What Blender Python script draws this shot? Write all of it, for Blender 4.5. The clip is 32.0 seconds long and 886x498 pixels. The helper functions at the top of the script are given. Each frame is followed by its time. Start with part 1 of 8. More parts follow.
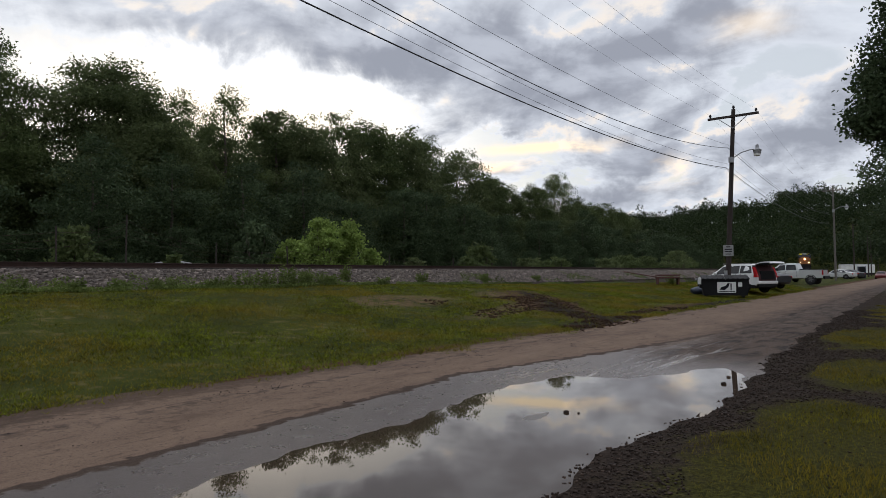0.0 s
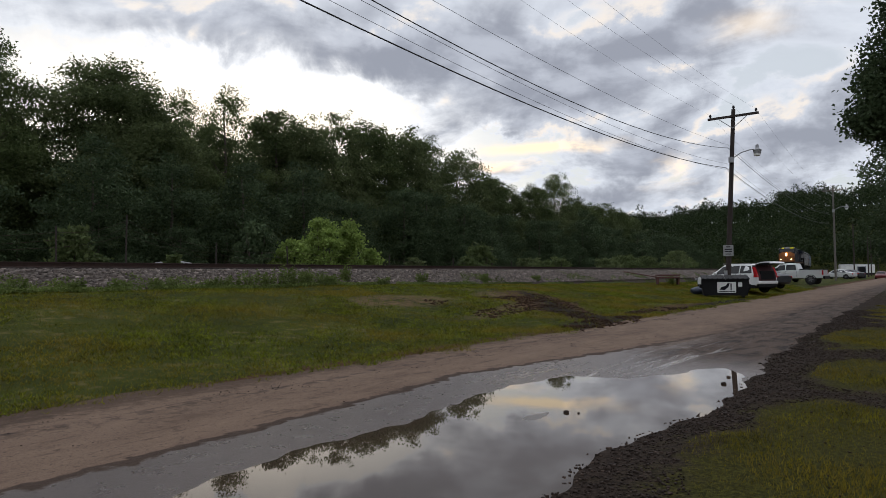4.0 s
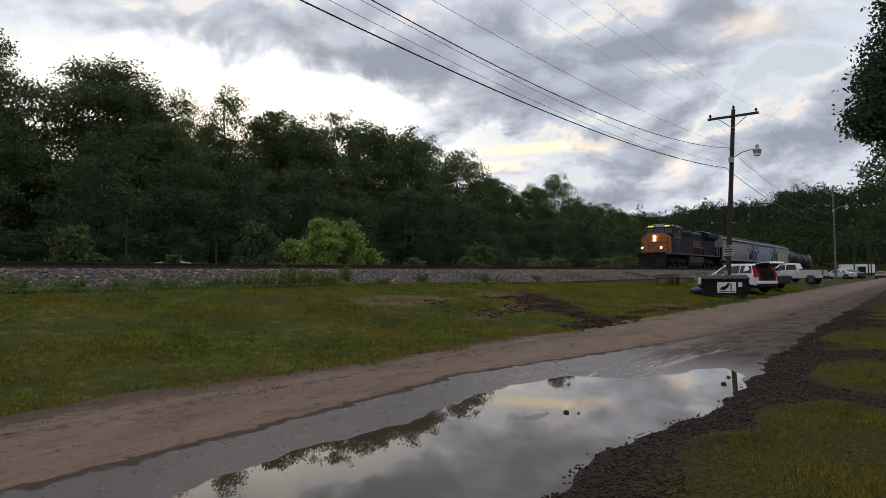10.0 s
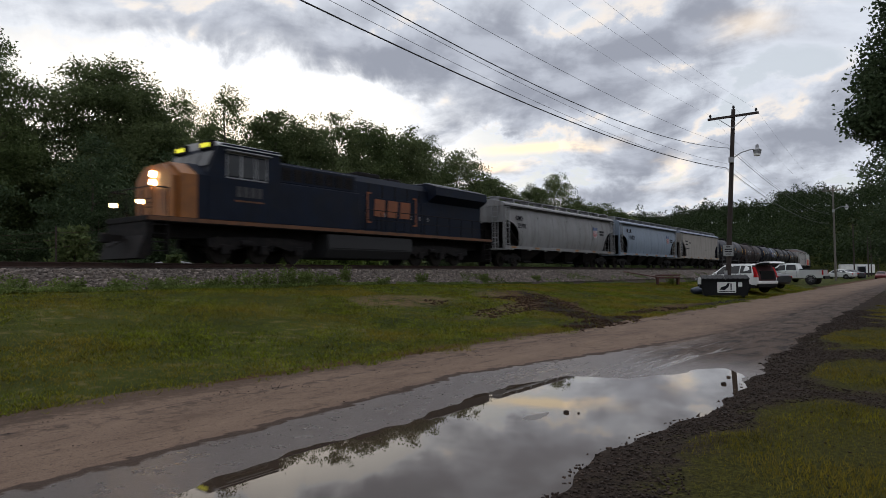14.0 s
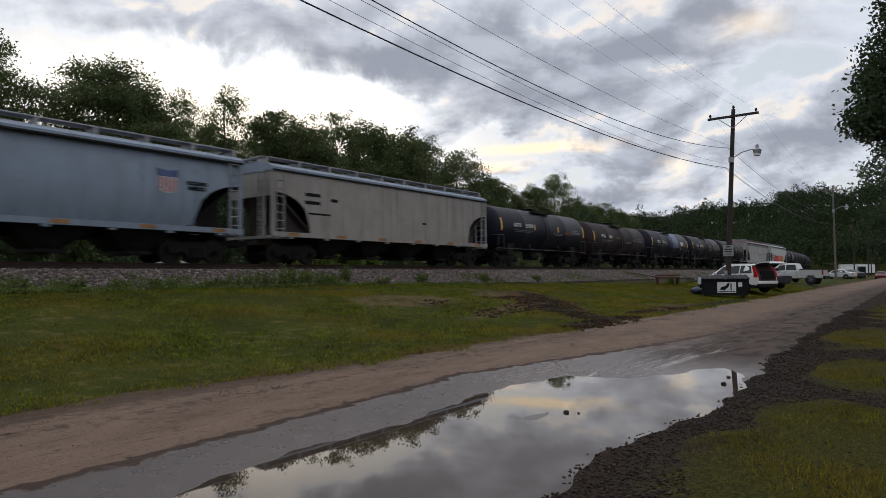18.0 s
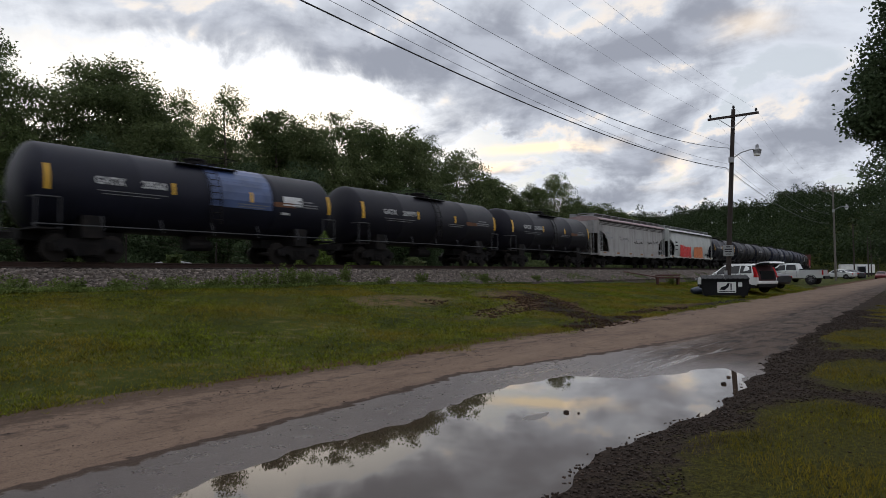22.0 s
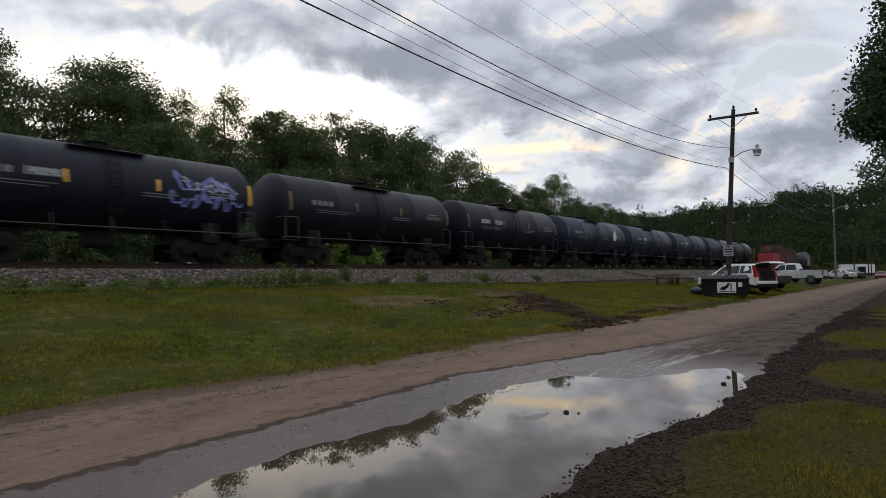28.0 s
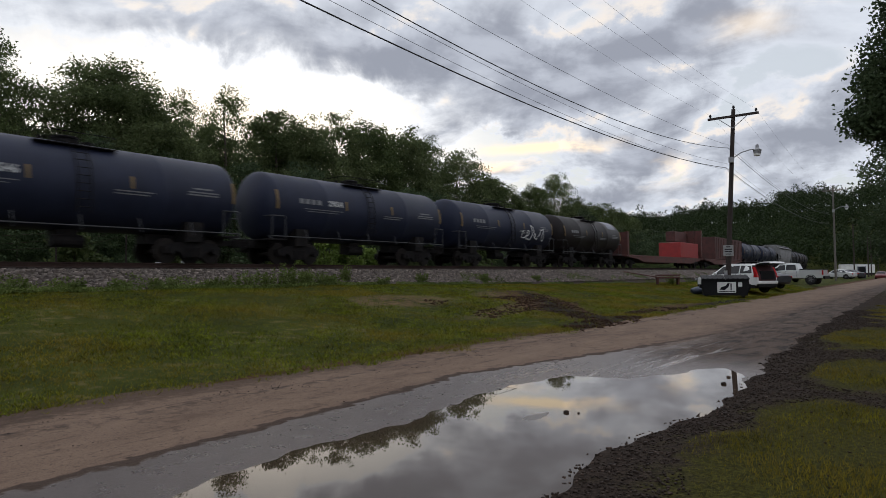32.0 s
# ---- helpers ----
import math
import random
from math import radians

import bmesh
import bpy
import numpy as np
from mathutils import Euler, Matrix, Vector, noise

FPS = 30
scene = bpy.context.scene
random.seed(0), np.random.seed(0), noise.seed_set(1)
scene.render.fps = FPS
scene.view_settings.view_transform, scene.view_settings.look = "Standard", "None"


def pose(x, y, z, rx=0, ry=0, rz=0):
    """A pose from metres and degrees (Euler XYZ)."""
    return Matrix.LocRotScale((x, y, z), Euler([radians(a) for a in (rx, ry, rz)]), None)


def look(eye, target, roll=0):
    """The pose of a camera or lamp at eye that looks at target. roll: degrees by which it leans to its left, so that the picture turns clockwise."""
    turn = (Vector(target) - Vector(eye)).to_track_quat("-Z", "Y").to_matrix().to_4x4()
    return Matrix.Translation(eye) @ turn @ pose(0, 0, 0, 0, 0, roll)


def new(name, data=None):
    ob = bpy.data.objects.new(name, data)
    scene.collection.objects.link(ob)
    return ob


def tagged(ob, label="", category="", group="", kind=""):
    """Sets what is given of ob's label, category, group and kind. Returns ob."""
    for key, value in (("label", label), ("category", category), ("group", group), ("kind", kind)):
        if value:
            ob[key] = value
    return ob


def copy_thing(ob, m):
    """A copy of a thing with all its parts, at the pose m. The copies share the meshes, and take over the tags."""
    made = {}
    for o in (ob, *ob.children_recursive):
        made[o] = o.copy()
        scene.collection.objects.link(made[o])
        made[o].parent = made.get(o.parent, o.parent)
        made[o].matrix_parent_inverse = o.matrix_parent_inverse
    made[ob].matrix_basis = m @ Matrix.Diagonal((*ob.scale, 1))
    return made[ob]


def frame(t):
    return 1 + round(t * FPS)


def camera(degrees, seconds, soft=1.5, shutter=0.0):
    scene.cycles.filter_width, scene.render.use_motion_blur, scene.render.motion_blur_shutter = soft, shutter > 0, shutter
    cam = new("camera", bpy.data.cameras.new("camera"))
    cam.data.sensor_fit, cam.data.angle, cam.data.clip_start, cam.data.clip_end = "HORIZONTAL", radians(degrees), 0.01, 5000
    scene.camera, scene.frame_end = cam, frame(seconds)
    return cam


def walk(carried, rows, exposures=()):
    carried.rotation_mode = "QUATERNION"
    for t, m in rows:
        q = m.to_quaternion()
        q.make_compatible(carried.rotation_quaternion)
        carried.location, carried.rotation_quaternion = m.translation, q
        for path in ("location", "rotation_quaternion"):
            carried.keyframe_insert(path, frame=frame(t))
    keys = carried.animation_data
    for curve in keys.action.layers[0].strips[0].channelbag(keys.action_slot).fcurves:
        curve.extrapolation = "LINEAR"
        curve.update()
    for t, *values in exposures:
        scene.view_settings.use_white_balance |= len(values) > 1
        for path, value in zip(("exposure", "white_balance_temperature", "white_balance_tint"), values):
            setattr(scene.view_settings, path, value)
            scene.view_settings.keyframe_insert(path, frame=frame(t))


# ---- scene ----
cam = camera(70.0, 32.0, soft=0.7, shutter=0.45)
EYE = (0.0, 0.0, 1.45)
AZ, TILT = radians(37.29), radians(2.35)
AIM = (math.cos(AZ) * math.cos(TILT), math.sin(AZ) * math.cos(TILT), EYE[2] + math.sin(TILT))
walk(cam, [(0.0, look(EYE, AIM, -0.5)), (32.0, look(EYE, AIM, -0.5))], [(0.0, 0.0), (32.0, 0.0)])

# World axes: x runs along the track away from the camera, y across it, z up.
# ---- world and sun ----
SUN_AZ, SUN_EL = radians(57.0), radians(6.0)


def math_node(nt, op, a, b=None, c=None):
    n = nt.nodes.new("ShaderNodeMath")
    n.operation = op
    for i, v in enumerate((a, b, c)):
        if v is None:
            continue
        if isinstance(v, (int, float)):
            n.inputs[i].default_value = v
        else:
            nt.links.new(v, n.inputs[i])
    return n.outputs[0]


def mix_color(nt, fac, a, b, blend="MIX"):
    n = nt.nodes.new("ShaderNodeMix")
    n.data_type, n.blend_type = "RGBA", blend
    for key, v in ((0, fac), (6, a), (7, b)):
        if isinstance(v, (int, float)):
            n.inputs[key].default_value = v
        elif isinstance(v, (tuple, list)):
            n.inputs[key].default_value = (*v[:3], 1)
        else:
            nt.links.new(v, n.inputs[key])
    return n.outputs[2]


def ramp(nt, fac, lo, hi):
    n = nt.nodes.new("ShaderNodeMapRange")
    n.interpolation_type = "SMOOTHSTEP"
    n.inputs["From Min"].default_value, n.inputs["From Max"].default_value = lo, hi
    nt.links.new(fac, n.inputs["Value"])
    return n.outputs["Result"]


def noise_tex(nt, vec, scale, detail=4.0, rough=0.55, distortion=0.0, dims="3D"):
    n = nt.nodes.new("ShaderNodeTexNoise")
    n.noise_dimensions = dims
    n.inputs["Scale"].default_value, n.inputs["Detail"].default_value = scale, detail
    n.inputs["Roughness"].default_value, n.inputs["Distortion"].default_value = rough, distortion
    if vec is not None:
        nt.links.new(vec, n.inputs["Vector"])
    return n.outputs["Fac"]


def build_world():
    world = bpy.data.worlds.new("evening_sky")
    scene.world = world
    world.use_nodes = True
    nt = world.node_tree
    nt.nodes.clear()
    out = nt.nodes.new("ShaderNodeOutputWorld")
    bg = nt.nodes.new("ShaderNodeBackground")
    sky = nt.nodes.new("ShaderNodeTexSky")
    sky.sky_type, sky.sun_disc = "NISHITA", False
    sky.sun_elevation, sky.sun_rotation = SUN_EL, radians(90) - SUN_AZ
    co = nt.nodes.new("ShaderNodeTexCoord").outputs["Generated"]
    sep = nt.nodes.new("ShaderNodeSeparateXYZ")
    nt.links.new(co, sep.inputs[0])
    X, Y, Z = sep.outputs
    az = math_node(nt, "ARCTAN2", Y, X)
    el = math_node(nt, "ARCSINE", Z)
    # flat cloud deck seen in perspective
    zz = math_node(nt, "ADD", math_node(nt, "ABSOLUTE", Z), 0.10)
    comb = nt.nodes.new("ShaderNodeCombineXYZ")
    nt.links.new(math_node(nt, "DIVIDE", X, zz), comb.inputs[0])
    nt.links.new(math_node(nt, "DIVIDE", Y, zz), comb.inputs[1])
    deck = comb.outputs[0]
    big = noise_tex(nt, deck, 0.55, 5, 0.55, 0.4)
    fine = noise_tex(nt, deck, 1.9, 8, 0.62, 0.5)
    puff = noise_tex(nt, co, 9.0, 7, 0.62, 0.3)
    wob = math_node(nt, "MULTIPLY", math_node(nt, "SUBTRACT", puff, 0.5), 0.16)
    azw = math_node(nt, "ADD", az, math_node(nt, "MULTIPLY", math_node(nt, "SUBTRACT", fine, 0.5), 0.22))
    elw = math_node(nt, "ADD", el, wob)

    def bank(a, e, ra, re, amp, slant=0.0, calm=1.0):
        """One cloud bank: azimuth, elevation and half sizes in degrees."""
        da = math_node(nt, "SUBTRACT", azw, radians(a))
        de = math_node(nt, "ADD", math_node(nt, "SUBTRACT", elw if calm == 1.0 else math_node(nt, "ADD", el, math_node(nt, "MULTIPLY", wob, calm)), radians(e)), math_node(nt, "MULTIPLY", da, slant))
        d = math_node(nt, "ADD", math_node(nt, "POWER", math_node(nt, "ABSOLUTE", math_node(nt, "DIVIDE", da, radians(ra))), 2.4),
                      math_node(nt, "POWER", math_node(nt, "ABSOLUTE", math_node(nt, "DIVIDE", de, radians(re))), 2.4))
        return math_node(nt, "MULTIPLY", math_node(nt, "EXPONENT", math_node(nt, "MULTIPLY", d, -1.0)), amp)

    dark = math_node(nt, "ADD", math_node(nt, "MULTIPLY", math_node(nt, "SUBTRACT", big, 0.5), 1.0),
                     math_node(nt, "MULTIPLY", math_node(nt, "SUBTRACT", fine, 0.5), 0.7))
    for args in BANKS:
        dark = math_node(nt, "ADD", dark, bank(*args))
    # puffy heaps low down
    lay = nt.nodes.new("ShaderNodeVectorMath")
    lay.operation = "MULTIPLY"
    lay.inputs[1].default_value = (1.0, 1.0, 1.8)
    nt.links.new(co, lay.inputs[0])
    heap = noise_tex(nt, lay.outputs[0], 9.5, 8, 0.60, 0.35)
    lowly = ramp(nt, el, radians(19.0), radians(9.0))
    dark = math_node(nt, "ADD", dark, math_node(nt, "MULTIPLY", math_node(nt, "MULTIPLY", math_node(nt, "SUBTRACT", heap, 0.5), 2.6), lowly))
    # billows lit from the sun's side: the same field taken twice, a little apart
    sunward = nt.nodes.new("ShaderNodeVectorMath")
    sunward.operation = "ADD"
    sunward.inputs[1].default_value = (0.016 * math.cos(SUN_AZ + 0.6), 0.016 * math.sin(SUN_AZ + 0.6), 0.045)
    nt.links.new(lay.outputs[0], sunward.inputs[0])
    near_b = noise_tex(nt, lay.outputs[0], 6.5, 7, 0.50, 0.25)
    off_b = noise_tex(nt, sunward.outputs[0], 6.5, 7, 0.50, 0.25)
    relief = math_node(nt, "MULTIPLY", math_node(nt, "SUBTRACT", near_b, off_b), 2.4)
    shade = ramp(nt, math_node(nt, "SUBTRACT", dark, math_node(nt, "MULTIPLY", relief, 0.55)), -0.42, 0.62)
    glow = bank(57.0, 10.0, 20.0, 8.0, 1.0)
    light = mix_color(nt, glow, (0.80, 0.85, 0.94), (1.8, 1.75, 1.66))
    grey = mix_color(nt, ramp(nt, math_node(nt, "ADD", fine, relief), 0.30, 0.80), (0.335, 0.36, 0.43), (0.52, 0.555, 0.64))
    cloud = mix_color(nt, shade, light, grey)
    # warm rims where a cloud thins towards the sun
    warm = math_node(nt, "MULTIPLY", ramp(nt, relief, 0.05, 0.30), ramp(nt, math_node(nt, "ABSOLUTE", math_node(nt, "SUBTRACT", shade, 0.40)), 0.34, 0.0))
    cloud = mix_color(nt, math_node(nt, "MULTIPLY", warm, 0.40), cloud, (1.30, 1.06, 0.78))
    # sunlit streaks between the cloud banks
    for args in STREAKS:
        cloud = mix_color(nt, math_node(nt, "MINIMUM", bank(*args, 0.2), 1.0), cloud, (1.65, 1.28, 0.84))
    # thin gaps show the clear sky behind
    clear = mix_color(nt, 1.0, sky.outputs[0], (0.12, 0.12, 0.12), "MULTIPLY")
    gap = math_node(nt, "MULTIPLY", ramp(nt, shade, 0.22, 0.02), 0.30)
    col = mix_color(nt, gap, cloud, clear)
    # an overcast sky is brighter overhead than low down
    high = math_node(nt, "ADD", 1.0, math_node(nt, "MULTIPLY", ramp(nt, el, radians(26.0), radians(75.0)), 0.42))
    lift = nt.nodes.new("ShaderNodeVectorMath")
    lift.operation = "SCALE"
    nt.links.new(col, lift.inputs[0])
    nt.links.new(high, lift.inputs["Scale"])
    col = lift.outputs[0]
    # below the horizon: dim ground tone
    low = ramp(nt, Z, -0.02, -0.10)
    col = mix_color(nt, low, col, (0.05, 0.05, 0.045))
    nt.links.new(col, bg.inputs[0])
    bg.inputs[1].default_value = SKY_STRENGTH
    nt.links.new(bg.outputs[0], out.inputs[0])


SKY_STRENGTH = 1.0
# azimuth, elevation, half width, half height (degrees), darkness, slant
STREAKS = (
    (28.0, 11.3, 4.0, 0.45, 1.2, 0.03),
    (31.5, 9.7, 2.0, 0.45, 0.7, 0.0),
    (17.5, 8.6, 1.6, 1.3, 0.30, 0.0),
    (11.0, 19.5, 2.6, 1.0, 0.30, 0.0),
)
BANKS = (
    (56.0, 20.5, 7.5, 2.0, 0.45, 0.0),
    (44.0, 19.6, 7.0, 2.8, 0.52, 0.10),
    (34.0, 18.8, 6.0, 3.4, 0.55, 0.0),
    (20.5, 18.3, 11.0, 3.8, 0.85, 0.36),
    (9.0, 16.5, 4.0, 2.4, -0.22, 0.2),
    (21.5, 9.5, 3.2, 1.8, 0.45, 0.0),
    (7.0, 11.0, 5.0, 2.8, 0.35, 0.0),
    (60.0, 12.5, 18.0, 6.0, -0.80, 0.0),
    (41.5, 15.0, 3.5, 1.2, -0.40, 0.0),
    (47.0, 15.3, 7.0, 2.2, -0.45, 0.0),
    (36.0, 13.0, 5.0, 1.4, 0.20, 0.0),
    (31.0, 11.6, 4.5, 1.1, -0.65, 0.0),
    (8.0, 17.5, 5.0, 4.0, -0.12, 0.0),
    (13.5, 13.0, 3.0, 1.5, -0.35, 0.0),
    (27.0, 7.0, 9.0, 1.6, -0.10, 0.0),
    (13.0, 9.0, 9.0, 4.5, 0.26, 0.0),
)
build_world()
sun = new("sun", bpy.data.lights.new("sun", "SUN"))
sun.data.energy, sun.data.angle, sun.data.color = 0.22, radians(120), (1.0, 0.86, 0.70)
sun.matrix_world = look((0, 0, 30), (-math.cos(SUN_AZ) * math.cos(SUN_EL), -math.sin(SUN_AZ) * math.cos(SUN_EL), 30 - math.sin(SUN_EL)))


# ---- materials ----
def material(name, base, rough=0.6, metal=0.0, vary=0.25, scale=3.0, fine=40.0, bump=0.1, dirt=None, dirt_amount=0.0, per=None,
             spec=0.5, emit=None, emit_strength=0.0, rough_vary=0.1, streak=0.0):
    m = bpy.data.materials.new(name)
    m.use_nodes = True
    nt = m.node_tree
    p = nt.nodes["Principled BSDF"]
    co = nt.nodes.new("ShaderNodeTexCoord").outputs["Object"]
    n1 = noise_tex(nt, co, scale, 4, 0.6)
    n2 = noise_tex(nt, co, fine, 3, 0.6)
    lo = tuple(c * (1 - vary) for c in base)
    hi = tuple(min(1, c * (1 + vary)) for c in base)
    col = mix_color(nt, ramp(nt, n1, 0.25, 0.75), lo, hi)
    col = mix_color(nt, math_node(nt, "MULTIPLY", n2, vary), col, tuple(c * 0.55 for c in base))
    if dirt:
        mask = math_node(nt, "MULTIPLY", ramp(nt, noise_tex(nt, co, scale * 0.7, 6, 0.7, 0.8), 0.42, 0.72), dirt_amount)
        col = mix_color(nt, mask, col, dirt)
    if streak:
        sv = nt.nodes.new("ShaderNodeVectorMath")
        sv.operation = "MULTIPLY"
        sv.inputs[1].default_value = (1.0, 1.0, 0.07)
        nt.links.new(co, sv.inputs[0])
        run = ramp(nt, noise_tex(nt, sv.outputs[0], 2.6, 6, 0.7, 0.2), 0.46, 0.72)
        col = mix_color(nt, math_node(nt, "MULTIPLY", run, streak), col, tuple(c * 0.42 for c in (dirt or base)))
    if per == "object":
        r = nt.nodes.new("ShaderNodeObjectInfo").outputs["Random"]
        col = mix_color(nt, math_node(nt, "MULTIPLY", r, 0.5), col, tuple(c * 0.6 for c in base))
    if per == "island":
        r = nt.nodes.new("ShaderNodeNewGeometry").outputs["Random Per Island"]
        col = mix_color(nt, math_node(nt, "MULTIPLY", r, 0.8), col, tuple(c * 0.35 for c in base))
        col = mix_color(nt, math_node(nt, "MULTIPLY", ramp(nt, r, 0.90, 0.94), 0.6), col, tuple(min(1.0, c * 2.2) for c in base))
    nt.links.new(col, p.inputs["Base Color"])
    rg = math_node(nt, "ADD", math_node(nt, "MULTIPLY", math_node(nt, "SUBTRACT", n1, 0.5), rough_vary * 2), rough)
    nt.links.new(rg, p.inputs["Roughness"])
    p.inputs["Metallic"].default_value = metal
    p.inputs["Specular IOR Level"].default_value = spec
    if bump:
        b = nt.nodes.new("ShaderNodeBump")
        b.inputs["Strength"].default_value, b.inputs["Distance"].default_value = bump, 0.02
        nt.links.new(n2, b.inputs["Height"])
        nt.links.new(b.outputs[0], p.inputs["Normal"])
    if emit:
        p.inputs["Emission Color"].default_value = (*emit, 1)
        p.inputs["Emission Strength"].default_value = emit_strength
    return m


def leaf_material(name, base, tip, light_through=0.35):
    m = bpy.data.materials.new(name)
    m.use_nodes = True
    nt = m.node_tree
    p = nt.nodes["Principled BSDF"]
    geo = nt.nodes.new("ShaderNodeNewGeometry")
    co = nt.nodes.new("ShaderNodeTexCoord").outputs["Object"]
    r = geo.outputs["Random Per Island"]
    col = mix_color(nt, r, base, tip)
    col = mix_color(nt, ramp(nt, noise_tex(nt, co, 0.45, 3), 0.35, 0.7), col, mix_color(nt, 0.5, base, (0.02, 0.03, 0.012)))
    tint = nt.nodes.new("ShaderNodeObjectInfo").outputs["Random"]
    col = mix_color(nt, math_node(nt, "MULTIPLY", tint, 0.35), col, tuple(c * 0.6 for c in base))
    nt.links.new(col, p.inputs["Base Color"])
    p.inputs["Roughness"].default_value = 0.6
    p.inputs["Specular IOR Level"].default_value = 0.12
    tr = nt.nodes.new("ShaderNodeBsdfTranslucent")
    nt.links.new(col, tr.inputs[0])
    mx = nt.nodes.new("ShaderNodeMixShader")
    mx.inputs[0].default_value = light_through
    nt.links.new(p.outputs[0], mx.inputs[1])
    nt.links.new(tr.outputs[0], mx.inputs[2])
    nt.links.new(mx.outputs[0], nt.nodes["Material Output"].inputs[0])
    return m


def grass_material(name, base, tip, dry, light_through=0.35, low=0.42):
    """Blades that differ one by one, clump by clump and patch by patch."""
    m = bpy.data.materials.new(name)
    m.use_nodes = True
    nt = m.node_tree
    p = nt.nodes["Principled BSDF"]
    geo = nt.nodes.new("ShaderNodeNewGeometry")
    pos = geo.outputs["Position"]
    one = geo.outputs["Random Per Island"]
    patchy = noise_tex(nt, pos, 0.33, 4, 0.6)
    clump = noise_tex(nt, pos, 2.1, 4, 0.65, 0.4)
    tuft = noise_tex(nt, pos, 8.5, 3, 0.6, 0.3)
    v = math_node(nt, "ADD", math_node(nt, "MULTIPLY", ramp(nt, clump, 0.32, 0.68), 0.55), math_node(nt, "MULTIPLY", ramp(nt, tuft, 0.34, 0.66), 0.55))
    v = math_node(nt, "ADD", v, math_node(nt, "MULTIPLY", math_node(nt, "SUBTRACT", one, 0.5), 0.45))
    col = mix_color(nt, v, tuple(c * low for c in base), tip)
    col = mix_color(nt, math_node(nt, "MULTIPLY", ramp(nt, math_node(nt, "ADD", patchy, math_node(nt, "MULTIPLY", tuft, 0.35)), 0.60, 0.82), 0.75), col, dry)
    nt.links.new(col, p.inputs["Base Color"])
    p.inputs["Roughness"].default_value = 0.6
    p.inputs["Specular IOR Level"].default_value = 0.12
    tr = nt.nodes.new("ShaderNodeBsdfTranslucent")
    nt.links.new(col, tr.inputs[0])
    mx = nt.nodes.new("ShaderNodeMixShader")
    mx.inputs[0].default_value = light_through
    nt.links.new(p.outputs[0], mx.inputs[1])
    nt.links.new(tr.outputs[0], mx.inputs[2])
    nt.links.new(mx.outputs[0], nt.nodes["Material Output"].inputs[0])
    return m


M = {}
M["bark"] = material("bark", (0.09, 0.07, 0.055), 0.9, scale=2, fine=14, bump=0.6)
# darker leaf; the understory takes it for the shade under the canopy
M["leaf_dark"] = leaf_material("leaf_dark", (0.050, 0.078, 0.036), (0.105, 0.140, 0.068), 0.30)
M["leaf_mid"] = leaf_material("leaf_mid", (0.085, 0.118, 0.042), (0.165, 0.200, 0.078), 0.42)
# lighter leaf for tall crowns: the sky light on them is in its colour
M["leaf_lightened"] = leaf_material("leaf_lightened", (0.105, 0.138, 0.055), (0.205, 0.235, 0.105), 0.45)
M["leaf_bright"] = leaf_material("leaf_bright", (0.170, 0.245, 0.055), (0.330, 0.430, 0.115), 0.45)
M["leaf_hill"] = leaf_material("leaf_hill", (0.020, 0.034, 0.012), (0.048, 0.072, 0.024), 0.25)
M["blade"] = grass_material("grass_blade", (0.068, 0.088, 0.005), (0.200, 0.232, 0.016), (0.210, 0.150, 0.020), 0.35, 0.22)
M["blade_dry"] = leaf_material("grass_blade_dry", (0.120, 0.095, 0.014), (0.22, 0.165, 0.030), 0.3)
M["blade_verge"] = grass_material("verge_grass_blade", (0.070, 0.066, 0.004), (0.240, 0.215, 0.015), (0.230, 0.165, 0.022), 0.35, 0.22)
M["clover"] = material("clover_blossom", (0.40, 0.39, 0.30), 0.8, bump=0)
M["weed"] = leaf_material("weed_leaf", (0.100, 0.140, 0.032), (0.180, 0.215, 0.065), 0.35)
M["stone"] = material("ballast_stone", (0.205, 0.168, 0.146), 0.9, vary=0.3, scale=6, per="island", bump=0.3)
M["gravel"] = material("dark_gravel", (0.046, 0.032, 0.025), 0.7, vary=0.6, scale=8, per="island", bump=0.3, spec=0.10)
M["clod"] = material("dark_mud_clod", (0.030, 0.022, 0.018), 0.8, vary=0.35, scale=8, per="island", bump=0.3, spec=0.12)
M["earth"] = material("churned_earth", (0.060, 0.034, 0.022), 0.9, vary=0.5, scale=8, per="island", bump=0.3, spec=0.1)
M["rust"] = material("rusty_steel", (0.040, 0.023, 0.018), 0.75, 0.0, scale=4, fine=60, bump=0.2, spec=0.2)
M["tie"] = material("creosoted_tie", (0.050, 0.040, 0.034), 0.9, scale=4, fine=30, bump=0.5, per="object")
M["pole_wood"] = material("pole_wood", (0.038, 0.027, 0.023), 0.9, scale=1.5, fine=25, bump=0.5)
M["pole_grey"] = material("weathered_pole_wood", (0.14, 0.125, 0.11), 0.9, scale=1.5, fine=25, bump=0.5)
M["wire"] = material("black_cable", (0.02, 0.02, 0.022), 0.6, bump=0)
M["steel_black"] = material("black_running_gear", (0.010, 0.009, 0.0095), 0.75, 0.0, scale=3, dirt=(0.032, 0.025, 0.022), dirt_amount=0.6, spec=0.15)
M["wheel"] = material("wheel_steel", (0.022, 0.018, 0.016), 0.6, 0.2, scale=4, spec=0.2)
M["rail_dull"] = material("dull_painted_rail", (0.065, 0.065, 0.07), 0.6, 0.2)
M["grey_metal"] = material("galvanised_metal", (0.32, 0.32, 0.33), 0.5, 0.4)
M["glass"] = material("dark_glass", (0.010, 0.011, 0.013), 0.08, vary=0.05, bump=0, rough_vary=0.01, spec=0.4)
M["rubber"] = material("tyre_rubber", (0.018, 0.018, 0.019), 0.85, scale=6)
M["white"] = material("white_paint", (0.72, 0.72, 0.70), 0.45, vary=0.06, scale=1.5, bump=0.0)
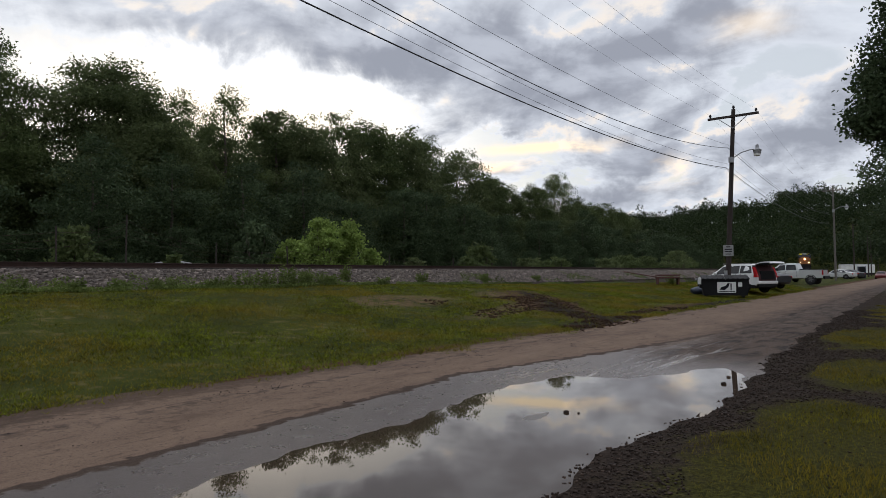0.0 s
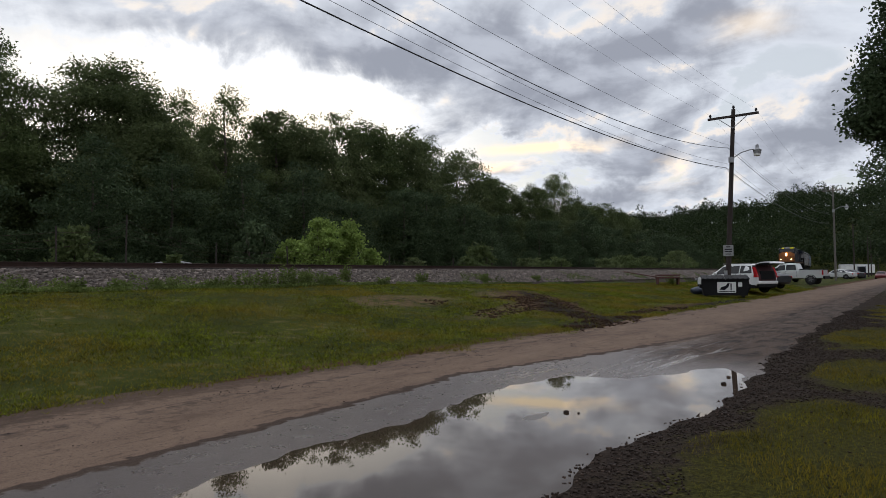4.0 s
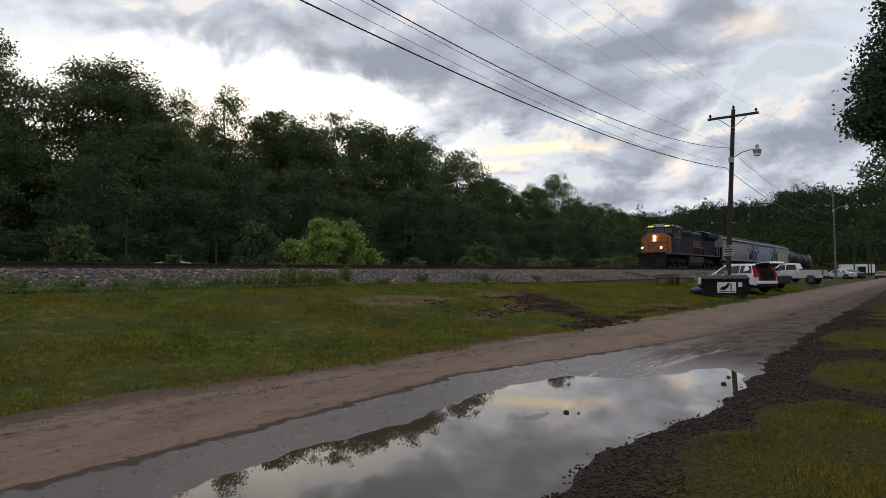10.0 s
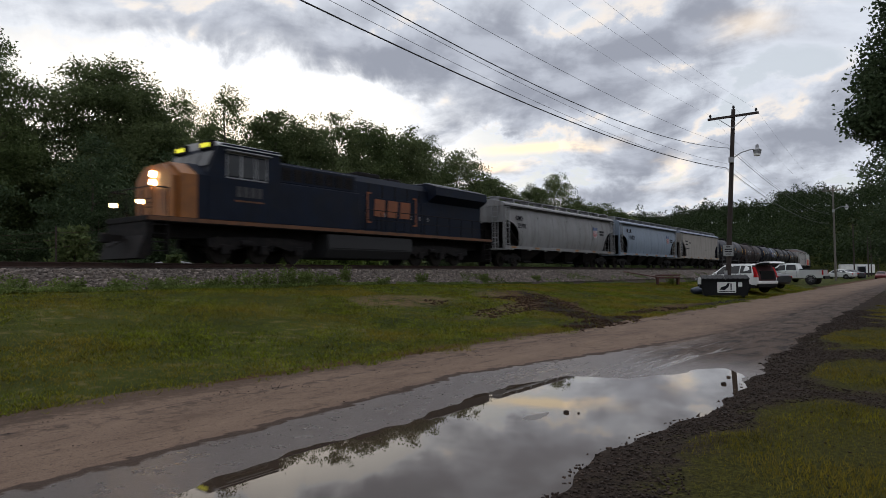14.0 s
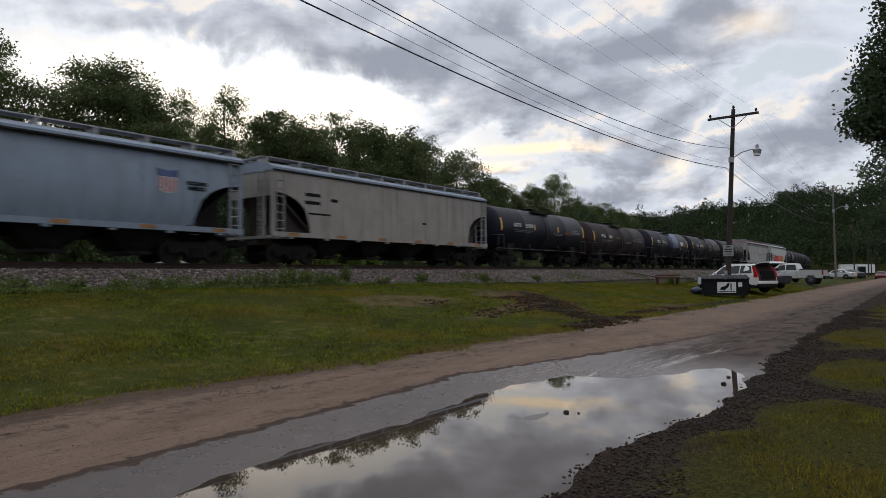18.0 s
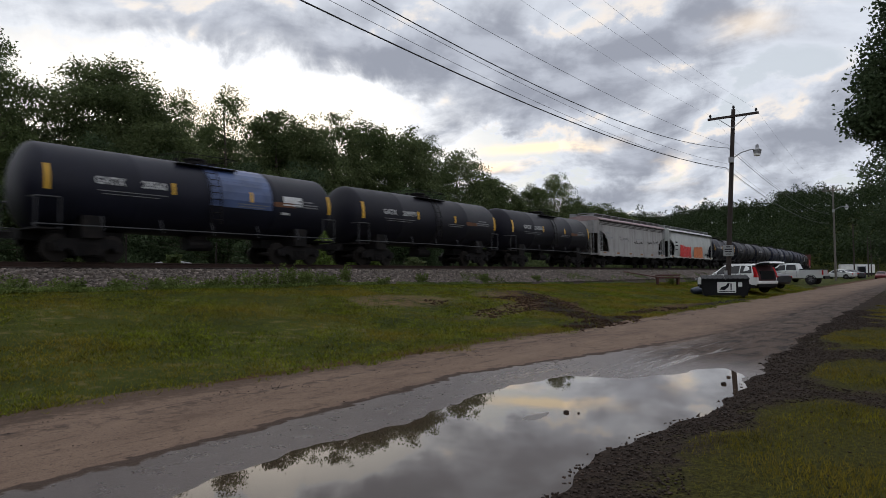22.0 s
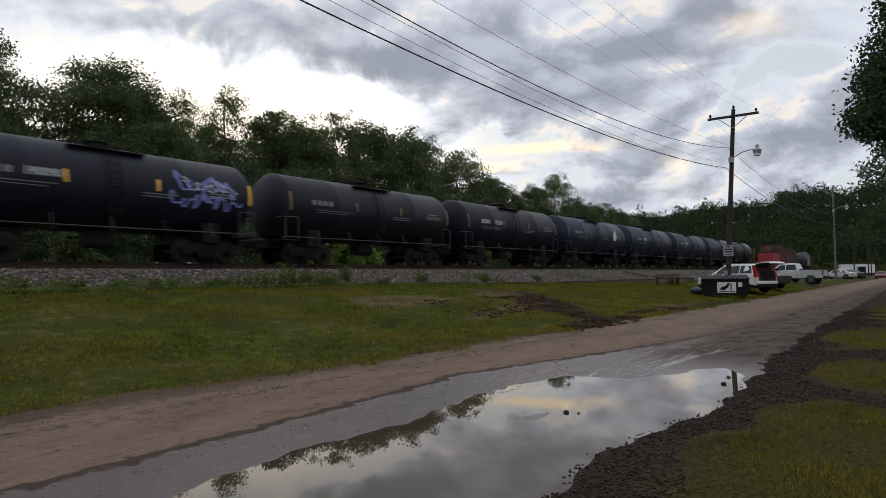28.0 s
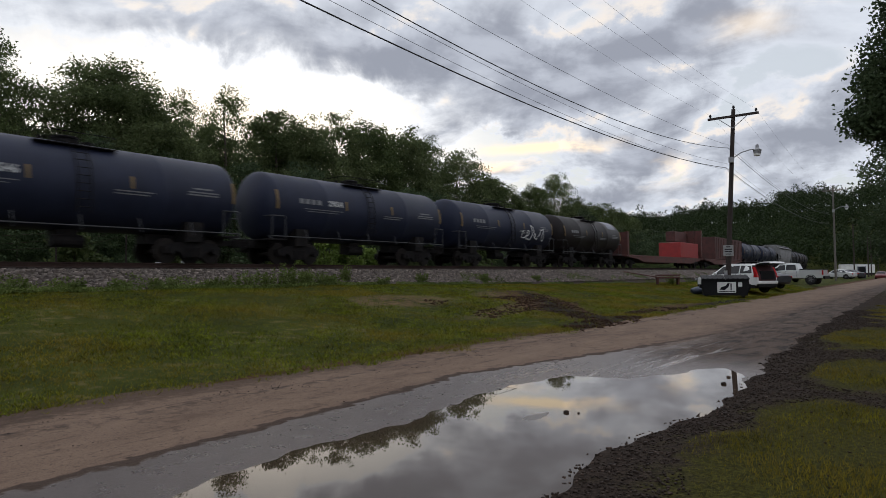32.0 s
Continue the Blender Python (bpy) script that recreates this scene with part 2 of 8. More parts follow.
M["yellow_mark"] = material("yellow_reflector", (0.75, 0.42, 0.03), 0.4, vary=0.15)
M["white_mark"] = material("white_lettering", (0.42, 0.42, 0.42), 0.6, vary=0.35, scale=8)
M["faded_mark"] = material("faded_lettering", (0.17, 0.17, 0.175), 0.6, vary=0.4, scale=8)
M["black_mark"] = material("black_lettering", (0.012, 0.012, 0.016), 0.7, vary=0.3, scale=8, spec=0.1)


# ---- mesh helpers ----
def mesh_from(name, verts, faces):
    me = bpy.data.meshes.new(name)
    me.from_pydata([tuple(v) for v in verts], [], faces)
    me.update()
    return me


def obj(name, me, mat, parent=None, label=""):
    ob = new(name, me)
    if mat is not None and len(me.materials) == 0:
        me.materials.append(mat)
    if parent is not None:
        ob.parent = parent
    if label:
        ob["label"] = label
    return ob


def part(name, bm, mat, parent=None, label="", smooth=False):
    me = bpy.data.meshes.new(name)
    bmesh.ops.recalc_face_normals(bm, faces=bm.faces)
    bm.to_mesh(me)
    bm.free()
    if smooth:
        me.shade_smooth()
        me.set_sharp_from_angle(angle=radians(38))
    return obj(name, me, mat, parent, label)


def empty(name, m=None):
    ob = new(name)
    ob.empty_display_size = 0.3
    if m is not None:
        ob.matrix_basis = m
    return ob


def bm_new():
    return bmesh.new()


def box(bm, x0, x1, y0, y1, z0, z1, bevel=0.0):
    r = bmesh.ops.create_cube(bm, size=1.0, matrix=Matrix.Translation(((x0 + x1) / 2, (y0 + y1) / 2, (z0 + z1) / 2)) @ Matrix.Diagonal((abs(x1 - x0), abs(y1 - y0), abs(z1 - z0), 1)))
    if bevel:
        vs = set(r["verts"])
        es = [e for e in bm.edges if e.verts[0] in vs and e.verts[1] in vs]
        bmesh.ops.bevel(bm, geom=es, offset=bevel, segments=2, affect="EDGES", profile=0.5)


def rod(bm, a, b, r, seg=8, r2=None):
    a, b = Vector(a), Vector(b)
    d = b - a
    m = Matrix.Translation((a + b) / 2) @ d.to_track_quat("Z", "Y").to_matrix().to_4x4()
    bmesh.ops.create_cone(bm, cap_ends=True, segments=seg, radius1=r, radius2=r if r2 is None else r2, depth=d.length, matrix=m)


def prism(bm, poly, axis, a, b):
    """Extrude a 2D outline along an axis from a to b. axis y: outline is (x, z); axis x: (y, z); axis z: (x, y)."""
    def place(p, t):
        return {"y": (p[0], t, p[1]), "x": (t, p[0], p[1]), "z": (p[0], p[1], t)}[axis]
    v0 = [bm.verts.new(place(p, a)) for p in poly]
    v1 = [bm.verts.new(place(p, b)) for p in poly]
    n = len(poly)
    bm.faces.new(v0)
    bm.faces.new(v1[::-1])
    for i in range(n):
        bm.faces.new((v0[i], v1[i], v1[(i + 1) % n], v0[(i + 1) % n]))


def lathe(bm, prof, seg=32, cz=0.0, axis="x", cx=0.0, cy=0.0):
    """Turn a profile of (along, radius) about an axis."""
    rings = []
    for t, r in prof:
        ring = []
        for i in range(seg):
            a = 2 * math.pi * i / seg
            c, s = r * math.cos(a), r * math.sin(a)
            p = {"x": (t + cx, c + cy, s + cz), "y": (c + cx, t + cy, s + cz), "z": (c + cx, s + cy, t + cz)}[axis]
            ring.append(bm.verts.new(p))
        rings.append(ring)
    for a, b in zip(rings, rings[1:]):
        for i in range(seg):
            bm.faces.new((a[i], a[(i + 1) % seg], b[(i + 1) % seg], b[i]))
    bm.faces.new(rings[0][::-1])
    bm.faces.new(rings[-1])


def text_mesh(body, size, depth=0.004):
    cu = bpy.data.curves.new("text", "FONT")
    cu.body, cu.size, cu.extrude, cu.resolution_u, cu.offset = body, size, depth, 2, 0.012
    cu.align_x, cu.align_y = "CENTER", "CENTER"
    tmp = bpy.data.objects.new("text", cu)
    scene.collection.objects.link(tmp)
    me = bpy.data.meshes.new_from_object(tmp.evaluated_get(bpy.context.evaluated_depsgraph_get()))
    bpy.data.objects.remove(tmp)
    bpy.data.curves.remove(cu)
    return me


def smooth(t):
    t = np.clip(t, 0, 1)
    return t * t * (3 - 2 * t)


# ---- ground ----
TRACK_Y, RAIL_Z = 23.2, 1.98


def curve_off(x):
    """The track bends away from 125 m on and runs straight again past 230 m."""
    u = np.maximum(0, np.asarray(x, float) - 125.0)
    return np.where(u < 105, 0.00065 * u ** 2, 7.166 + 0.1365 * (u - 105))


def bank_top(x):
    """Height of the grass at the foot of the ballast."""
    return np.interp(x, (-60, 20, 57, 90, 300), (1.10, 1.05, 0.48, 0.45, 0.4))


def hill(x, y):
    x, y = np.asarray(x, float), np.asarray(y, float)
    d = np.hypot(x, y)
    a = np.degrees(np.arctan2(y, x))
    ridge = np.interp(a, (-60, -20, 0, 8, 14, 20, 26, 40, 70), (30, 42, 38.5, 34, 29, 25.5, 25.5, 24, 22))
    wave = 1 + 0.05 * np.sin(a * 0.9 + 1.0) + 0.03 * np.sin(a * 2.3)
    return ridge * wave * smooth((d - 215) / 200)


def ground_z(x, y):
    x, y = np.asarray(x, float), np.asarray(y, float)
    zt = bank_top(x)
    rise = smooth((y - 7.7) / 12.4) * zt
    verge = 0.27 * smooth((x - 40.5) / 6) * smooth((y - 7.7) / 1.3) * smooth((20 - y) / 6)
    far = smooth((y - 26) / 12) * (zt - 0.4)
    lump = 0.03 * np.sin(x * 0.9 + y * 0.4) * np.sin(y * 0.8 - x * 0.3) * smooth((y - 8) / 2)
    rag = 0.10 * np.sin(x * 1.7) + 0.06 * np.sin(x * 4.1 + 1) + 0.04 * np.sin(x * 9.3 + y * 3)
    shore = np.interp(x, (0, 2, 4, 5.5, 7, 8, 9.5, 12, 20, 60), (2.2, 2.1, 2.12, 2.2, 2.0, 1.9, 2.05, 2.2, 2.35, 2.6))
    right = 0.075 * smooth((shore + 0.22 + rag * 0.6 - y) / 1.1) + 0.05 * smooth((0.9 - y) / 1.5)
    return rise + verge - far + lump + right + hill(x, y) - 0.012


def steps(*spans):
    v = []
    for a, b, s in spans:
        v.extend(np.arange(a, b, s))
    v.append(spans[-1][1])
    return np.array(v)


def grid_mesh(name, xs, ys, zf):
    X, Y = np.meshgrid(xs, ys, indexing="ij")
    Z = zf(X, Y)
    n, m = X.shape
    idx = np.arange(n * m).reshape(n, m)
    q = np.stack([idx[:-1, :-1], idx[1:, :-1], idx[1:, 1:], idx[:-1, 1:]], -1).reshape(-1, 4)
    me = bpy.data.meshes.new(name)
    me.from_pydata(np.stack([X, Y, Z], -1).reshape(-1, 3).tolist(), [], q.tolist())
    me.update()
    me.shade_smooth()
    return me


def position(nt):
    g = nt.nodes.new("ShaderNodeNewGeometry").outputs["Position"]
    s = nt.nodes.new("ShaderNodeSeparateXYZ")
    nt.links.new(g, s.inputs[0])
    return g, s.outputs[0], s.outputs[1]


def patch(nt, px, py, x, y, rx, ry, wob, turn=0.0, edge=0.35):
    """Mask of one ragged patch on the ground: centre, half sizes, and a wobble field."""
    dx, dy = math_node(nt, "SUBTRACT", px, x), math_node(nt, "SUBTRACT", py, y)
    c, s = math.cos(turn), math.sin(turn)
    u = math_node(nt, "ADD", math_node(nt, "MULTIPLY", dx, c / rx), math_node(nt, "MULTIPLY", dy, s / rx))
    v = math_node(nt, "SUBTRACT", math_node(nt, "MULTIPLY", dy, c / ry), math_node(nt, "MULTIPLY", dx, s / ry))
    d = math_node(nt, "SQRT", math_node(nt, "ADD", math_node(nt, "MULTIPLY", u, u), math_node(nt, "MULTIPLY", v, v)))
    d = math_node(nt, "ADD", d, wob)
    return ramp(nt, d, 1.0 + edge, 1.0 - edge)


# tufts of grass that stand in the near gravel: centre and half sizes
ISLANDS = ((5.0, 0.55, 1.9, 0.95), (7.0, 0.75, 1.0, 0.65), (10.4, 0.6, 1.7, 0.75), (16.0, 0.85, 2.8, 1.0), (27.0, -0.6, 8.5, 2.1), (60.0, -2.6, 26.0, 4.6), (3.0, -4.0, 14.0, 4.1))


def ground_material():
    m = bpy.data.materials.new("grass_and_earth")
    m.use_nodes = True
    nt = m.node_tree
    p = nt.nodes["Principled BSDF"]
    pos, px, py = position(nt)
    n1 = noise_tex(nt, pos, 0.5, 5, 0.6)
    n2 = noise_tex(nt, pos, 3.0, 5, 0.65)
    n3 = noise_tex(nt, pos, 28.0, 4, 0.7)
    wob = math_node(nt, "MULTIPLY", math_node(nt, "SUBTRACT", n2, 0.5), 1.3)
    # ground under the blades is dark: the shade between them is in its colour
    grass = mix_color(nt, ramp(nt, n1, 0.3, 0.7), (0.030, 0.036, 0.006), (0.070, 0.080, 0.011))
    grass = mix_color(nt, ramp(nt, n3, 0.35, 0.75), mix_color(nt, 0.5, grass, (0.016, 0.021, 0.005)), grass)
    dry = ramp(nt, math_node(nt, "ADD", n2, math_node(nt, "MULTIPLY", n1, 0.5)), 0.78, 1.0)
    grass = mix_color(nt, math_node(nt, "MULTIPLY", dry, 0.6), grass, (0.20, 0.15, 0.07))
    soil = mix_color(nt, n3, (0.036, 0.018, 0.011), (0.120, 0.062, 0.038))
    mud = mix_color(nt, n3, (0.006, 0.005, 0.004), (0.026, 0.018, 0.014))
    sand = mix_color(nt, n3, (0.085, 0.050, 0.028), (0.23, 0.145, 0.085))
    grit = mix_color(nt, ramp(nt, n3, 0.3, 0.7), (0.012, 0.0085, 0.0068), (0.050, 0.036, 0.028))
    col = grass
    # dirt along the road's far edge
    edge = ramp(nt, math_node(nt, "ADD", py, math_node(nt, "MULTIPLY", wob, 0.8)), 8.2, 7.8)
    col = mix_color(nt, edge, col, soil)
    # worn sandy spots and a track of churned mud across the lawn
    for args in ((16.5, 14.4, 2.6, 1.2, wob, 0.1), (19.0, 11.5, 4.0, 0.7, wob, 0.2), (22.5, 14.5, 2.2, 0.9, wob, 0.5)):
        col = mix_color(nt, math_node(nt, "MULTIPLY", math_node(nt, "MULTIPLY", patch(nt, px, py, *args), ramp(nt, n2, 0.35, 0.6)), 0.7), col, sand)
    for args in ((22.6, 12.0, 6.0, 1.5, wob, 0.74), (27.0, 8.4, 5.0, 0.7, wob, 0.0)):
        col = mix_color(nt, math_node(nt, "MULTIPLY", patch(nt, px, py, *args), 0.85), col, soil)
    for args in ((18.0, 7.6, 3.2, 1.0, wob, 0.2), (20.6, 10.0, 3.0, 0.8, wob, 0.85), (24.0, 13.0, 3.2, 0.45, wob, 0.8), (33.0, 7.9, 6.0, 0.55, wob, 0.0)):
        col = mix_color(nt, patch(nt, px, py, *args), col, mud)
    # dark gravel on the near side, with islands of grass
    near = ramp(nt, py, 2.9, 2.6)
    isl = None
    for cx, cy, ax, ay in ISLANDS:
        v = patch(nt, px, py, cx, cy, ax, ay, wob, 0.0)
        isl = v if isl is None else math_node(nt, "MAXIMUM", isl, v)
    side = mix_color(nt, isl, grit, mix_color(nt, ramp(nt, n3, 0.35, 0.7), (0.020, 0.020, 0.005), (0.072, 0.066, 0.013)))
    col = mix_color(nt, near, col, side)
    nt.links.new(col, p.inputs["Base Color"])
    p.inputs["Roughness"].default_value = 0.9
    p.inputs["Specular IOR Level"].default_value = 0.06
    b = nt.nodes.new("ShaderNodeBump")
    b.inputs["Strength"].default_value, b.inputs["Distance"].default_value = 0.8, 0.03
    nt.links.new(n3, b.inputs["Height"])
    nt.links.new(b.outputs[0], p.inputs["Normal"])
    return m


def road_edge_far(x):
    x = np.asarray(x, float)
    base = np.interp(x, (-20, 2.5, 3.9, 6.4, 8.5, 11.4, 15.4, 19, 30, 60, 120), (7.6, 7.75, 8.1, 7.55, 7.48, 7.5, 7.25, 7.3, 7.3, 7.5, 7.2))
    return base + 0.07 * np.sin(x * 1.1) + 0.05 * np.sin(x * 2.9 + 2)


def road_material():
    m = bpy.data.materials.new("wet_worn_road")
    m.use_nodes = True
    nt = m.node_tree
    p = nt.nodes["Principled BSDF"]
    pos, px, py = position(nt)
    st = nt.nodes.new("ShaderNodeVectorMath")
    st.operation = "MULTIPLY"
    st.inputs[1].default_value = (0.35, 1.0, 1.0)
    nt.links.new(pos, st.inputs[0])
    streak = noise_tex(nt, st.outputs[0], 2.2, 6, 0.62, 0.3)
    n2 = noise_tex(nt, pos, 5.0, 5, 0.65)
    n3 = noise_tex(nt, pos, 60.0, 3, 0.7)
    tan = mix_color(nt, streak, (0.115, 0.074, 0.052), (0.265, 0.182, 0.130))
    tan = mix_color(nt, ramp(nt, n3, 0.46, 0.80), tan, (0.055, 0.037, 0.028))
    n4 = noise_tex(nt, pos, 17.0, 4, 0.7, 0.4)
    tan = mix_color(nt, math_node(nt, "MULTIPLY", ramp(nt, n4, 0.56, 0.72), 0.8), tan, (0.036, 0.024, 0.018))
    tan = mix_color(nt, math_node(nt, "MULTIPLY", ramp(nt, n4, 0.42, 0.28), 0.5), tan, (0.32, 0.225, 0.165))
    st3 = nt.nodes.new("ShaderNodeVectorMath")
    st3.operation = "MULTIPLY"
    st3.inputs[1].default_value = (0.16, 1.0, 1.0)
    nt.links.new(pos, st3.inputs[0])
    drag = noise_tex(nt, st3.outputs[0], 9.0, 5, 0.7, 0.3)
    tan = mix_color(nt, math_node(nt, "MULTIPLY", ramp(nt, drag, 0.54, 0.70), 0.65), tan, (0.050, 0.032, 0.024))
    shoulder = ramp(nt, math_node(nt, "ADD", py, math_node(nt, "MULTIPLY", math_node(nt, "SUBTRACT", n2, 0.5), 1.6)), 6.95, 7.55)
    tan = mix_color(nt, math_node(nt, "MULTIPLY", shoulder, 0.8), tan, mix_color(nt, n4, (0.030, 0.019, 0.013), (0.095, 0.058, 0.040)))
    # broken crack lines in the old surface
    cells = nt.nodes.new("ShaderNodeTexVoronoi")
    cells.feature = "DISTANCE_TO_EDGE"
    cells.inputs["Scale"].default_value = 0.55
    warp = nt.nodes.new("ShaderNodeVectorMath")
    warp.operation = "ADD"
    soft_noise = nt.nodes.new("ShaderNodeTexNoise")
    soft_noise.inputs["Scale"].default_value, soft_noise.inputs["Detail"].default_value = 1.7, 5.0
    nt.links.new(pos, soft_noise.inputs["Vector"])
    nt.links.new(pos, warp.inputs[0])
    nt.links.new(soft_noise.outputs["Color"], warp.inputs[1])
    nt.links.new(warp.outputs[0], cells.inputs["Vector"])
    crack = math_node(nt, "MULTIPLY", ramp(nt, cells.outputs["Distance"], 0.022, 0.006), ramp(nt, n2, 0.42, 0.55))
    tan = mix_color(nt, math_node(nt, "MULTIPLY", crack, 0.35), tan, (0.030, 0.021, 0.017))
    blot = noise_tex(nt, st.outputs[0], 0.7, 6, 0.7, 0.6)
    tan = mix_color(nt, math_node(nt, "MULTIPLY", ramp(nt, blot, 0.48, 0.66), 0.55), tan, (0.075, 0.047, 0.034))
    rut = math_node(nt, "ABSOLUTE", math_node(nt, "SUBTRACT", math_node(nt, "ADD", py, math_node(nt, "MULTIPLY", math_node(nt, "SUBTRACT", streak, 0.5), 0.5)), 6.75))
    tan = mix_color(nt, math_node(nt, "MULTIPLY", ramp(nt, rut, 0.16, 0.02), math_node(nt, "MULTIPLY", ramp(nt, n2, 0.45, 0.62), 0.8)), tan, (0.045, 0.032, 0.026))
    wet = mix_color(nt, n2, (0.044, 0.030, 0.027), (0.078, 0.055, 0.049))
    wet = mix_color(nt, math_node(nt, "MULTIPLY", ramp(nt, n3, 0.50, 0.78), 0.7), wet, (0.17, 0.135, 0.12))
    # the wet band follows the near side and narrows with distance
    lim = 5.06
    for x0, slope in ((2.6, 0.075), (7.6, -0.275), (12.0, 0.055), (16.0, 0.08), (20.0, 0.06)):
        lim = math_node(nt, "ADD", lim, math_node(nt, "MULTIPLY", math_node(nt, "MAXIMUM", math_node(nt, "SUBTRACT", px, x0), 0.0), slope))
    d = math_node(nt, "SUBTRACT", lim, py)
    d = math_node(nt, "ADD", d, math_node(nt, "MULTIPLY", math_node(nt, "SUBTRACT", streak, 0.5), 0.35))
    scallop = noise_tex(nt, pos, 3.4, 4, 0.55, 0.3)
    d = math_node(nt, "ADD", d, math_node(nt, "MULTIPLY", math_node(nt, "SUBTRACT", scallop, 0.5), 0.42))
    wetness = ramp(nt, d, 0.05, 0.12)
    rim = math_node(nt, "MULTIPLY", ramp(nt, d, -0.09, -0.03), ramp(nt, d, 0.16, 0.05))
    # drier crown patches further off
    st2 = nt.nodes.new("ShaderNodeVectorMath")
    st2.operation = "MULTIPLY"
    st2.inputs[1].default_value = (0.10, 1.0, 1.0)
    nt.links.new(pos, st2.inputs[0])
    long = noise_tex(nt, st2.outputs[0], 2.6, 5, 0.6, 0.2)
    drier = math_node(nt, "MULTIPLY", ramp(nt, px, 9.5, 15.0), ramp(nt, long, 0.38, 0.60))
    drier = math_node(nt, "MAXIMUM", drier, math_node(nt, "MULTIPLY", ramp(nt, px, 11.0, 17.0), 0.9))
    wetness = math_node(nt, "MULTIPLY", wetness, math_node(nt, "SUBTRACT", 1.0, math_node(nt, "MULTIPLY", drier, 0.9)))
    col = mix_color(nt, wetness, tan, wet)
    col = mix_color(nt, math_node(nt, "MULTIPLY", rim, 0.85), col, (0.040, 0.026, 0.020))
    # dark tyre grime along the near edge
    grime = math_node(nt, "MULTIPLY", ramp(nt, math_node(nt, "ADD", py, math_node(nt, "MULTIPLY", math_node(nt, "SUBTRACT", n2, 0.5), 1.2)), 4.9, 3.3), ramp(nt, px, 9.0, 12.5))
    ridge = noise_tex(nt, st.outputs[0], 2.6, 6, 0.65, 0.8)
    glint = math_node(nt, "MULTIPLY", ramp(nt, ridge, 0.55, 0.63), ramp(nt, py, 2.6, 3.2))
    grime = math_node(nt, "MULTIPLY", grime, math_node(nt, "SUBTRACT", 1.0, math_node(nt, "MULTIPLY", glint, 0.4)))
    col = mix_color(nt, math_node(nt, "MULTIPLY", grime, 0.95), col, mix_color(nt, ramp(nt, ridge, 0.35, 0.55), (0.018, 0.012, 0.010), (0.080, 0.055, 0.042)))
    wetness = math_node(nt, "MULTIPLY", wetness, math_node(nt, "SUBTRACT", 1.0, math_node(nt, "MULTIPLY", grime, 0.9)))
    # thin films of standing water beyond the puddle
    pool = noise_tex(nt, st2.outputs[0], 4.5, 7, 0.68, 0.6)
    film = math_node(nt, "MULTIPLY", ramp(nt, pool, 0.50, 0.64), math_node(nt, "MULTIPLY", ramp(nt, px, 6.6, 8.4), ramp(nt, px, 16.0, 9.5)))
    film = math_node(nt, "MULTIPLY", film, math_node(nt, "MULTIPLY", ramp(nt, d, 0.25, 0.75), ramp(nt, py, 2.7, 3.2)))
    wetness = math_node(nt, "MAXIMUM", wetness, film)
    nt.links.new(math_node(nt, "ADD", 0.10, math_node(nt, "MULTIPLY", wetness, 0.38)), p.inputs["Specular IOR Level"])
    nt.links.new(col, p.inputs["Base Color"])
    rg = mix_color(nt, wetness, (0.75, 0.75, 0.75), mix_color(nt, n2, (0.20, 0.20, 0.20), (0.38, 0.38, 0.38)))
    rg = mix_color(nt, math_node(nt, "MULTIPLY", film, 0.85), rg, (0.07, 0.07, 0.07))
    nt.links.new(rg, p.inputs["Roughness"])
    b = nt.nodes.new("ShaderNodeBump")
    b.inputs["Distance"].default_value = 0.012
    nt.links.new(math_node(nt, "SUBTRACT", math_node(nt, "SUBTRACT", 0.9, math_node(nt, "MULTIPLY", wetness, 0.66)), math_node(nt, "MULTIPLY", film, 0.20)), b.inputs["Strength"])
    nt.links.new(math_node(nt, "ADD", n3, math_node(nt, "MULTIPLY", n4, 0.8)), b.inputs["Height"])
    nt.links.new(b.outputs[0], p.inputs["Normal"])
    return m


def water_material():
    m = bpy.data.materials.new("muddy_water")
    m.use_nodes = True
    nt = m.node_tree
    p = nt.nodes["Principled BSDF"]
    pos, px, py = position(nt)
    n = noise_tex(nt, pos, 0.8, 3)
    nt.links.new(mix_color(nt, n, (0.040, 0.028, 0.019), (0.058, 0.041, 0.029)), p.inputs["Base Color"])
    p.inputs["Roughness"].default_value = 0.012
    p.inputs["IOR"].default_value = 1.33
    b = nt.nodes.new("ShaderNodeBump")
    b.inputs["Strength"].default_value, b.inputs["Distance"].default_value = 0.05, 0.003
    nt.links.new(noise_tex(nt, pos, 2.5, 2), b.inputs["Height"])
    nt.links.new(b.outputs[0], p.inputs["Normal"])
    return m


xs = steps((-3000, -200, 400), (-200, -30, 17), (-30, -4, 2), (-4, 1, 0.4), (1, 14, 0.1), (14, 30, 0.3), (30, 70, 0.8), (70, 210, 6), (210, 480, 15), (480, 3000, 360))
ys = steps((-3000, -300, 450), (-300, -30, 30), (-30, -2, 2), (-2, 0.8, 0.25), (0.8, 2.8, 0.06), (2.8, 9, 0.3), (9, 22, 0.5), (22, 60, 2), (60, 360, 15), (360, 3000, 440))
ground = obj("ground", grid_mesh("ground", xs, ys, ground_z), ground_material())
tagged(ground, "grassy bank and gravelly earth beside the road", "ground", kind="structure")

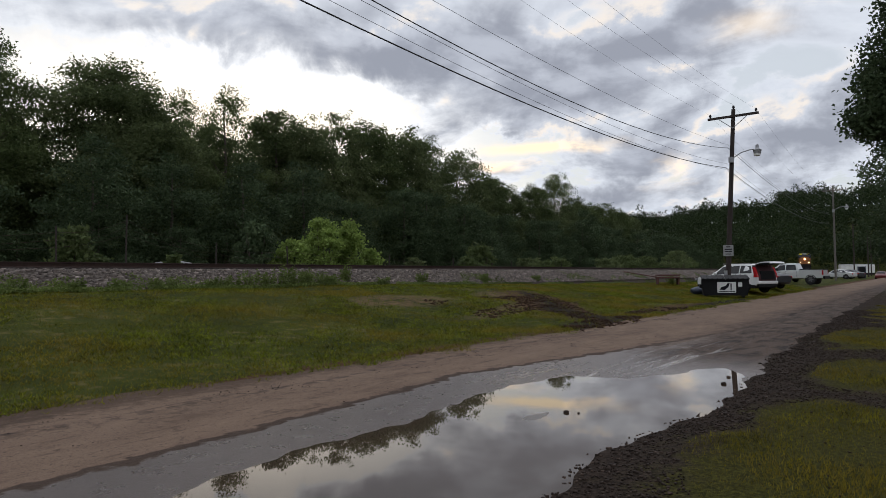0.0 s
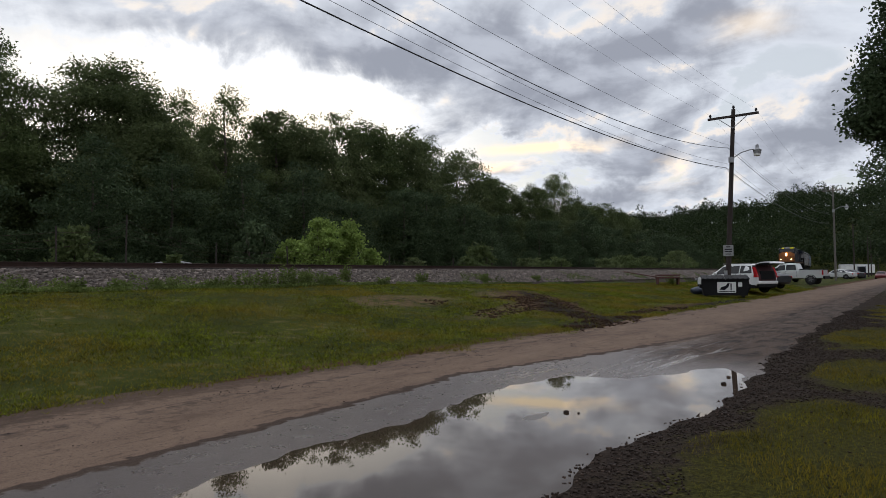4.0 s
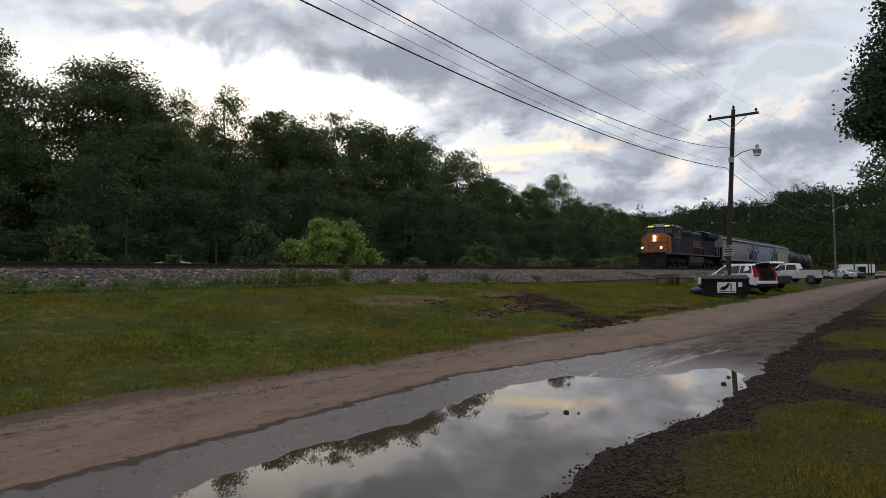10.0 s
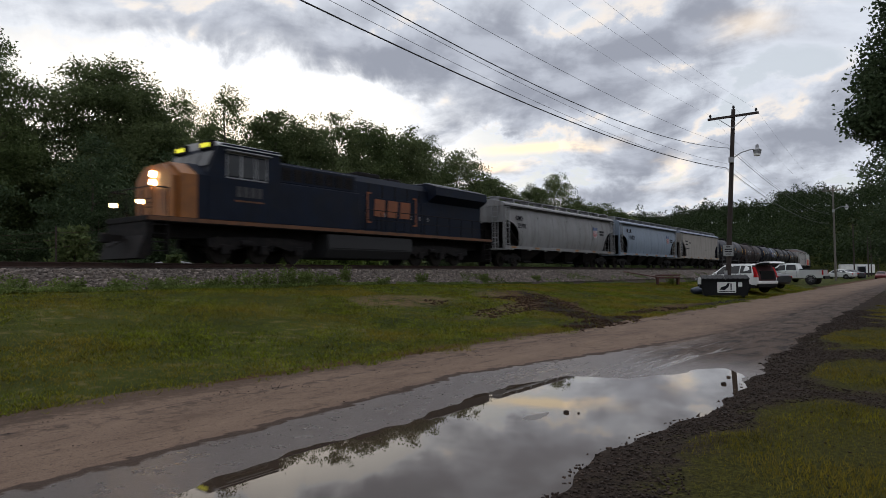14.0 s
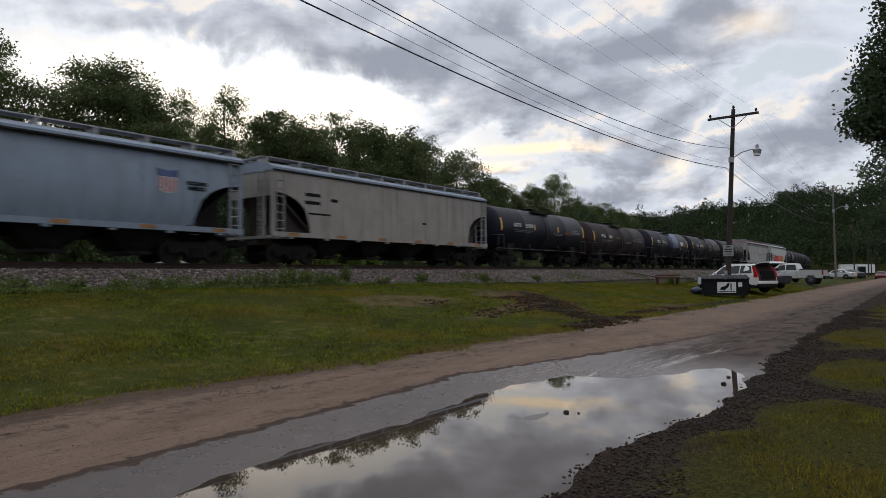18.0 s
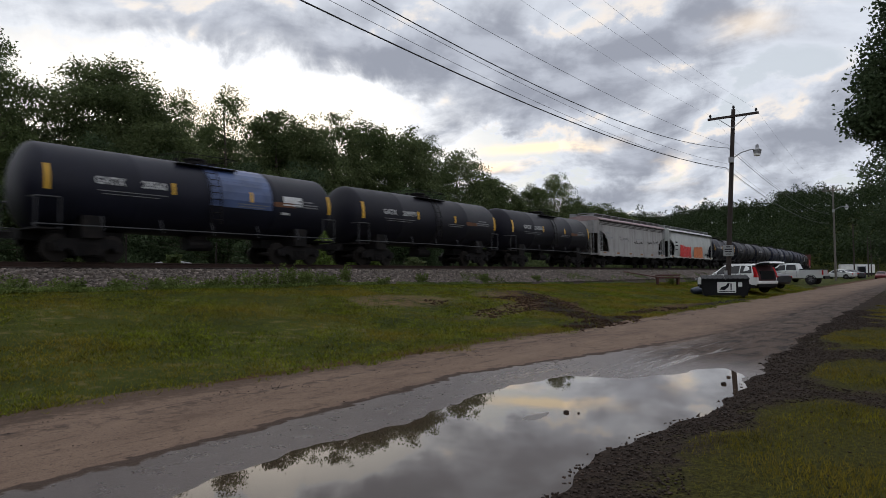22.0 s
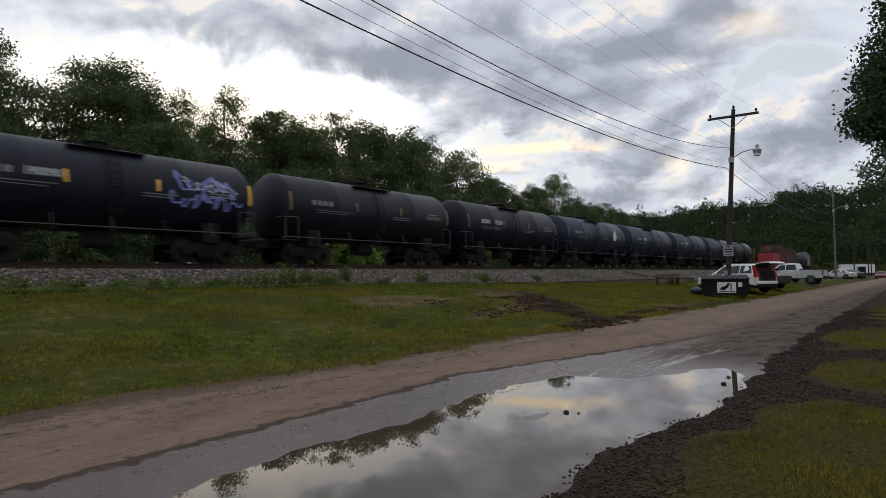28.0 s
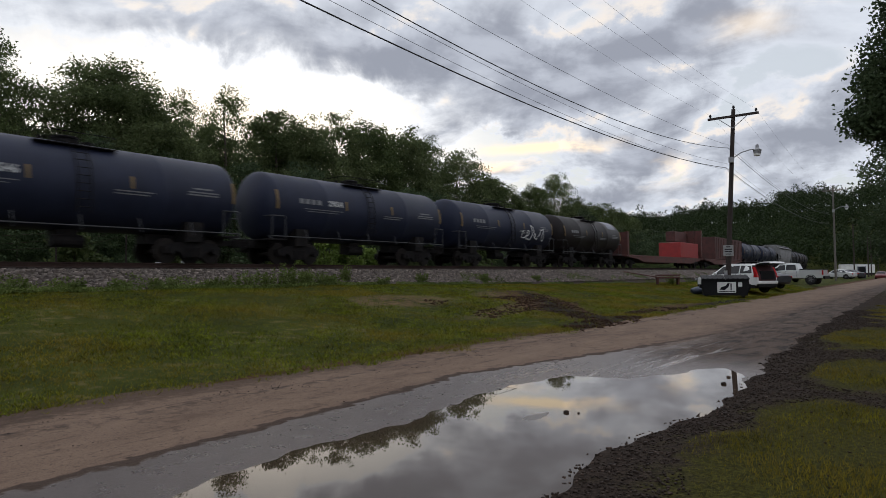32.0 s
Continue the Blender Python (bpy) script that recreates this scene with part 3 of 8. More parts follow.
# road sheet with ragged edges, lying just over the ground
rx = steps((-25, 30, 0.12), (30, 80, 0.6), (80, 330, 5))
verts, faces = [], []
NR = 26
for i, x in enumerate(rx):
    a, b = 1.6, float(road_edge_far(x))
    for j in range(NR):
        y = a + (b - a) * j / (NR - 1)
        verts.append((x, y, 0.003 + 0.008 * math.sin(x * 0.7) * math.sin(y * 1.9) * (0 if y < 4.9 else 1)))
for i in range(len(rx) - 1):
    for j in range(NR - 1):
        k = i * NR + j
        faces.append((k, k + NR, k + NR + 1, k + 1))
road = obj("road", mesh_from("road", verts, faces), road_material())
road.data.shade_smooth()
tagged(road, "muddy worn asphalt road, wet along its near side", "road", kind="structure")

# puddle: outline along the road from two ragged edge curves
PUDDLE_X = (0.6, 1.6, 2.3, 2.9, 3.7, 4.15, 4.7, 5.6, 6.5, 7.2, 7.8, 8.25, 8.5, 9.3, 9.9, 10.2)
PUDDLE_FAR = (3.5, 3.85, 4.0, 4.13, 4.20, 4.13, 4.08, 4.22, 4.34, 4.30, 4.18, 4.05, 3.30, 2.86, 2.74, 2.5)
PUDDLE_NEAR = (2.5, 2.0, 1.8, 1.8, 1.8, 1.8, 1.8, 1.8, 1.75, 1.7, 1.65, 1.7, 1.75, 2.0, 2.2, 2.4)


def puddle_edges(x):
    w = 0.025 * np.sin(x * 9) + 0.03 * np.sin(x * 4.3 + 1) + 0.012 * np.sin(x * 23)
    return np.interp(x, PUDDLE_X, PUDDLE_NEAR) + w, np.interp(x, PUDDLE_X, PUDDLE_FAR) + 0.03 * np.sin(x * 7 + 2) + 0.015 * np.sin(x * 17)


verts, faces = [], []
pxs = np.arange(0.6, 10.21, 0.05)
for x in pxs:
    a, b = puddle_edges(x)
    verts += [(x, a, 0.0065), (x, b, 0.0065)]
for i in range(len(pxs) - 1):
    k = 2 * i
    faces.append((k, k + 2, k + 3, k + 1))
puddle = obj("puddle", mesh_from("puddle", verts, faces), water_material())
tagged(puddle, "still muddy puddle mirroring the evening clouds", "puddle", kind="structure")


# ---- track ----
def track_pose(s):
    """Middle of the track at distance s, and its heading."""
    y = TRACK_Y + float(curve_off(s))
    slope = 0.0013 * min(105.0, max(0.0, s - 125.0))
    return s, y, math.degrees(math.atan(slope))


def swept(name, outline, mat, s0, s1, step, close=True):
    """Sweep an outline of (across, up) along the track."""
    ss = np.arange(s0, s1 + 0.01, step)
    verts, faces = [], []
    n = len(outline)
    for s in ss:
        x, y, a = track_pose(float(s))
        ca, sa = math.cos(radians(a)), math.sin(radians(a))
        for u, z in outline:
            verts.append((x - u * sa, y + u * ca, z))
    for i in range(len(ss) - 1):
        for j in range(n if close else n - 1):
            k = (j + 1) % n
            faces.append((i * n + j, (i + 1) * n + j, (i + 1) * n + k, i * n + k))
    me = mesh_from(name, verts, faces)
    bm = bm_new()
    bm.from_mesh(me)
    bmesh.ops.recalc_face_normals(bm, faces=bm.faces)
    bm.to_mesh(me)
    bm.free()
    return obj(name, me, mat)


def ballast_material():
    m = material("ballast_bed", (0.085, 0.068, 0.060), 0.95, vary=0.35, scale=1.2, fine=22, bump=0.9, dirt=(0.070, 0.066, 0.028), dirt_amount=0.75, spec=0.12)
    return m


bal = swept("ballast", [(-4.0, 0.2), (-3.4, 0.98), (-1.75, 1.70), (1.75, 1.70), (3.6, 0.7), (4.2, 0.0)], ballast_material(), -60, 330, 3, close=False)
tagged(bal, "grey crushed-stone ballast bank under the track", "ballast", kind="structure")
for side in (-0.7175, 0.7175):
    z = RAIL_Z
    prof = [(-0.07, z - 0.18), (0.07, z - 0.18), (0.07, z - 0.165), (0.01, z - 0.14), (0.01, z - 0.045), (0.036, z - 0.035), (0.036, z - 0.004), (0.028, z),
            (-0.028, z), (-0.036, z - 0.004), (-0.036, z - 0.035), (-0.01, z - 0.045), (-0.01, z - 0.14), (-0.07, z - 0.165)]
    r = swept("rail", [(u + side, w) for u, w in prof], M["rust"], -60, 330, 3)
    tagged(r, "rusty steel rail of the railway track", "rail", "rails of the track", "structure")


# ---- trees and bushes ----
def leaf_cloud(name, centers, sizes, r, flat=0.0, sides=4):
    """Many small pointed leaves: kites, or single triangles for far foliage."""
    n = len(centers)
    d = r.normal(size=(n, 3))
    d /= np.linalg.norm(d, axis=1, keepdims=True)
    d[:, 2] *= 1 - flat
    e = np.cross(d, r.normal(size=(n, 3)))
    e /= np.linalg.norm(e, axis=1, keepdims=True) + 1e-9
    L = sizes[:, None]
    if sides == 3:
        v = np.stack([centers - d * L * 0.50 - e * L * 0.32, centers - d * L * 0.42 + e * L * 0.32, centers + d * L * 0.55], 1).reshape(-1, 3)
    else:
        v = np.stack([centers - d * L * 0.5, centers + e * L * 0.33, centers + d * L * 0.55, centers - e * L * 0.33], 1).reshape(-1, 3)
    me = bpy.data.meshes.new(name)
    me.vertices.add(sides * n)
    me.vertices.foreach_set("co", v.astype(np.float32).ravel())
    me.loops.add(sides * n)
    me.loops.foreach_set("vertex_index", np.arange(sides * n, dtype=np.int32))
    me.polygons.add(n)
    me.polygons.foreach_set("loop_start", np.arange(0, sides * n, sides, dtype=np.int32))
    me.update(calc_edges=True)
    return me


def crown_points(r, height, width, base, clusters, per, spread=0.5, gap=-0.25, clump=1.5, boughs=0, heap=1.0):
    """Leaf places of a crown: clusters through an uneven egg-shaped envelope, with hollows where a slow field is low."""
    ph = r.uniform(0, 6.28, 6)
    span = height - base
    if boughs:
        # boughs: uneven heaps of leaves, smaller and closer in towards the several tips
        t = np.concatenate([r.random(boughs) ** 0.85 * 0.93, r.uniform(0.86, 1.0, 5)])
        m = len(t)
        a = np.cumsum(r.uniform(1.9, 2.9, m))
        env = np.sin(np.pi * np.minimum(0.97, 0.24 + 0.74 * t ** 1.3)) ** 0.75
        q = width * 0.5 * env * r.uniform(0.45, 0.98, m)
        br = heap * width * (0.175 - 0.085 * t) * r.uniform(0.7, 1.3, m)
        bc = np.stack([q * np.cos(a), q * np.sin(a), base + span * t - br * 0.6], 1)
        share = br ** 1.6
        k = r.choice(m, clusters, p=share / share.sum())
        u = r.normal(size=(clusters, 3))
        u /= np.linalg.norm(u, axis=1, keepdims=True)
        u[:, 2] = np.where((u[:, 2] < -0.2) & (r.random(clusters) < 0.6), -u[:, 2], u[:, 2])
        lump = 1 + 0.30 * np.sin(3 * u[:, 0] + ph[0] + k) * np.sin(3 * u[:, 1] + ph[1] + 2 * k) + 0.2 * np.sin(6 * u[:, 2] + k)
        c = bc[k] + u * (br[k] * lump * r.uniform(0.55, 1.08, clusters))[:, None] * np.array([1, 1, 0.72])
        fill = clusters // 3
        tf = r.random(fill) * 0.85
        af = r.uniform(0, 6.28, fill)
        qf = width * 0.40 * r.random(fill) ** 0.5 * np.sin(np.pi * (0.25 + 0.7 * tf))
        c = np.concatenate([c, np.stack([qf * np.cos(af), qf * np.sin(af), base + span * tf], 1)])
        m = len(c)
        return np.repeat(c, per, 0) + r.normal(size=(m * per, 3)) * spread * np.array([1, 1, 0.6])
    n = clusters * 3
    t = r.random(n) ** 0.9
    a = r.uniform(0, 2 * np.pi, n)
    env = np.sin(np.pi * np.minimum(0.985, 0.20 + 0.79 * t ** 1.25)) ** 0.6
    env *= 1 + 0.16 * np.sin(2 * a + ph[0] + 4 * t) + 0.12 * np.sin(3 * a + ph[1] - 7 * t) + 0.10 * np.sin(5 * a + ph[2] + 11 * t)
    rad = width * 0.5 * env * (0.30 + 0.70 * r.random(n) ** 0.55)
    c = np.stack([rad * np.cos(a), rad * np.sin(a), base + span * t - 0.5], 1)
    k = clump * 18.0 / height * 1.0
    f = np.sin(c[:, 0] * k + ph[3] + 1.7 * np.sin(c[:, 2] * k * 0.6)) + np.sin(c[:, 1] * k + ph[4] + 1.7 * np.sin(c[:, 0] * k * 0.5)) + np.sin(c[:, 2] * k * 1.1 + ph[5])
    c = c[f / 3 > gap][:clusters]
    m = len(c)
    return np.repeat(c, per, 0) + r.normal(size=(m * per, 3)) * spread * np.array([1, 1, 0.55])


def trunk_bm(r, height, radius, limbs, spread):
    bm = bm_new()
    p = Vector((0, 0, -0.4))
    n = 6
    lean = Vector((r.uniform(-0.04, 0.04), r.uniform(-0.04, 0.04), 0))
    pts = []
    for i in range(n + 1):
        q = Vector((lean.x * i * height / n + r.uniform(-0.08, 0.08), lean.y * i * height / n + r.uniform(-0.08, 0.08), -0.4 + (height + 0.4) * i / n))
        pts.append(q)
    for i in range(n):
        rod(bm, pts[i], pts[i + 1], radius * (1 - 0.8 * i / n), 8, radius * (1 - 0.8 * (i + 1) / n))
    for i in range(limbs):
        t = r.uniform(0.3, 0.92)
        k = min(n - 1, int(t * n))
        a0 = pts[k].lerp(pts[k + 1], t * n - k)
        a = r.uniform(0, 2 * math.pi)
        L = spread * (1.15 - t) * r.uniform(0.6, 1.0)
        mid = a0 + Vector((math.cos(a) * L * 0.5, math.sin(a) * L * 0.5, L * 0.35))
        tip = mid + Vector((math.cos(a + 0.3) * L * 0.5, math.sin(a + 0.3) * L * 0.5, L * 0.5))
        w = radius * 0.4 * (1.1 - t)
        rod(bm, a0, mid, w, 6, w * 0.65)
        rod(bm, mid, tip, w * 0.65, 5, w * 0.2)
    return bm


def tree(name, seed, height, width, base, mat, label, clusters=1400, per=15, leaf=0.26, spread=0.42, gap=-0.22, limbs=14, trunk=None, boughs=0):
    r = np.random.default_rng(seed)
    t = empty(name)
    part("trunk", trunk_bm(r, height * 0.86, trunk or height * 0.016, limbs, width * 0.5), M["bark"], t)
    pts = crown_points(r, height, width, base, clusters, per, spread, gap, 1.5, boughs)
    obj("crown", leaf_cloud("crown", pts, r.uniform(0.7, 1.3, len(pts)) * leaf, r, 0.0, 3), mat, t)
    tagged(t, label, "tree")
    return t


TREES = [
    tree("tree", 21, 18.0, 12.0, 2.5, M["leaf_lightened"], "tall broad dark green tree with a dense rounded crown", 4600, 16, 0.20, 0.30, boughs=120),
    tree("tree", 12, 18.0, 10.0, 4.0, M["leaf_lightened"], "tall dark green tree in the row behind the track", 2300, 13, 0.238, 0.30, boughs=90),
    tree("tree", 13, 18.0, 8.0, 2.0, M["leaf_mid"], "tall slender tree with a thin ragged crown", 1500, 14, 0.18, 0.32, 0.05, 24, boughs=50),
    tree("tree", 14, 18.0, 11.0, 4.0, M["leaf_lightened"], "dark green leafy tree with an uneven crown", 2300, 13, 0.238, 0.30, boughs=84),
    tree("tree", 15, 18.0, 9.0, 4.0, M["leaf_mid"], "green leafy tree with drooping outer branches", 2000, 13, 0.238, 0.30, boughs=76),
    # understory in the darker leaf, its colour carrying the canopy's shade
    tree("tree", 16, 18.0, 12.0, 0.3, M["leaf_dark"], "dark green tree in the depth of the wood", 1050, 12, 0.32, 0.50, -0.4, 6, boughs=60),
    tree("tree", 17, 18.0, 11.0, 0.3, M["leaf_dark"], "dense dark green tree within the wood", 1050, 12, 0.32, 0.50, -0.4, 6, boughs=56),
    tree("tree", 18, 18.0, 11.0, 0.3, M["leaf_dark"], "green leafy tree at the edge of the wood", 1050, 12, 0.31, 0.50, -0.3, 6, boughs=54),
]
SKY_S = (0, 12, 18, 22, 27, 29.5, 34.5, 38, 42.6, 50, 56, 63, 70.5, 75, 80, 88, 94, 98, 103, 110, 121, 140, 180, 260)
SKY_Z = (18, 18.5, 18.9, 18.4, 17.4, 17.0, 18.0, 17.2, 18.4, 18.2, 18.9, 18.8, 19.4, 16.0, 15.4, 15.6, 16.4, 17.8, 15.0, 14.6, 15.4, 14.0, 12.5, 12.0)
placed = [False] * len(TREES)


FAR = 1.30


def plant(k, x, y, h, turn, width=1.0, far=1.0):
    """One tree of the wood; far moves it outward at the same height in the view."""
    x, y, h = x * far, y * far, 1.2 + (h - 1.2) * far
    z = float(ground_z(x, y)) - 0.05
    m = pose(x, y, z, 0, 0, turn) @ Matrix.Diagonal((h / 18.0 * width, h / 18.0 * width, h / 18.0, 1))
    if not placed[k]:
        TREES[k].matrix_basis = m
        placed[k] = True
        return TREES[k]
    t = copy_thing(TREES[k], pose(0, 0, 0))
    t.matrix_basis = m
    return t


r = np.random.default_rng(5)
# the front row of the wood, tree by tree
for x, y, dz, k, w in ((14.3, 50, 0.3, 2, 1.0), (19.0, 57, -5.0, 5, 1.0), (9.0, 55, -3.0, 2, 1.1), (23.0, 50.0, 0.2, 0, 1.12), (27.4, 51.5, -1.2, 1, 0.8), (29.6, 51, 0.5, 2, 0.9), (34.3, 51, 1.0, 2, 0.9), (40.0, 50.5, 0.5, 1, 1.0), (46.0, 50, 0.4, 3, 1.0),
                       (52.0, 50, 0.5, 4, 1.0), (57.5, 50, 0.4, 1, 1.0), (63.0, 50, 0.2, 2, 1.0), (69.5, 50, -0.9, 3, 0.95), (76.5, 50, 0.0, 4, 1.0), (83.0, 51, 0.0, 1, 0.9),
                       (90.0, 50, 0.0, 4, 0.9), (97.8, 50, 0.9, 3, 0.8), (105, 50, 0.0, 1, 0.9), (112, 50, 0, 4, 1.0), (120, 51, 0.2, 3, 0.9), (128, 51, 0, 4, 1.0), (137, 52, 0, 1, 1.0)):
    plant(k, x, y, float(np.interp(x, SKY_S, SKY_Z)) + dz, r.uniform(0, 360), w, FAR)
for k, x, y, dz in ((3, 35.6, 55.0, -1.6), (1, 32.0, 55.5, -2.2), (3, 28.0, 56.0, -2.0), (1, 44.0, 55.0, -1.0), (3, 15.8, 54.5, -1.6), (1, 12.0, 55.0, -2.4)):
    plant(k, x, y, float(np.interp(x, SKY_S, SKY_Z)) + dz, r.uniform(0, 360), 1.0, FAR)
# rows behind and the lower trees in front that close the wood
for x in np.arange(-6, 62, 6.5):
    plant(int(r.choice([5, 6])), x + r.uniform(-1.5, 1.5), 63 + r.uniform(-2, 2), (11.5 if x < 22 else 14.0) + r.uniform(-1, 1), r.uniform(0, 360), 1.2, FAR)
for x in np.arange(26, 150, 8.0):
    plant(int(r.choice([5, 6, 7])), x + r.uniform(-1.5, 1.5), 57 + r.uniform(-2, 3), float(np.interp(x * 0.88, SKY_S, SKY_Z)) - r.uniform(0.8, 2.6) - 0.3, r.uniform(0, 360), 1.0, FAR)
for x in np.arange(6, 150, 6.6):
    plant(int(r.choice([5, 6, 7])), x + r.uniform(-1.5, 1.5), 47.0 + r.uniform(-1.5, 1.5), r.uniform(9.0, 12.5), r.uniform(0, 360), 1.1, 1.15)
for x in np.arange(9, 140, 5.6):
    plant(int(r.choice([5, 6, 5])), x + r.uniform(-1, 1), 44.0 + r.uniform(-1.5, 1.5), r.uniform(4.2, 6.5), r.uniform(0, 360), 1.3, 1.15)
for x in np.arange(140, 240, 8):
    plant(int(r.choice([5, 6, 7])), x + r.uniform(-2, 2), 50 + float(curve_off(x)) * 1.6 + r.uniform(-6, 8), r.uniform(8, 11), r.uniform(0, 360), 1.1)


def bush(seed, x, y, h, w, mat, label, clusters=160, leaf=0.2, z=None):
    rr = np.random.default_rng(seed)
    b = empty("bush", pose(x, y, float(ground_z(x, y)) - 0.03 if z is None else z))
    bm = bm_new()
    for i in range(6):
        a = rr.uniform(0, 6.28)
        rod(bm, (0.1 * math.cos(a), 0.1 * math.sin(a), 0), (w * 0.32 * math.cos(a), w * 0.32 * math.sin(a), h * rr.uniform(0.5, 0.85)), 0.045, 5, 0.012)
    part("stems", bm, M["bark"], b)
    pts = crown_points(rr, h, w * 1.15, 0.06 * h, int(clusters * 1.6), 12, 0.10 + 0.02 * h, -0.15, 1.0, 18, 1.15)
    pts[:, 2] = np.maximum(pts[:, 2], 0.05)
    obj("foliage", leaf_cloud("foliage", pts, rr.uniform(0.7, 1.3, len(pts)) * leaf, rr), mat, b)
    tagged(b, label, "bush")
    return b


bush(31, 25.9, 29.0, 4.1, 2.3, M["leaf_bright"], "bright green leafy bush behind the railway track", 260, 0.17)
bush(32, 28.5, 29.2, 4.1, 1.9, M["leaf_bright"], "bright green leafy bush behind the railway track", 240)
bush(33, 23.4, 28.6, 2.6, 2.6, M["leaf_bright"], "low bright green bush behind the railway track", 180)
bush(34, 21.6, 29.6, 3.6, 1.7, M["leaf_dark"], "dull green bush behind the railway track", 150)
bush(35, 30.2, 29.0, 2.4, 1.6, M["leaf_bright"], "small bright green bush behind the railway track", 110)
bush(36, 11.6, 28.0, 2.6, 1.6, M["leaf_mid"], "dull green bush by the wire fence", 130)
bush(37, 16.0, 28.0, 1.5, 0.9, M["leaf_mid"], "small green sapling by the wire fence", 60)
for i, (x, h, w) in enumerate(((36.0, 2.0, 1.7), (44, 2.4, 1.8), (47.5, 3.8, 2.6), (53, 2.6, 2.6), (58, 2.4, 2.4), (63, 3.0, 3.0), (72, 3.0, 4.0), (80, 3.4, 5.0), (90, 3.6, 5.0), (98, 4.5, 5.0), (105, 4, 5))):
    bush(40 + i, x, 30.0 + (i % 3), h, w, M["leaf_mid"] if i % 3 else M["leaf_lightened"], "green shrub at the foot of the wood", 130, 0.24)

# the near tree whose crown hangs into view over the road
nr = np.random.default_rng(77)
near = empty("tree", pose(26.0, -3.8, float(ground_z(26, -3.8)) - 0.05))
part("trunk", trunk_bm(nr, 11.5, 0.33, 26, 5.0), M["bark"], near)
pts = []
# lobes of the crown: place from the trunk, radius
for lx, ly, lz, lr in ((0, 4.3, 7.0, 1.6), (0.5, 3.9, 8.8, 1.5), (-0.4, 3.6, 10.1, 1.4), (-0.6, 2.4, 6.1, 1.9), (0, 0.4, 8.2, 3.6), (0, 0.6, 11.2, 3.3), (0.3, 3.9, 5.9, 1.0),
                       (2.0, 2.0, 8.6, 2.4), (-2.0, 2.0, 9.2, 2.4), (0, -2.5, 9.0, 3.4), (-0.3, 4.9, 6.4, 0.9), (0.2, 4.6, 8.0, 0.9)):
    k = int(90 + 75 * lr * lr)
    u = nr.normal(size=(k, 3))
    u /= np.linalg.norm(u, axis=1, keepdims=True)
    c = np.array([lx, ly, lz]) + u * nr.uniform(0.35, 1.0, (k, 1)) * lr * np.array([1, 1, 0.75])
    pts.append(np.repeat(c, 24, 0) + nr.normal(size=(k * 24, 3)) * np.array([0.2, 0.2, 0.11]))
pts = np.concatenate(pts)
obj("crown", leaf_cloud("crown", pts, nr.uniform(0.7, 1.3, len(pts)) * 0.14, nr), M["leaf_dark"], near)
tagged(near, "large broad-leaved tree hanging over the roadside", "tree")
second = tree("tree", 78, 12.0, 9.5, 2.2, M["leaf_dark"], "green roadside tree further down the road", 1100, 14, 0.24, 0.36, -0.2, 16, 0.26)
second.matrix_basis = pose(54.0, -0.9, float(ground_z(54, -0.9)) - 0.05, 0, 0, 10)

# wooded hills that close the valley
hr = np.random.default_rng(9)
pts, siz = [], []
for i in range(2300):
    a = radians(hr.uniform(-6, 44))
    d = 222 + 208 * hr.random() ** 0.8
    x, y = d * math.cos(a), d * math.sin(a)
    z = float(ground_z(x, y))
    h, w = hr.uniform(8, 15), hr.uniform(5, 9)
    n = 230 if d < 330 else 150
    # a crown of rounded heaps, each carrying many leaf sprays
    m = 9
    hc = hr.normal(size=(m, 3)) * np.array([w * 0.24, w * 0.24, h * 0.17]) + np.array([x, y, z + h * 0.52])
    k = hr.integers(0, m, n)
    u = hr.normal(size=(n, 3))
    u /= np.linalg.norm(u, axis=1, keepdims=True)
    u[:, 2] = np.where(u[:, 2] < -0.3, -u[:, 2], u[:, 2])
    pts.append(hc[k] + u * hr.uniform(0.75, 1.05, (n, 1)) * np.array([w * 0.25, w * 0.25, h * 0.16]))
    siz.append(hr.uniform(0.45, 0.95, n) * (1.0 if d < 330 else 1.25))
hill_wood = obj("hill_woods", leaf_cloud("hill_woods", np.concatenate(pts), np.concatenate(siz), hr, 0.0, 3), M["leaf_hill"])
tagged(hill_wood, "dense green woods covering the distant hillside", "woods", kind="stuff")


# ---- the train: local x runs along the car (front towards -x), z = 0 at the rail top, the camera's side is -y ----
CACHE = {}


def shared(key, make, name, mat, parent, label="", smooth=False):
    """A part whose mesh is built once and used again by alike cars."""
    if key not in CACHE:
        ob = part(name, make(), mat, parent, label, smooth)
        CACHE[key] = ob.data
        return ob
    return obj(name, CACHE[key], mat, parent, label)


def wheelset_bm():
    bm = bm_new()
    for s in (-1, 1):
        lathe(bm, [(s * 0.80, 0.08), (s * 0.80, 0.30), (s * 0.79, 0.455), (s * 0.69, 0.46), (s * 0.665, 0.485), (s * 0.66, 0.40), (s * 0.69, 0.34), (s * 0.70, 0.10)], 24, 0.0, "y")
    rod(bm, (0, -0.98, 0), (0, 0.98, 0), 0.085, 10)
    return bm


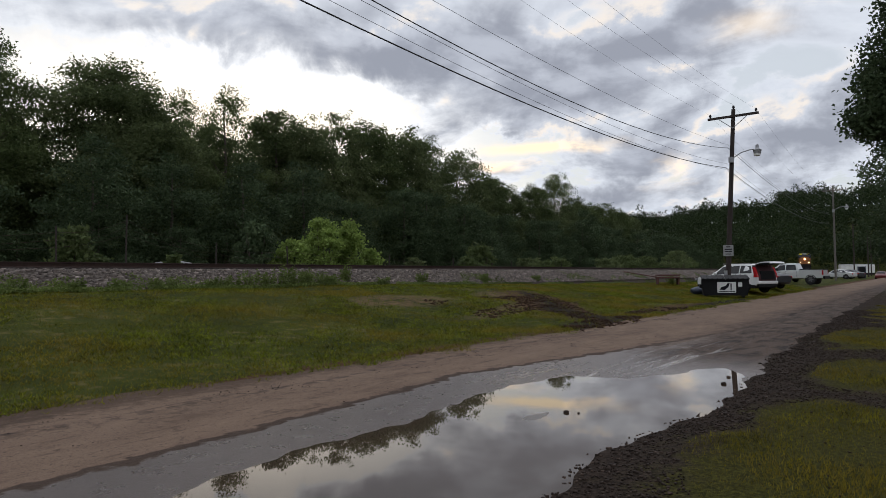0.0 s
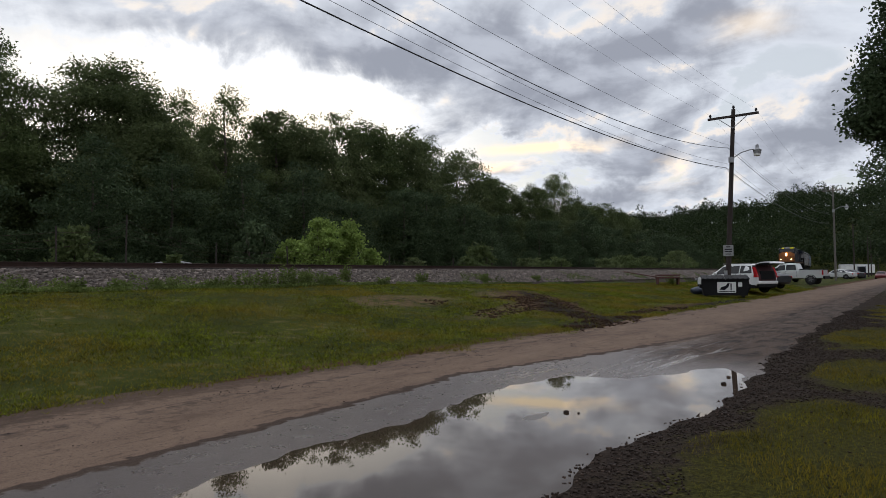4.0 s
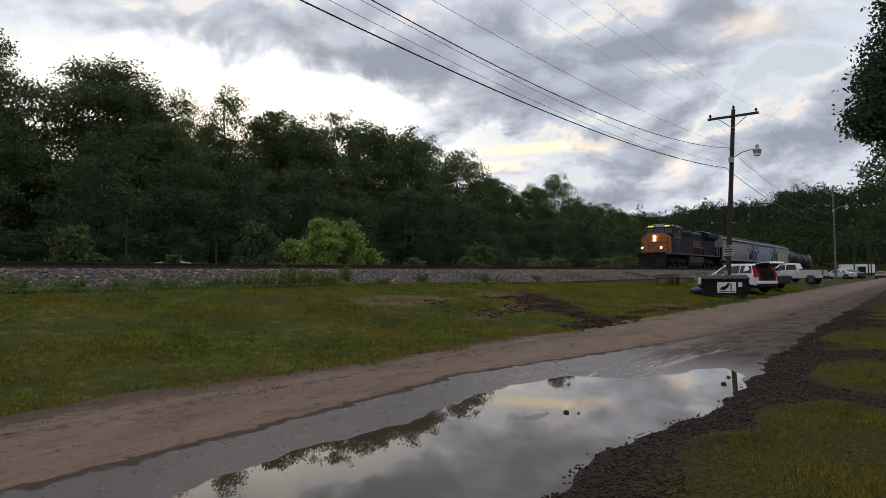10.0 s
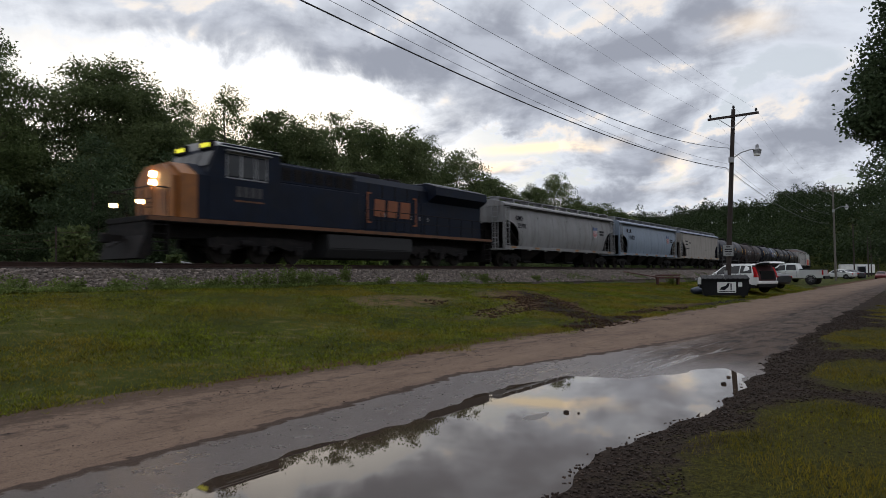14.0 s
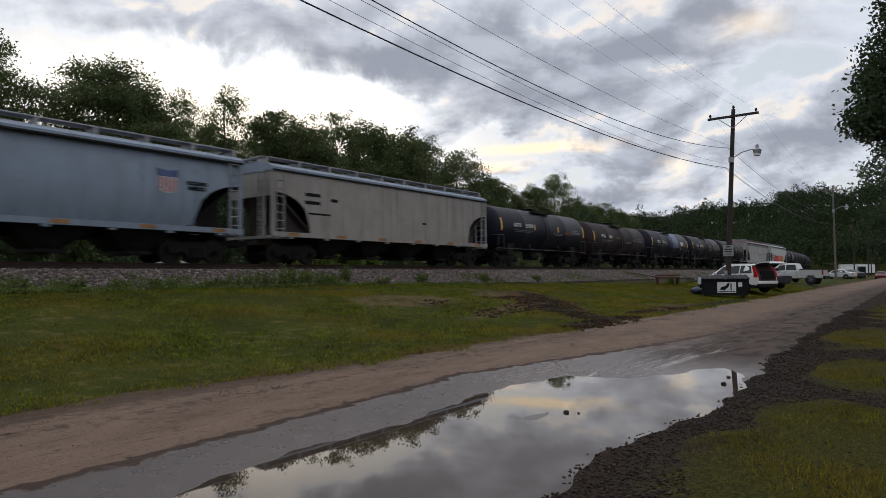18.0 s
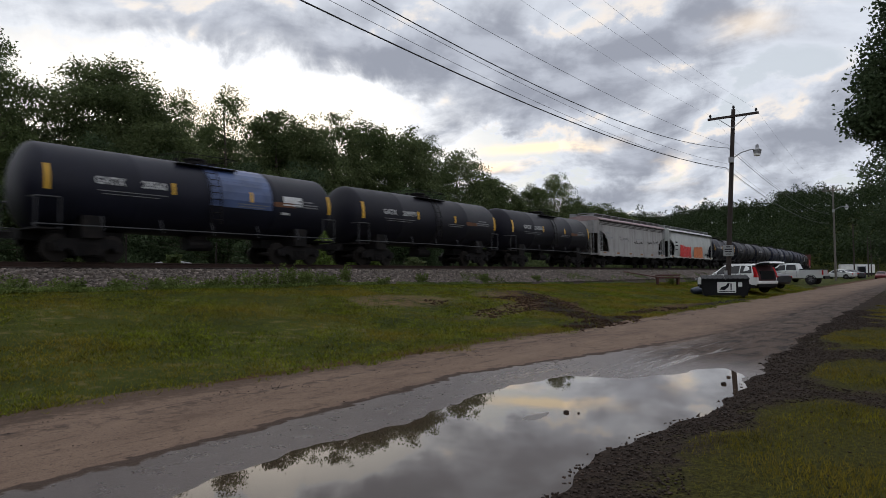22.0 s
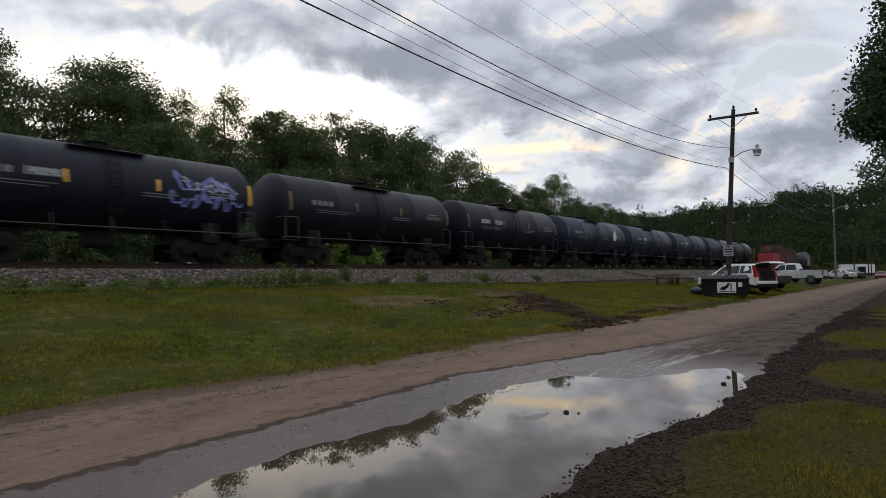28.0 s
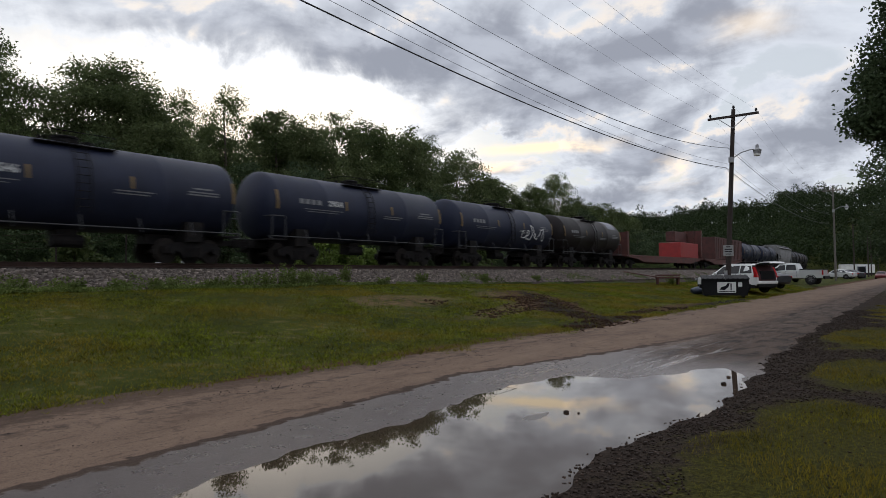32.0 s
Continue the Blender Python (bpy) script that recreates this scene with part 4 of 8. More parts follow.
def truck_bm(w):
    """Cast side frames with springs and a bolster."""
    bm = bm_new()
    for s in (-1, 1):
        y0, y1 = s * 0.93, s * 1.10
        prism(bm, [(-1.15, 0.36), (-0.98, 0.36), (-0.80, 0.50), (-0.55, 0.40), (-0.42, 0.20), (0.42, 0.20), (0.55, 0.40), (0.80, 0.50), (0.98, 0.36), (1.15, 0.36), (1.17, 0.62), (0.80, 0.76), (0.35, 0.80), (-0.35, 0.80), (-0.80, 0.76), (-1.17, 0.62)], "y", y0, y1)
        for dx in (-0.22, 0.0, 0.22):
            rod(bm, (dx, s * 1.12, 0.24), (dx, s * 1.12, 0.58), 0.085, 8)
        for dx in (-0.9, 0.9):
            rod(bm, (dx, s * 0.98, 0.46), (dx, s * 1.18, 0.46), 0.13, 10)
    box(bm, -0.22, 0.22, -1.05, 1.05, 0.50, 0.80)
    return bm


def add_truck(car, x, key="truck"):
    t = shared(key, lambda: truck_bm(0), "truck", M["steel_black"], car, "black cast-steel truck")
    t.location = (x, 0, 0)
    for dx in (-0.9, 0.9):
        w = shared("wheelset", wheelset_bm, "wheelset", M["wheel"], t, "steel wheelset", True)
        w.location = (dx, 0, 0.46)
    return t


def coupler_bm(sgn):
    bm = bm_new()
    box(bm, 0, sgn * 0.55, -0.09, 0.09, -0.10, 0.10)
    box(bm, sgn * 0.45, sgn * 0.78, -0.17, 0.17, -0.17, 0.17, 0.05)
    rod(bm, (sgn * 0.1, -0.4, -0.05), (sgn * 0.65, -0.25, -0.35), 0.03, 6)
    return bm


def add_couplers(car, half):
    for s in (-1, 1):
        c = shared(("coupler", s), lambda: coupler_bm(s), "coupler", M["steel_black"], car)
        c.location = (s * (half - 0.62), 0, 0.86)


def ladder_bm(h, w, rungs):
    """An end or side ladder in the x-z plane, foot at the origin."""
    bm = bm_new()
    for s in (0, 1):
        box(bm, s * w - 0.02, s * w + 0.02, -0.02, 0.02, 0, h)
    for i in range(rungs):
        z = 0.1 + (h - 0.15) * i / (rungs - 1)
        rod(bm, (0, 0, z), (w, 0, z), 0.016, 6)
    return bm


def plate(bm, x0, x1, z0, z1, y):
    box(bm, x0, x1, y - 0.004, y + 0.004, z0, z1)


def lettering(body, size, mat, parent, x, z, y, lean=0.0):
    key = ("text", body, size)
    if key not in CACHE:
        CACHE[key] = text_mesh(body, size)
    t = obj("lettering", CACHE[key].copy() if CACHE[key].materials else CACHE[key], mat, parent)
    t.matrix_basis = pose(x, y, z, 90 + lean, 0, 0)
    return t


def bars(parent, mat, rows, y, name="lettering", lean=0.0):
    """Unreadable writing as plain bars: rows of (x0, x1, z0, z1)."""
    for x0, x1, z0, z1 in rows:
        bm = bm_new()
        plate(bm, x0, x1, z0, z1, y)
        part(name, bm, mat, parent)


# --- covered hopper ---
SILL_MARK = material("dull_orange_reflector", (0.26, 0.12, 0.035), 0.6, vary=0.3)
def hopper_side_profile(style, z):
    """Half width of the body at a height."""
    if style == "curved":
        t = (z - 1.3) / 2.8
        return 1.40 + 0.21 * math.sin(math.pi * min(1, max(0, t)) ** 0.85)
    return 1.58


def hopper_body_bm(L, style):
    """Bulging side sheets, cut away by an arc at both ends."""
    bm = bm_new()
    half = L / 2 - 0.75
    cut, rise, rows = 2.1, 1.75, 8

    def low(x):
        e = half - abs(x)
        return 1.30 if e >= cut else 1.30 + rise * math.sqrt(max(0.0, 1 - (e / cut) ** 2)) ** 0.8

    ends = [cut * (1 - math.cos(math.pi / 2 * k / 10)) for k in range(11)]
    xs_ = [-half + e for e in ends] + [half - e for e in ends[::-1]]
    for s in (-1, 1):
        cols = []
        for x in xs_:
            z0 = low(x)
            zz = [z0 + (4.02 - z0) * j / rows for j in range(rows + 1)]
            cols.append([bm.verts.new((x, s * hopper_side_profile(style, z), z)) for z in zz])
        for a, b in zip(cols, cols[1:]):
            for j in range(rows):
                bm.faces.new((a[j], b[j], b[j + 1], a[j + 1]))
    r = bmesh.ops.extrude_face_region(bm, geom=bm.faces[:])
    for v in [g for g in r["geom"] if isinstance(g, bmesh.types.BMVert)]:
        v.co.y -= math.copysign(0.05, v.co.y)
    return bm


def hopper_roof_bm(L):
    bm = bm_new()
    half = L / 2 - 0.72
    prism(bm, [(-1.60, 3.96), (-1.60, 4.10), (-1.30, 4.26), (-0.7, 4.36), (0, 4.40), (0.7, 4.36), (1.30, 4.26), (1.60, 4.10), (1.60, 3.96)], "x", -half, half)
    return bm


def slope_sheet_bm(L, s):
    """The dark slope sheet at one end, with the brake gear on its shelf."""
    bm = bm_new()
    half = L / 2 - 0.75
    prism(bm, [(s * (half - 0.05), 3.2), (s * (half - 0.12), 3.2), (s * (half - 2.5), 1.2), (s * (half - 2.4), 1.2)], "y", -1.44, 1.44)
    box(bm, s * (half - 0.75), s * half, -0.5, 0.5, 0.85, 1.2)
    rod(bm, (s * (half - 0.4), 0.75, 1.2), (s * (half - 0.4), 0.75, 2.6), 0.06, 6)
    rod(bm, (s * (half - 1.0), -0.55, 1.45), (s * (half - 0.45), -0.55, 1.45), 0.22, 12)
    # upright web under the slope, and the stiffeners beside it
    prism(bm, [(s * (half - 0.12), 3.15), (s * (half - 0.12), 1.2), (s * (half - 2.4), 1.2)], "y", -0.03, 0.03)
    for y in (-1.05, 1.05):
        prism(bm, [(s * (half - 0.75), 2.6), (s * (half - 0.75), 1.2), (s * (half - 2.3), 1.2)], "y", y - 0.02, y + 0.02)
    return bm


def hopper_bay_bm(w):
    """One discharge hopper with its outlet gate."""
    bm = bm_new()
    y0, y1 = -1.38, 1.38
    top = [bm.verts.new((a * w * 0.5, b, 1.3)) for a, b in ((-1, y0), (1, y0), (1, y1), (-1, y1))]
    bot = [bm.verts.new((a * w * 0.14, b, 0.42)) for a, b in ((-1, y0 * 0.55), (1, y0 * 0.55), (1, y1 * 0.55), (-1, y1 * 0.55))]
    bm.faces.new(bot), bm.faces.new(top)
    for k in range(4):
        bm.faces.new((top[k], top[(k + 1) % 4], bot[(k + 1) % 4], bot[k]))
    box(bm, -w * 0.16, w * 0.16, -0.95, 0.95, 0.30, 0.42)
    return bm


def center_sill_bm(L):
    bm = bm_new()
    half = L / 2 - 0.75
    box(bm, -half + 0.3, half - 0.3, -0.28, 0.28, 0.80, 1.15)
    return bm


def hopper_end_bm(L, s):
    """Upper end sheet, corner posts and end sill."""
    bm = bm_new()
    half = L / 2 - 0.75
    box(bm, s * (half - 0.06), s * half, -1.52, 1.52, 2.9, 4.05)
    for y in (-1.5, 1.5):
        box(bm, s * (half - 0.10), s * (half + 0.02), y - 0.06, y + 0.06, 1.15, 4.0)
    for y in (-0.8, 0.8):
        box(bm, s * (half - 0.10), s * (half - 0.02), y - 0.05, y + 0.05, 1.15, 3.0)
    box(bm, s * (half - 0.5), s * (half + 0.1), -1.52, 1.52, 1.08, 1.2)
    return bm


def running_board_bm(L):
    bm = bm_new()
    half = L / 2 - 0.8
    for y in (-0.78, 0.78):
        box(bm, -half, half, y - 0.30, y + 0.30, 4.56, 4.60)
        n = 9
        for i in range(n + 1):
            x = -half + 2 * half * i / n
            box(bm, x - 0.05, x + 0.05, y - 0.32, y + 0.32, 4.22, 4.58)
    for x in (-half, half):
        box(bm, x - 0.15, x + 0.15, -1.05, 1.05, 4.56, 4.60)
    return bm


def hatch_bm(L):
    bm = bm_new()
    half = L / 2 - 1.4
    box(bm, -half, half, -0.30, 0.30, 4.38, 4.50, 0.02)
    for i in range(13):
        x = -half + 2 * half * i / 12
        box(bm, x - 0.03, x + 0.03, -0.34, 0.34, 4.40, 4.53)
    return bm


def sill_bm(L, drop=0.0):
    bm = bm_new()
    half = L / 2 - 0.72
    for s in (-1, 1):
        box(bm, -half, half, s * 1.50, s * 1.62, 1.16 - drop, 1.36)
        for i in range(8):
            x = -half + 1.0 + (2 * half - 2.0) * i / 7
            box(bm, x - 0.12, x + 0.12, s * 1.48, s * 1.60, 1.08 - drop, 1.16 - drop)
    return bm


def seam_bm(L, style, n, i):
    bm = bm_new()
    half = L / 2 - 0.75
    x = -half + 2 * half * i / n
    zlow = 1.36 if half - abs(x) > 1.9 else 2.9
    for k in range(6):
        za, zb = zlow + (3.95 - zlow) * k / 6, zlow + (3.95 - zlow) * (k + 1) / 6
        y = -hopper_side_profile(style, (za + zb) / 2)
        box(bm, x - 0.012, x + 0.012, y - 0.007, y + 0.01, za, zb)
    return bm


def covered_hopper(L, paint, roof, label, style="curved", sill=None, slope=None, post=None):
    car = empty("covered_hopper_car")
    part("body", hopper_body_bm(L, style), paint, car, smooth=True)
    shared(("hroof", L), lambda: hopper_roof_bm(L), "roof", roof, car)
    for s in (-1, 1):
        part("slope_sheet", slope_sheet_bm(L, s), slope or M["steel_black"], car, "dark sloping end sheet")
        part("end_frame", hopper_end_bm(L, s), post or paint, car)
    shared(("hsill", L), lambda: center_sill_bm(L), "center_sill", M["steel_black"], car)
    w = (L - 6.3) / 4
    for i in range(4):
        bay = shared(("hbay", L), lambda: hopper_bay_bm(w), "hopper_bay", M["steel_black"], car, "black discharge hopper")
        bay.location = (-L / 2 + 3.15 + w * (i + 0.5), 0, 0)
    shared(("hrb", L), lambda: running_board_bm(L), "running_board", M["grey_metal"], car, "grey metal roof walkway")
    shared(("hatch", L), lambda: hatch_bm(L), "hatch", M["grey_metal"], car, "long roof hatch")
    part("side_sill", sill_bm(L, 0.16 if paint is WHITE_HOP else 0.0), sill or paint, car)
    # dark strip along each side just under the roof edge
    bm = bm_new()
    for s in (-1, 1):
        box(bm, -L / 2 + 0.72, L / 2 - 0.72, s * 1.56, s * 1.645, 3.93, 4.0)
    part("eave_rail", bm, M["steel_black"], car, "dark strip under the roof edge")
    for i in range(1, 8):
        part("seam", seam_bm(L, style, 8, i), post or paint, car)
    for k in range(6):
        x = -L / 2 + 1.8 + (L - 3.6) * k / 5
        bm = bm_new()
        box(bm, x - 0.28, x + 0.28, -1.632, -1.621, 1.20, 1.33)
        part("reflector", bm, SILL_MARK, car, "dull orange reflector plate on the sill")
    half = L / 2 - 0.75
    for s in (-1, 1):
        lad = shared("hladder", lambda: ladder_bm(2.9, 0.42, 9), "ladder", M["grey_metal"], car, "steel corner ladder")
        lad.location = (s * (half - 0.35) - 0.21, -1.60, 1.05)
        lad = shared("hladder", lambda: ladder_bm(2.9, 0.42, 9), "ladder", M["grey_metal"], car, "steel corner ladder")
        lad.matrix_basis = pose(s * (half + 0.06), 1.1 * -1, 1.1, 0, 0, 90)
        add_truck(car, s * (L / 2 - 2.4))
    add_couplers(car, L / 2)
    tagged(car, label, "rail car", "cars of the train")
    return car


# --- tank car ---
def tank_bm(L, R, cz):
    half = L / 2 - 0.62
    prof = [(-half + 0.55 * (1 - math.cos(math.pi / 2 * k / 10)), max(0.03, R * math.sin(math.pi / 2 * k / 10))) for k in range(11)]
    mirror = [(-t, rr) for t, rr in prof[::-1]]
    bm = bm_new()
    # weld beads
    seams = []
    for i in (1, 2, 3):
        x = -half + 0.55 + (2 * half - 1.1) * i / 4
        seams += [(x - 0.03, R), (x - 0.012, R + 0.004), (x + 0.012, R + 0.004), (x + 0.03, R)]
    lathe(bm, prof + seams + mirror, 48, cz)
    return bm


def dome_bm(R, cz):
    bm = bm_new()
    top = cz + R
    lathe(bm, [(-0.15, 0.42), (0.10, 0.42), (0.13, 0.46), (0.18, 0.46), (0.22, 0.30)], 20, top, "z")
    rod(bm, (0.75, 0, top - 0.1), (0.75, 0, top + 0.12), 0.16, 12)
    rod(bm, (-0.7, 0.2, top - 0.1), (-0.7, 0.2, top + 0.18), 0.09, 10)
    return bm


def platform_bm(R, cz):
    """Grated platform round the dome, with a low hand rail."""
    bm = bm_new()
    top = cz + R
    for y in (-0.85, 0.85):
        box(bm, -1.3, 1.3, y - 0.18, y + 0.12, top - 0.22, top - 0.19)
        for x in (-1.25, 0.0, 1.25):
            rod(bm, (x, y * 1.12, top - 0.3), (x, y * 1.12, top + 0.22), 0.013, 6)
        rod(bm, (-1.25, y * 1.12, top + 0.22), (1.25, y * 1.12, top + 0.22), 0.013, 6)
    for x in (-1.25, 1.25):
        rod(bm, (x, -0.95, top + 0.22), (x, 0.95, top + 0.22), 0.013, 6)
    return bm


def tank_ladder_bm(R, cz):
    bm = bm_new()
    for x in (-0.22, 0.22):
        prev = None
        for k in range(8):
            a = radians(78 - 100 * k / 7)
            p = (x, -(R + 0.10) * math.cos(a), cz + (R + 0.10) * math.sin(a)) if k < 6 else (x, -(R + 0.10), cz - 0.35 * (k - 5) - 0.3)
            if prev:
                rod(bm, prev, p, 0.02, 6)
            prev = p
    for k in range(9):
        z = cz + 0.85 * R - k * 0.26
        c = math.sqrt(max(0, 1 - min(1, abs(z - cz) / (R + 0.1)) ** 2)) if z > cz else 1
        rod(bm, (-0.22, -(R + 0.10) * c, z), (0.22, -(R + 0.10) * c, z), 0.014, 6)
    return bm


def stub_sill_bm(L, s):
    """Stub sill, saddle and end platform of one end."""
    bm = bm_new()
    half = L / 2 - 0.75
    box(bm, s * (half - 3.3), s * half, -0.33, 0.33, 0.72, 1.08)
    box(bm, s * (half - 2.2), s * (half - 1.5), -1.25, 1.25, 0.80, 1.55)
    box(bm, s * (half - 0.75), s * half, -1.45, 1.45, 1.02, 1.08)
    rod(bm, (s * (half - 0.6), 0.9, 0.75), (s * (half - 0.6), 1.3, 0.75), 0.2, 12)
    return bm


def outlet_bm():
    bm = bm_new()
    rod(bm, (-0.5, -0.3, 0.72), (0.5, -0.3, 0.72), 0.22, 12)
    box(bm, -0.35, 0.35, -0.35, 0.35, 0.55, 1.12)
    return bm


def tank_rail_bm(L):
    """Hand rail along the side with its posts and end rails."""
    bm = bm_new()
    half = L / 2 - 0.8
    for s in (-1, 1):
        y = s * 1.46
        rod(bm, (-half, y, 1.18), (half, y, 1.18), 0.022, 6)
        for i in range(7):
            x = -half + 2 * half * i / 6
            rod(bm, (x, y, 1.05), (x, s * 1.25, 1.55 if 0 < i < 6 else 1.2), 0.018, 6)
        for e in (-1, 1):
            rod(bm, (e * half, y, 1.02), (e * half, y, 2.05), 0.02, 6)
            rod(bm, (e * (half - 0.7), y, 1.02), (e * (half - 0.7), y, 2.05), 0.02, 6)
            rod(bm, (e * half, y, 2.05), (e * (half - 0.7), y, 2.05), 0.02, 6)
    for e in (-1, 1):
        rod(bm, (e * half, -1.46, 2.05), (e * half, 1.46, 2.05), 0.02, 6)
    return bm


def stripe_bm(R, cz, L, xs_, h=0.62, w=0.11):
    """Upright reflective strips that follow the tank's curve on the camera's side."""
    bm = bm_new()
    for x in xs_:
        a0, a1 = -math.asin(h / 2 / R) + 0.12, math.asin(h / 2 / R) + 0.12
        n = 4
        vs = []
        for rr in (R + 0.004, R + 0.012):
            for k in range(n + 1):
                a = a0 + (a1 - a0) * k / n
                for dx in (-w / 2, w / 2):
                    vs.append(bm.verts.new((x + dx, -rr * math.cos(a), cz + rr * math.sin(a))))
        o = 2 * (n + 1)
        for k in range(n):
            bm.faces.new((vs[o + 2 * k], vs[o + 2 * k + 1], vs[o + 2 * k + 3], vs[o + 2 * k + 2]))
            bm.faces.new((vs[2 * k], vs[2 * k + 2], vs[2 * k + 3], vs[2 * k + 1]))
        bm.faces.new((vs[0], vs[1], vs[o + 1], vs[o]))
        bm.faces.new((vs[2 * n], vs[o + 2 * n], vs[o + 2 * n + 1], vs[2 * n + 1]))
        for k in range(n):
            for dx in (0, 1):
                bm.faces.new((vs[2 * k + dx], vs[o + 2 * k + dx], vs[o + 2 * k + 2 + dx], vs[2 * k + 2 + dx]))
    return bm


def tank_plates(car, mat, rows, R, cz, name="lettering"):
    """Bars of writing laid on the tank: rows of (x0, x1, z0, z1), wrapped on the curve."""
    for x0, x1, z0, z1 in rows:
        bm = bm_new()
        n = max(1, int((z1 - z0) / 0.15))
        for k in range(n):
            za, zb = z0 + (z1 - z0) * k / n, z0 + (z1 - z0) * (k + 1) / n
            ya = -math.sqrt(max(0.01, (R + 0.006) ** 2 - (za - cz) ** 2))
            yb = -math.sqrt(max(0.01, (R + 0.006) ** 2 - (zb - cz) ** 2))
            f = [bm.verts.new(p) for p in ((x0, ya, za), (x1, ya, za), (x1, yb, zb), (x0, yb, zb))]
            g = [bm.verts.new((p.co.x, p.co.y + 0.012, p.co.z)) for p in f]
            bm.faces.new(f)
            bm.faces.new(g[::-1])
            for j in range(4):
                bm.faces.new((f[j], g[j], g[(j + 1) % 4], f[(j + 1) % 4]))
        part(name, bm, mat, car)


def tank_car(L, paint, label, R=1.50, cz=2.58, stripes=(-0.42, -0.12, 0.12, 0.42), strip_mat=None, number=None, platform=True, writing=True, mark=""):
    car = empty("tank_car")
    shared(("tank", L, R, paint.name), lambda: tank_bm(L, R, cz), "tank", paint, car, smooth=True)
    shared(("dome", R), lambda: dome_bm(R, cz), "dome", M["steel_black"], car)
    if platform:
        shared(("platform", R), lambda: platform_bm(R, cz), "platform", M["steel_black"], car, "black grated top platform with hand rails")
    shared(("tladder", R), lambda: tank_ladder_bm(R, cz), "ladder", M["steel_black"], car)
    for s in (-1, 1):
        shared(("stub", L, s), lambda: stub_sill_bm(L, s), "stub_sill", M["steel_black"], car)
    shared("outlet", outlet_bm, "bottom_outlet", M["steel_black"], car)
    shared(("trail", L), lambda: tank_rail_bm(L), "hand_rail", M["rail_dull"], car, "dull steel hand rail")
    if stripes:
        for f in (stripes if paint is not BROWN_TANK else stripes[:1]):
            part("reflector", stripe_bm(R, cz, L, [f * L], 0.82 if abs(f) > 0.3 else 0.42, 0.13 if abs(f) > 0.3 else 0.11), strip_mat or M["yellow_mark"], car, "yellow reflective strip")
    if writing:
        q = L / 2
        if mark:
            lettering(mark, 0.36, M["white_mark"], car, -q * 0.565, cz + 0.20, -math.sqrt((R + 0.012) ** 2 - 0.04) - 0.004, -7.5)
        tank_plates(car, M["faded_mark"], ([] if mark else [(-q * (0.66 - 0.05 * k), -q * (0.625 - 0.05 * k), cz + 0.09, cz + 0.31) for k in range(4)]) +
                    [(-q * 0.62, -q * 0.28, cz - 0.14, cz - 0.11), (-q * 0.60, -q * 0.32, cz - 0.24, cz - 0.215),
                     (q * 0.15, q * 0.36, cz - 0.15, cz - 0.11), (q * 0.15, q * 0.33, cz - 0.25, cz - 0.21),
                     (q * 0.58, q * 0.70, cz + 0.18, cz + 0.24), (q * 0.55, q * 0.74, cz + 0.05, cz + 0.10), (q * 0.55, q * 0.74, cz - 0.05, cz)], R, cz)
    if number:
        lettering(number, 0.36, M["white_mark"], car, -q * 0.345, cz + 0.20, -math.sqrt((R + 0.012) ** 2 - 0.04) - 0.004, -7.5)
    for s in (-1, 1):
        add_truck(car, s * (L / 2 - 2.55))
    add_couplers(car, L / 2)
    tagged(car, label, "rail car", "cars of the train")
    return car


# --- locomotive ---
M["loco_blue"] = material("dark_blue_paint", (0.005, 0.009, 0.021), 0.55, vary=0.3, scale=1.2, fine=30, bump=0.05, dirt=(0.012, 0.012, 0.014), dirt_amount=0.5, spec=0.15)
M["loco_yellow"] = material("golden_yellow_paint", (0.25, 0.088, 0.016), 0.5, vary=0.2, scale=1.5, dirt=(0.11, 0.045, 0.02), dirt_amount=0.6)
M["loco_stripe"] = material("faded_yellow_stripe", (0.13, 0.048, 0.017), 0.7, vary=0.3, scale=2, dirt=(0.06, 0.035, 0.02), dirt_amount=0.7)
M["loco_faded"] = material("faded_number_paint", (0.045, 0.043, 0.045), 0.7, vary=0.4, scale=6)
M["loco_emblem"] = material("orange_emblem_paint", (0.19, 0.055, 0.016), 0.6, vary=0.2, scale=2)
M["fuel_grey"] = material("dusty_fuel_tank", (0.013, 0.0125, 0.014), 0.8, vary=0.2, scale=1.5)
M["lamp_on"] = material("lit_lamp", (1, 0.9, 0.7), 0.4, bump=0, emit=(1.0, 0.62, 0.25), emit_strength=60.0)
M["ditch_on"] = material("lit_ditch_lamp", (1, 0.9, 0.7), 0.4, bump=0, emit=(1.0, 0.66, 0.32), emit_strength=14.0)
M["board_on"] = material("lit_number_board", (0.8, 0.7, 0.1), 0.5, bump=0, emit=(0.80, 0.78, 0.02), emit_strength=1.0)
M["roof_pale"] = material("pale_roof", (0.42, 0.42, 0.42), 0.6)


